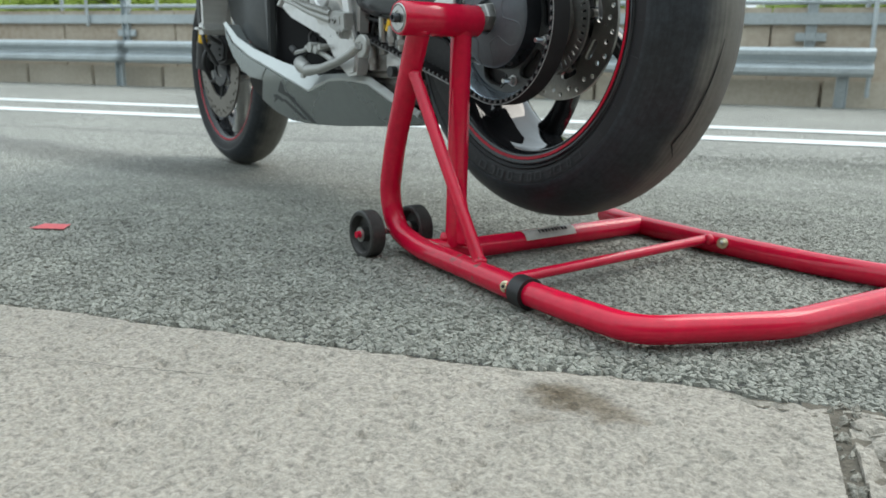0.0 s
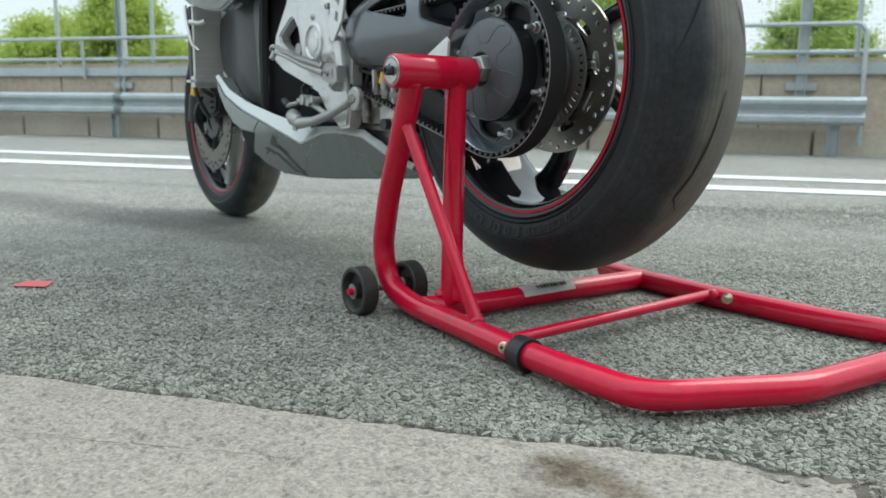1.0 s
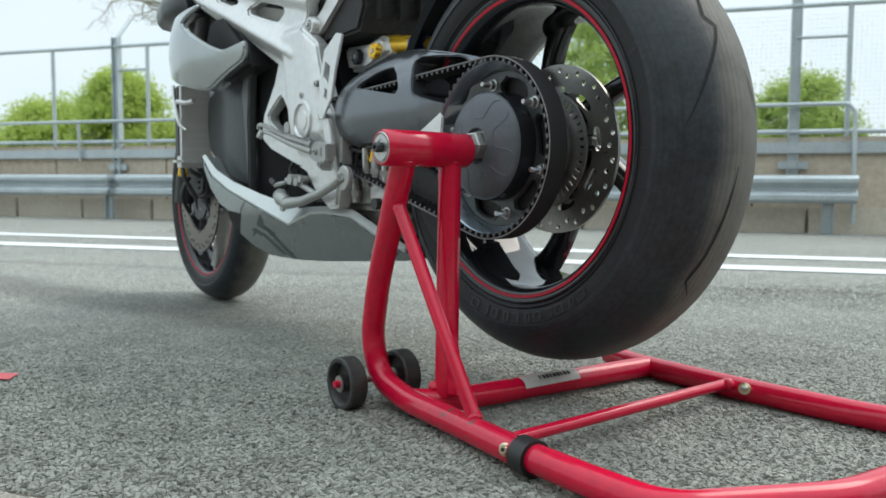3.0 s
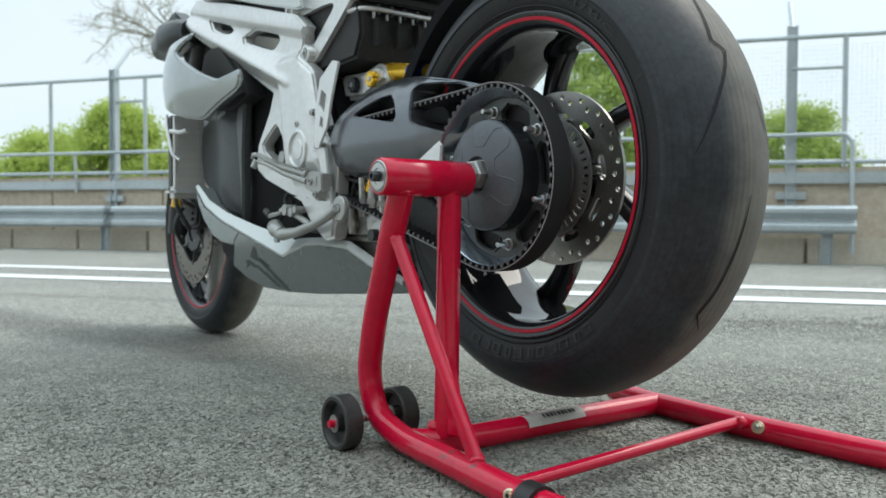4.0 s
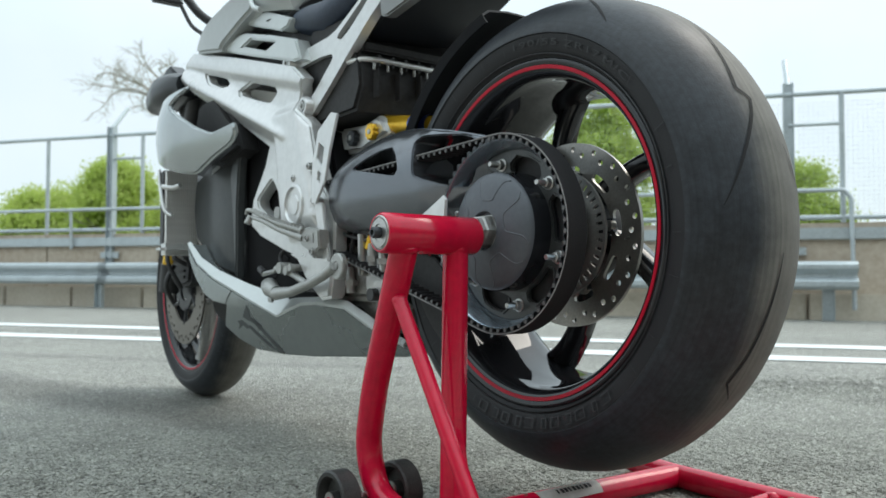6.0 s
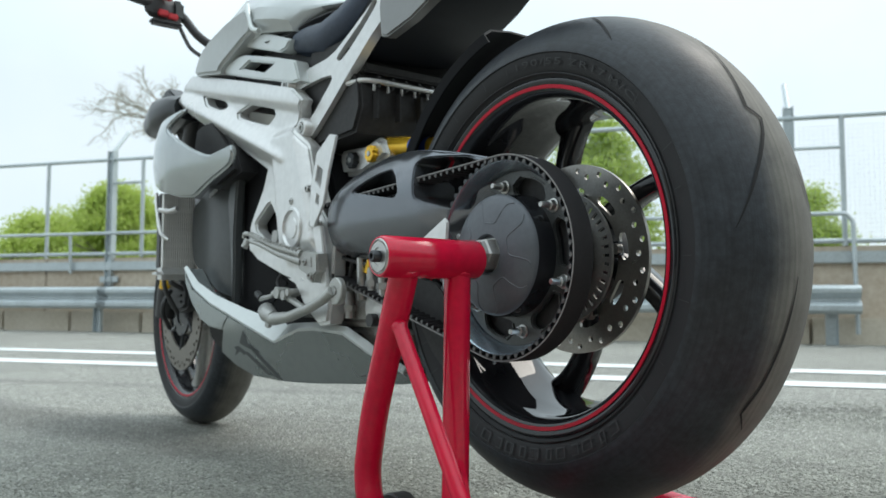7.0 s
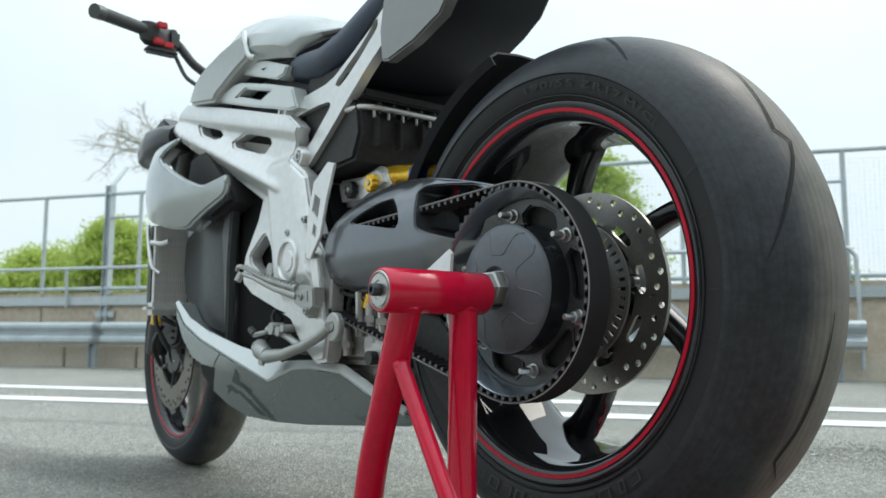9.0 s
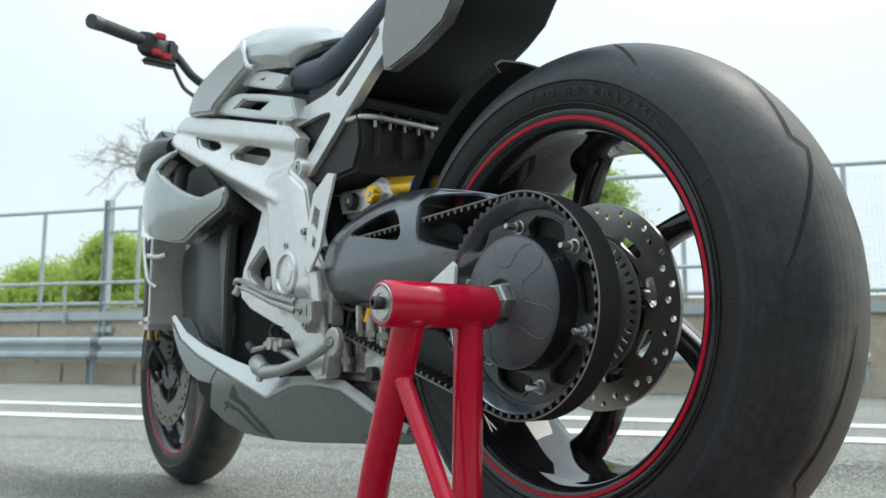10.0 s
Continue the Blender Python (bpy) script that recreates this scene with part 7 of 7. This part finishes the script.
for x0, x1, h, sd in ((-64, -30, 3.6, 21), (-30, -14, 3.2, 22), (-14, 6, 2.4, 23), (15, 24, 2.2, 24)):
    rnd = random.Random(sd)
    me = crown_mesh(rnd, [(x0 + (x1 - x0) * rnd.random(), 60 + 2 * rnd.random(), h * 0.9 * rnd.random(), 1.0) for _ in range(int(4 * (x1 - x0)))], 0.17, 220)
    me.materials.append(M_LEAF)
    tagged(new("hedge", me), "bright green hedgerow behind the far wall", "hedge", kind="stuff")


def bare_tree(x, y, crown_c, crown_r, seed, label):
    """A leafless tree: crooked limbs that reach into a round crown of fine twigs."""
    rnd = random.Random(seed)
    t = thing("tree", label, "tree", pose(x, y, -0.2))
    trunk, twigs = B(), B()
    fork = Vector((crown_c[0] - x + 0.55 * crown_r[0], crown_c[1] - y, crown_c[2] - 0.75 * crown_r[2]))
    tube(trunk, [(0, 0, 0), (0.1, 0, fork.z * 0.45), (fork.x * 0.5, fork.y * 0.5, fork.z * 0.78), fork], [0.42, 0.36, 0.27, 0.20], seg=10, bend=0.5, cap=False)

    def spray(bm, p, d, length, r, depth):
        pts, dd = [p], d
        for _ in range(4):
            dd = (dd + Vector((rnd.gauss(0, 0.34), rnd.gauss(0, 0.34), rnd.gauss(0.02, 0.26)))).normalized()
            pts.append(pts[-1] + dd * length / 4)
        tube(bm, pts, [r, r * 0.85, r * 0.7, r * 0.55, r * 0.42], seg=6 if depth > 1 else 4, cap=False)
        if depth:
            for q in pts[1:]:
                for _ in range(2 if depth == 2 else 1):
                    nd = (dd + Vector((rnd.gauss(-0.1, 0.8), rnd.gauss(0, 0.8), rnd.gauss(0.12, 0.6)))).normalized()
                    spray(twigs, q, nd, length * (0.34 + 0.26 * rnd.random()), r * 0.5, depth - 1)

    for k in range(10):
        a, e = rnd.random() * 2 * math.pi, rnd.uniform(-0.2, 0.9)
        goal = Vector((crown_c[0] - x + 0.62 * crown_r[0] * math.cos(a), crown_c[1] - y + 0.62 * crown_r[1] * math.sin(a), crown_c[2] + 0.62 * crown_r[2] * e))
        spray(trunk, fork, (goal - fork).normalized(), (goal - fork).length * 1.05, 0.085, 3)
    part("trunk", trunk, M_BARK, t)
    tagged(part("crown", twigs, M_TWIG, t, "fine bare twigs"), kind="stuff")
    return t


bare_tree(-12.8, 45.0, (-15.6, 46.0, 12.1), (3.6, 2.4, 2.4), 15, "bare branching tree behind the fence")
